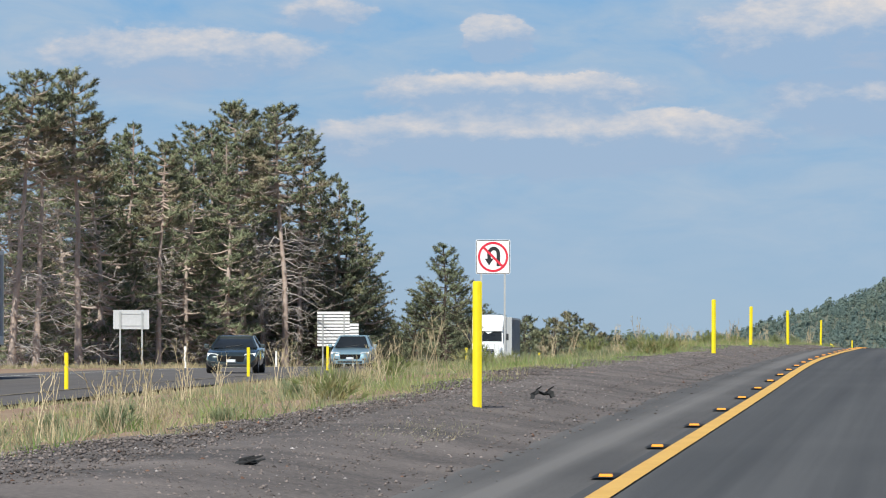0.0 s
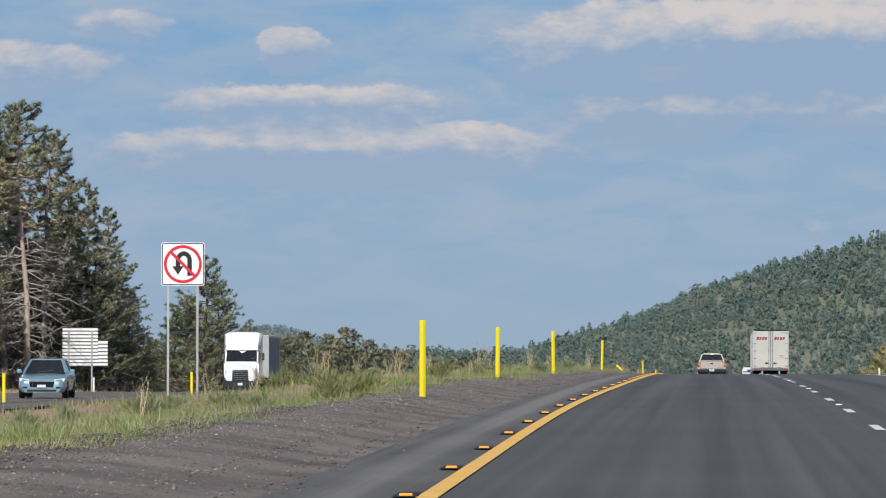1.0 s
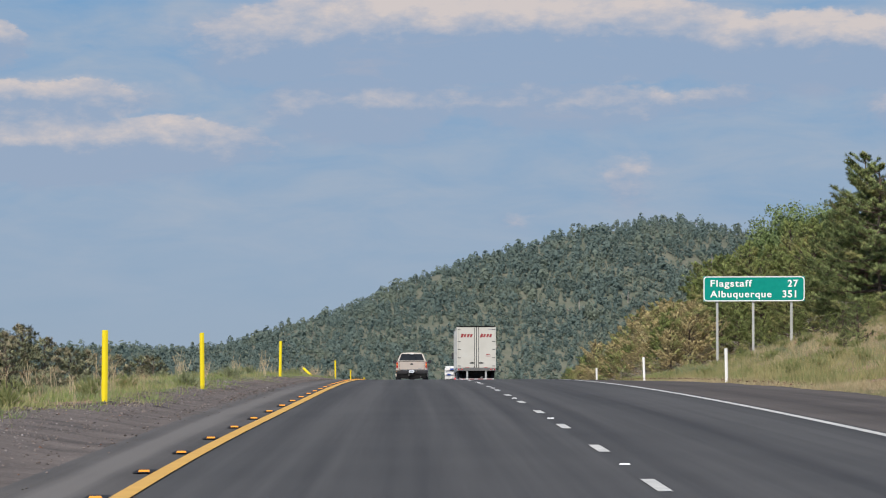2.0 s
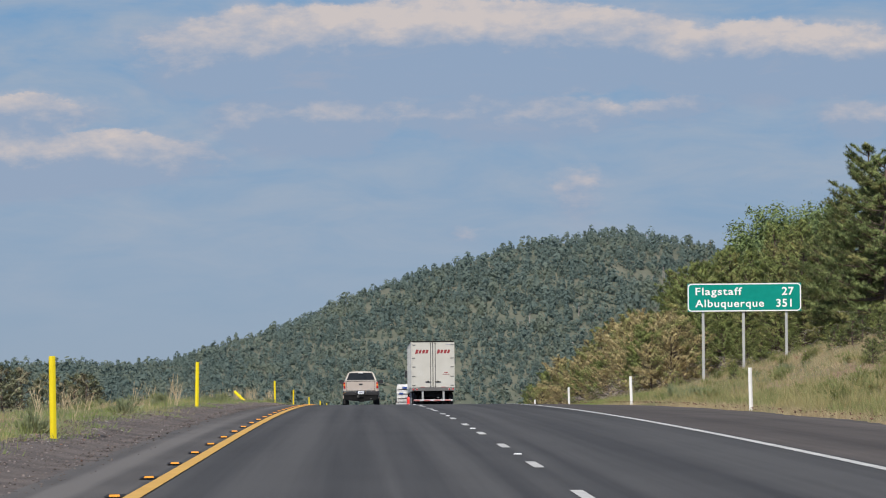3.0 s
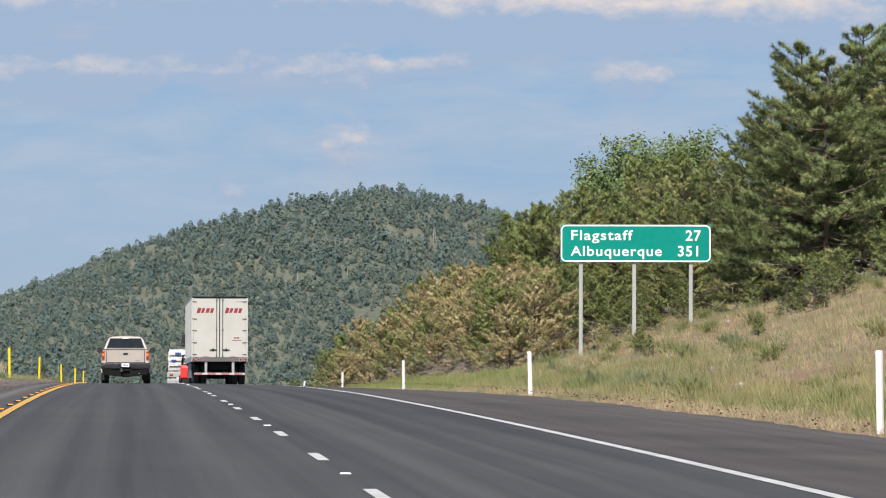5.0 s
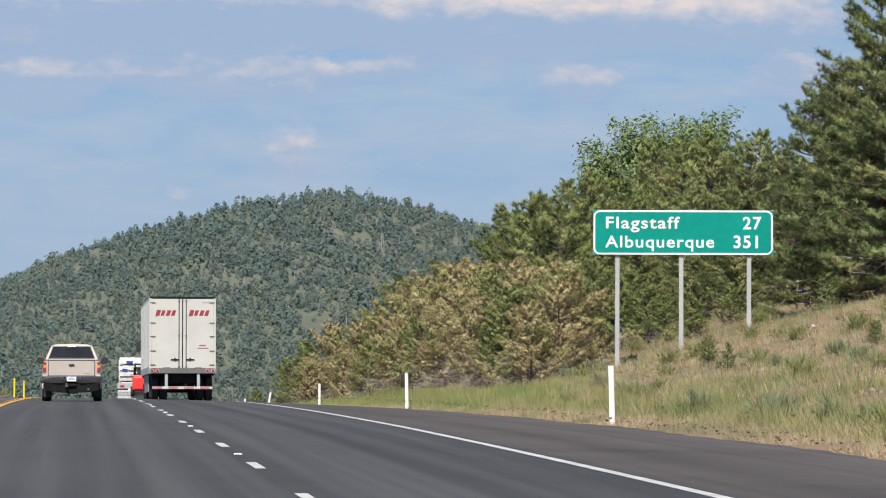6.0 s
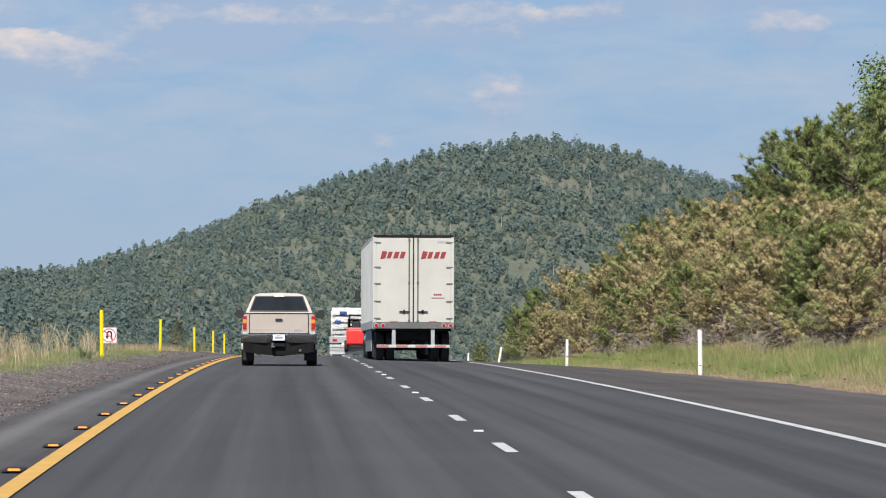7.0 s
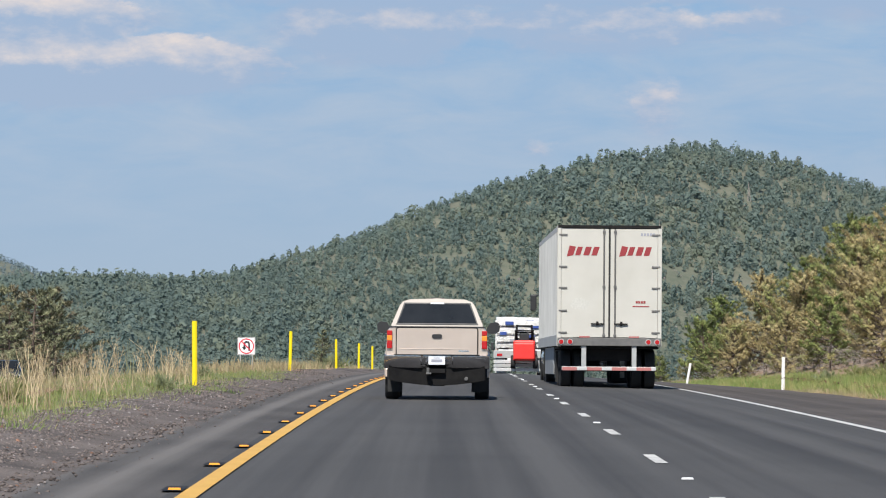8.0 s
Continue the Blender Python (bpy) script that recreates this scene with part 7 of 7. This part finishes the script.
def car(m, paint, label, L=4.7, W=0.92, H=1.42, belt=0.92, suv=False, name="car"):
    """A car facing -y."""
    ob = base(name, m, label, "car")
    def sec(w, top, bot=0.22):
        return [(w * 0.88, bot), (w * 0.985, bot + 0.12), (w, (bot + top) / 2), (w * 0.97, top - 0.06), (w * 0.88, top), (0.0, top + 0.025)]
    st = [(0.0, 0.78 * W, 0.60), (0.08, 0.88 * W, 0.68), (0.35, 0.97 * W, 0.76), (1.25, W, belt - 0.02), (2.4, W, belt), (L - 0.6, W, belt + 0.04), (L - 0.12, 0.94 * W, belt + 0.02), (L, 0.86 * W, belt - 0.1)]
    smooth(part("body", loft([mirror_ring(sec(w, t), y) for y, w, t in st]), paint, ob), 40)
    b = [(-0.86 * W, 1.25), (0.86 * W, 1.25), (0.88 * W, 2.4), (0.80 * W, L - 0.35), (-0.80 * W, L - 0.35), (-0.88 * W, 2.4)]
    t = [(-0.62 * W, 2.0), (0.62 * W, 2.0), (0.66 * W, 2.6), (0.60 * W, L - (0.75 if suv else 1.25)), (-0.60 * W, L - (0.75 if suv else 1.25)), (-0.66 * W, 2.6)]
    smooth(part("glasshouse", loft([[(x, y, belt) for x, y in b], [(x, y, H - 0.05) for x, y in t]]), M_GLASS, ob, "dark windows"), 30)
    smooth(part("roof", loft([[(x * 1.03, y, H - 0.06) for x, y in t], [(x * 1.0, y, H - 0.02) for x, y in t], [(x * 0.8, y * 0.9 + 0.26, H) for x, y in t]]), paint, ob))
    for s in (-1, 1):
        part("pillar", tube([(s * 0.87 * W, 1.25, belt), (s * 0.63 * W, 2.0, H - 0.04)], [0.045, 0.04], 6), paint, ob)
        part("pillar", tube([(s * 0.82 * W, L - 0.4, belt), (s * 0.61 * W, L - (0.8 if suv else 1.3), H - 0.04)], [0.06, 0.05], 6), paint, ob)
        part("headlight", loft([[(s * 0.50 * W, 0.10, 0.60), (s * 0.90 * W, 0.22, 0.62), (s * 0.93 * W, 0.30, 0.73), (s * 0.52 * W, 0.12, 0.69)], [(s * 0.50 * W, 0.02, 0.60), (s * 0.90 * W, 0.13, 0.62), (s * 0.93 * W, 0.22, 0.74), (s * 0.52 * W, 0.04, 0.70)]]), M_LAMPWHITE, ob, "clear headlight")
        part("mirror", boxed(s * (W + 0.08) - 0.09, s * (W + 0.08) + 0.09, 1.55, 1.68, belt, belt + 0.14, 0.03), paint, ob)
        for yy in (0.85, L - 0.95):
            wheel(ob, "wheel", s * (W - 0.11), yy, 0.33, 0.33, 0.22, M_ALU)
        part("fog_lamp", boxed(s * 0.68 * W - 0.09, s * 0.68 * W + 0.09, -0.01, 0.06, 0.36, 0.44, 0.02), M_BLACKPLASTIC, ob)
    part("grille", loft([[(-0.46 * W, 0.03, 0.42), (0.46 * W, 0.03, 0.42), (0.52 * W, 0.02, 0.62), (-0.52 * W, 0.02, 0.62)], [(-0.46 * W, -0.02, 0.42), (0.46 * W, -0.02, 0.42), (0.52 * W, -0.03, 0.62), (-0.52 * W, -0.03, 0.62)]]), M_DARK, ob, "black grille")
    part("plate", boxed(-0.16, 0.16, -0.05, -0.03, 0.40, 0.50, 0.004), M_PLATE, ob, "white number plate")
    part("lower_intake", boxed(-0.6 * W, 0.6 * W, -0.01, 0.05, 0.25, 0.33, 0.01), M_BLACKPLASTIC, ob)
    part("wiper", tube([(-0.3, 1.28, belt + 0.03), (0.3, 1.42, belt + 0.11)], [0.01, 0.01], 5), M_BLACKPLASTIC, ob)
    return ob


def opp_z(y):
    return float(road_z(y)) - 1.0 + 0.085


car(pose(-25.6, 169, opp_z(169), 0, 0, 4), M_DARKPAINT, "dark grey-green sports coupe coming the other way", W=0.95, H=1.38)
car(pose(-25.5, 203, opp_z(203), 0, 0, 3), M_BLUEPAINT, "light blue hatchback coming the other way", L=4.4, W=0.90, H=1.46, suv=True)
car(pose(-33.1, 600, opp_z(600), 0, 0, 2), M_DARKPAINT, "dark sport utility car coming the other way", L=4.8, W=0.97, H=1.72, belt=1.1, suv=True, name="suv")
semi_tractor(pose(-32.4, 338, opp_z(338), 0, 0, 3), M_WHITEPAINT, "white tractor unit with roof fairing coming the other way")
van_trailer(pose(-33.4, 361.5, opp_z(361), 0, 0, 183), "pale grey-white box trailer behind an oncoming tractor")
van_trailer(pose(-31.2, 148.5, opp_z(148), 0, 0, 181), "white box trailer passing on the far carriageway")
semi_tractor(pose(-30.8, 125, opp_z(125), 0, 0, 1), M_WHITEPAINT, "white tractor unit passing on the far carriageway")

# rubber scrap on the gravel
def tyre_scrap(x, y, s, turn, tall=1.0):
    ob = base("tyre_scrap", pose(x, y, stand(x, y) - 0.01, 0, 0, turn), "torn black tyre tread lying on the gravel", "debris", "tyre scraps")
    pts = [(-0.35 * s, 0, 0.02), (-0.3 * s, 0.02, 0.2 * s), (-0.1 * s, 0.05, 0.30 * s), (0.15 * s, 0, 0.22 * s), (0.32 * s, 0.04, 0.30 * s), (0.36 * s, 0, 0.05)]
    pts = [(px, py, pz * tall) for px, py, pz in pts]
    bm = loft([[(px, py - 0.12 * s, pz), (px, py + 0.12 * s, pz * 0.8), (px + 0.05, py + 0.12 * s, pz * 0.6 + 0.03), (px + 0.05, py - 0.12 * s, pz * 0.7 + 0.03)] for px, py, pz in pts])
    part("tread", bm, M_BLACK, ob)
    for k in range(4):
        q = pts[1 + k]
        part("cord", tube([(q[0], q[1], q[2]), (q[0] + 0.05, q[1] - 0.1, q[2] + 0.12 * s)], [0.012, 0.006], 5), M_BLACK, ob)


tyre_scrap(-4.68, 54.1, 0.34, 10, 1.6)
tyre_scrap(-4.90, 32.4, 0.26, 70)
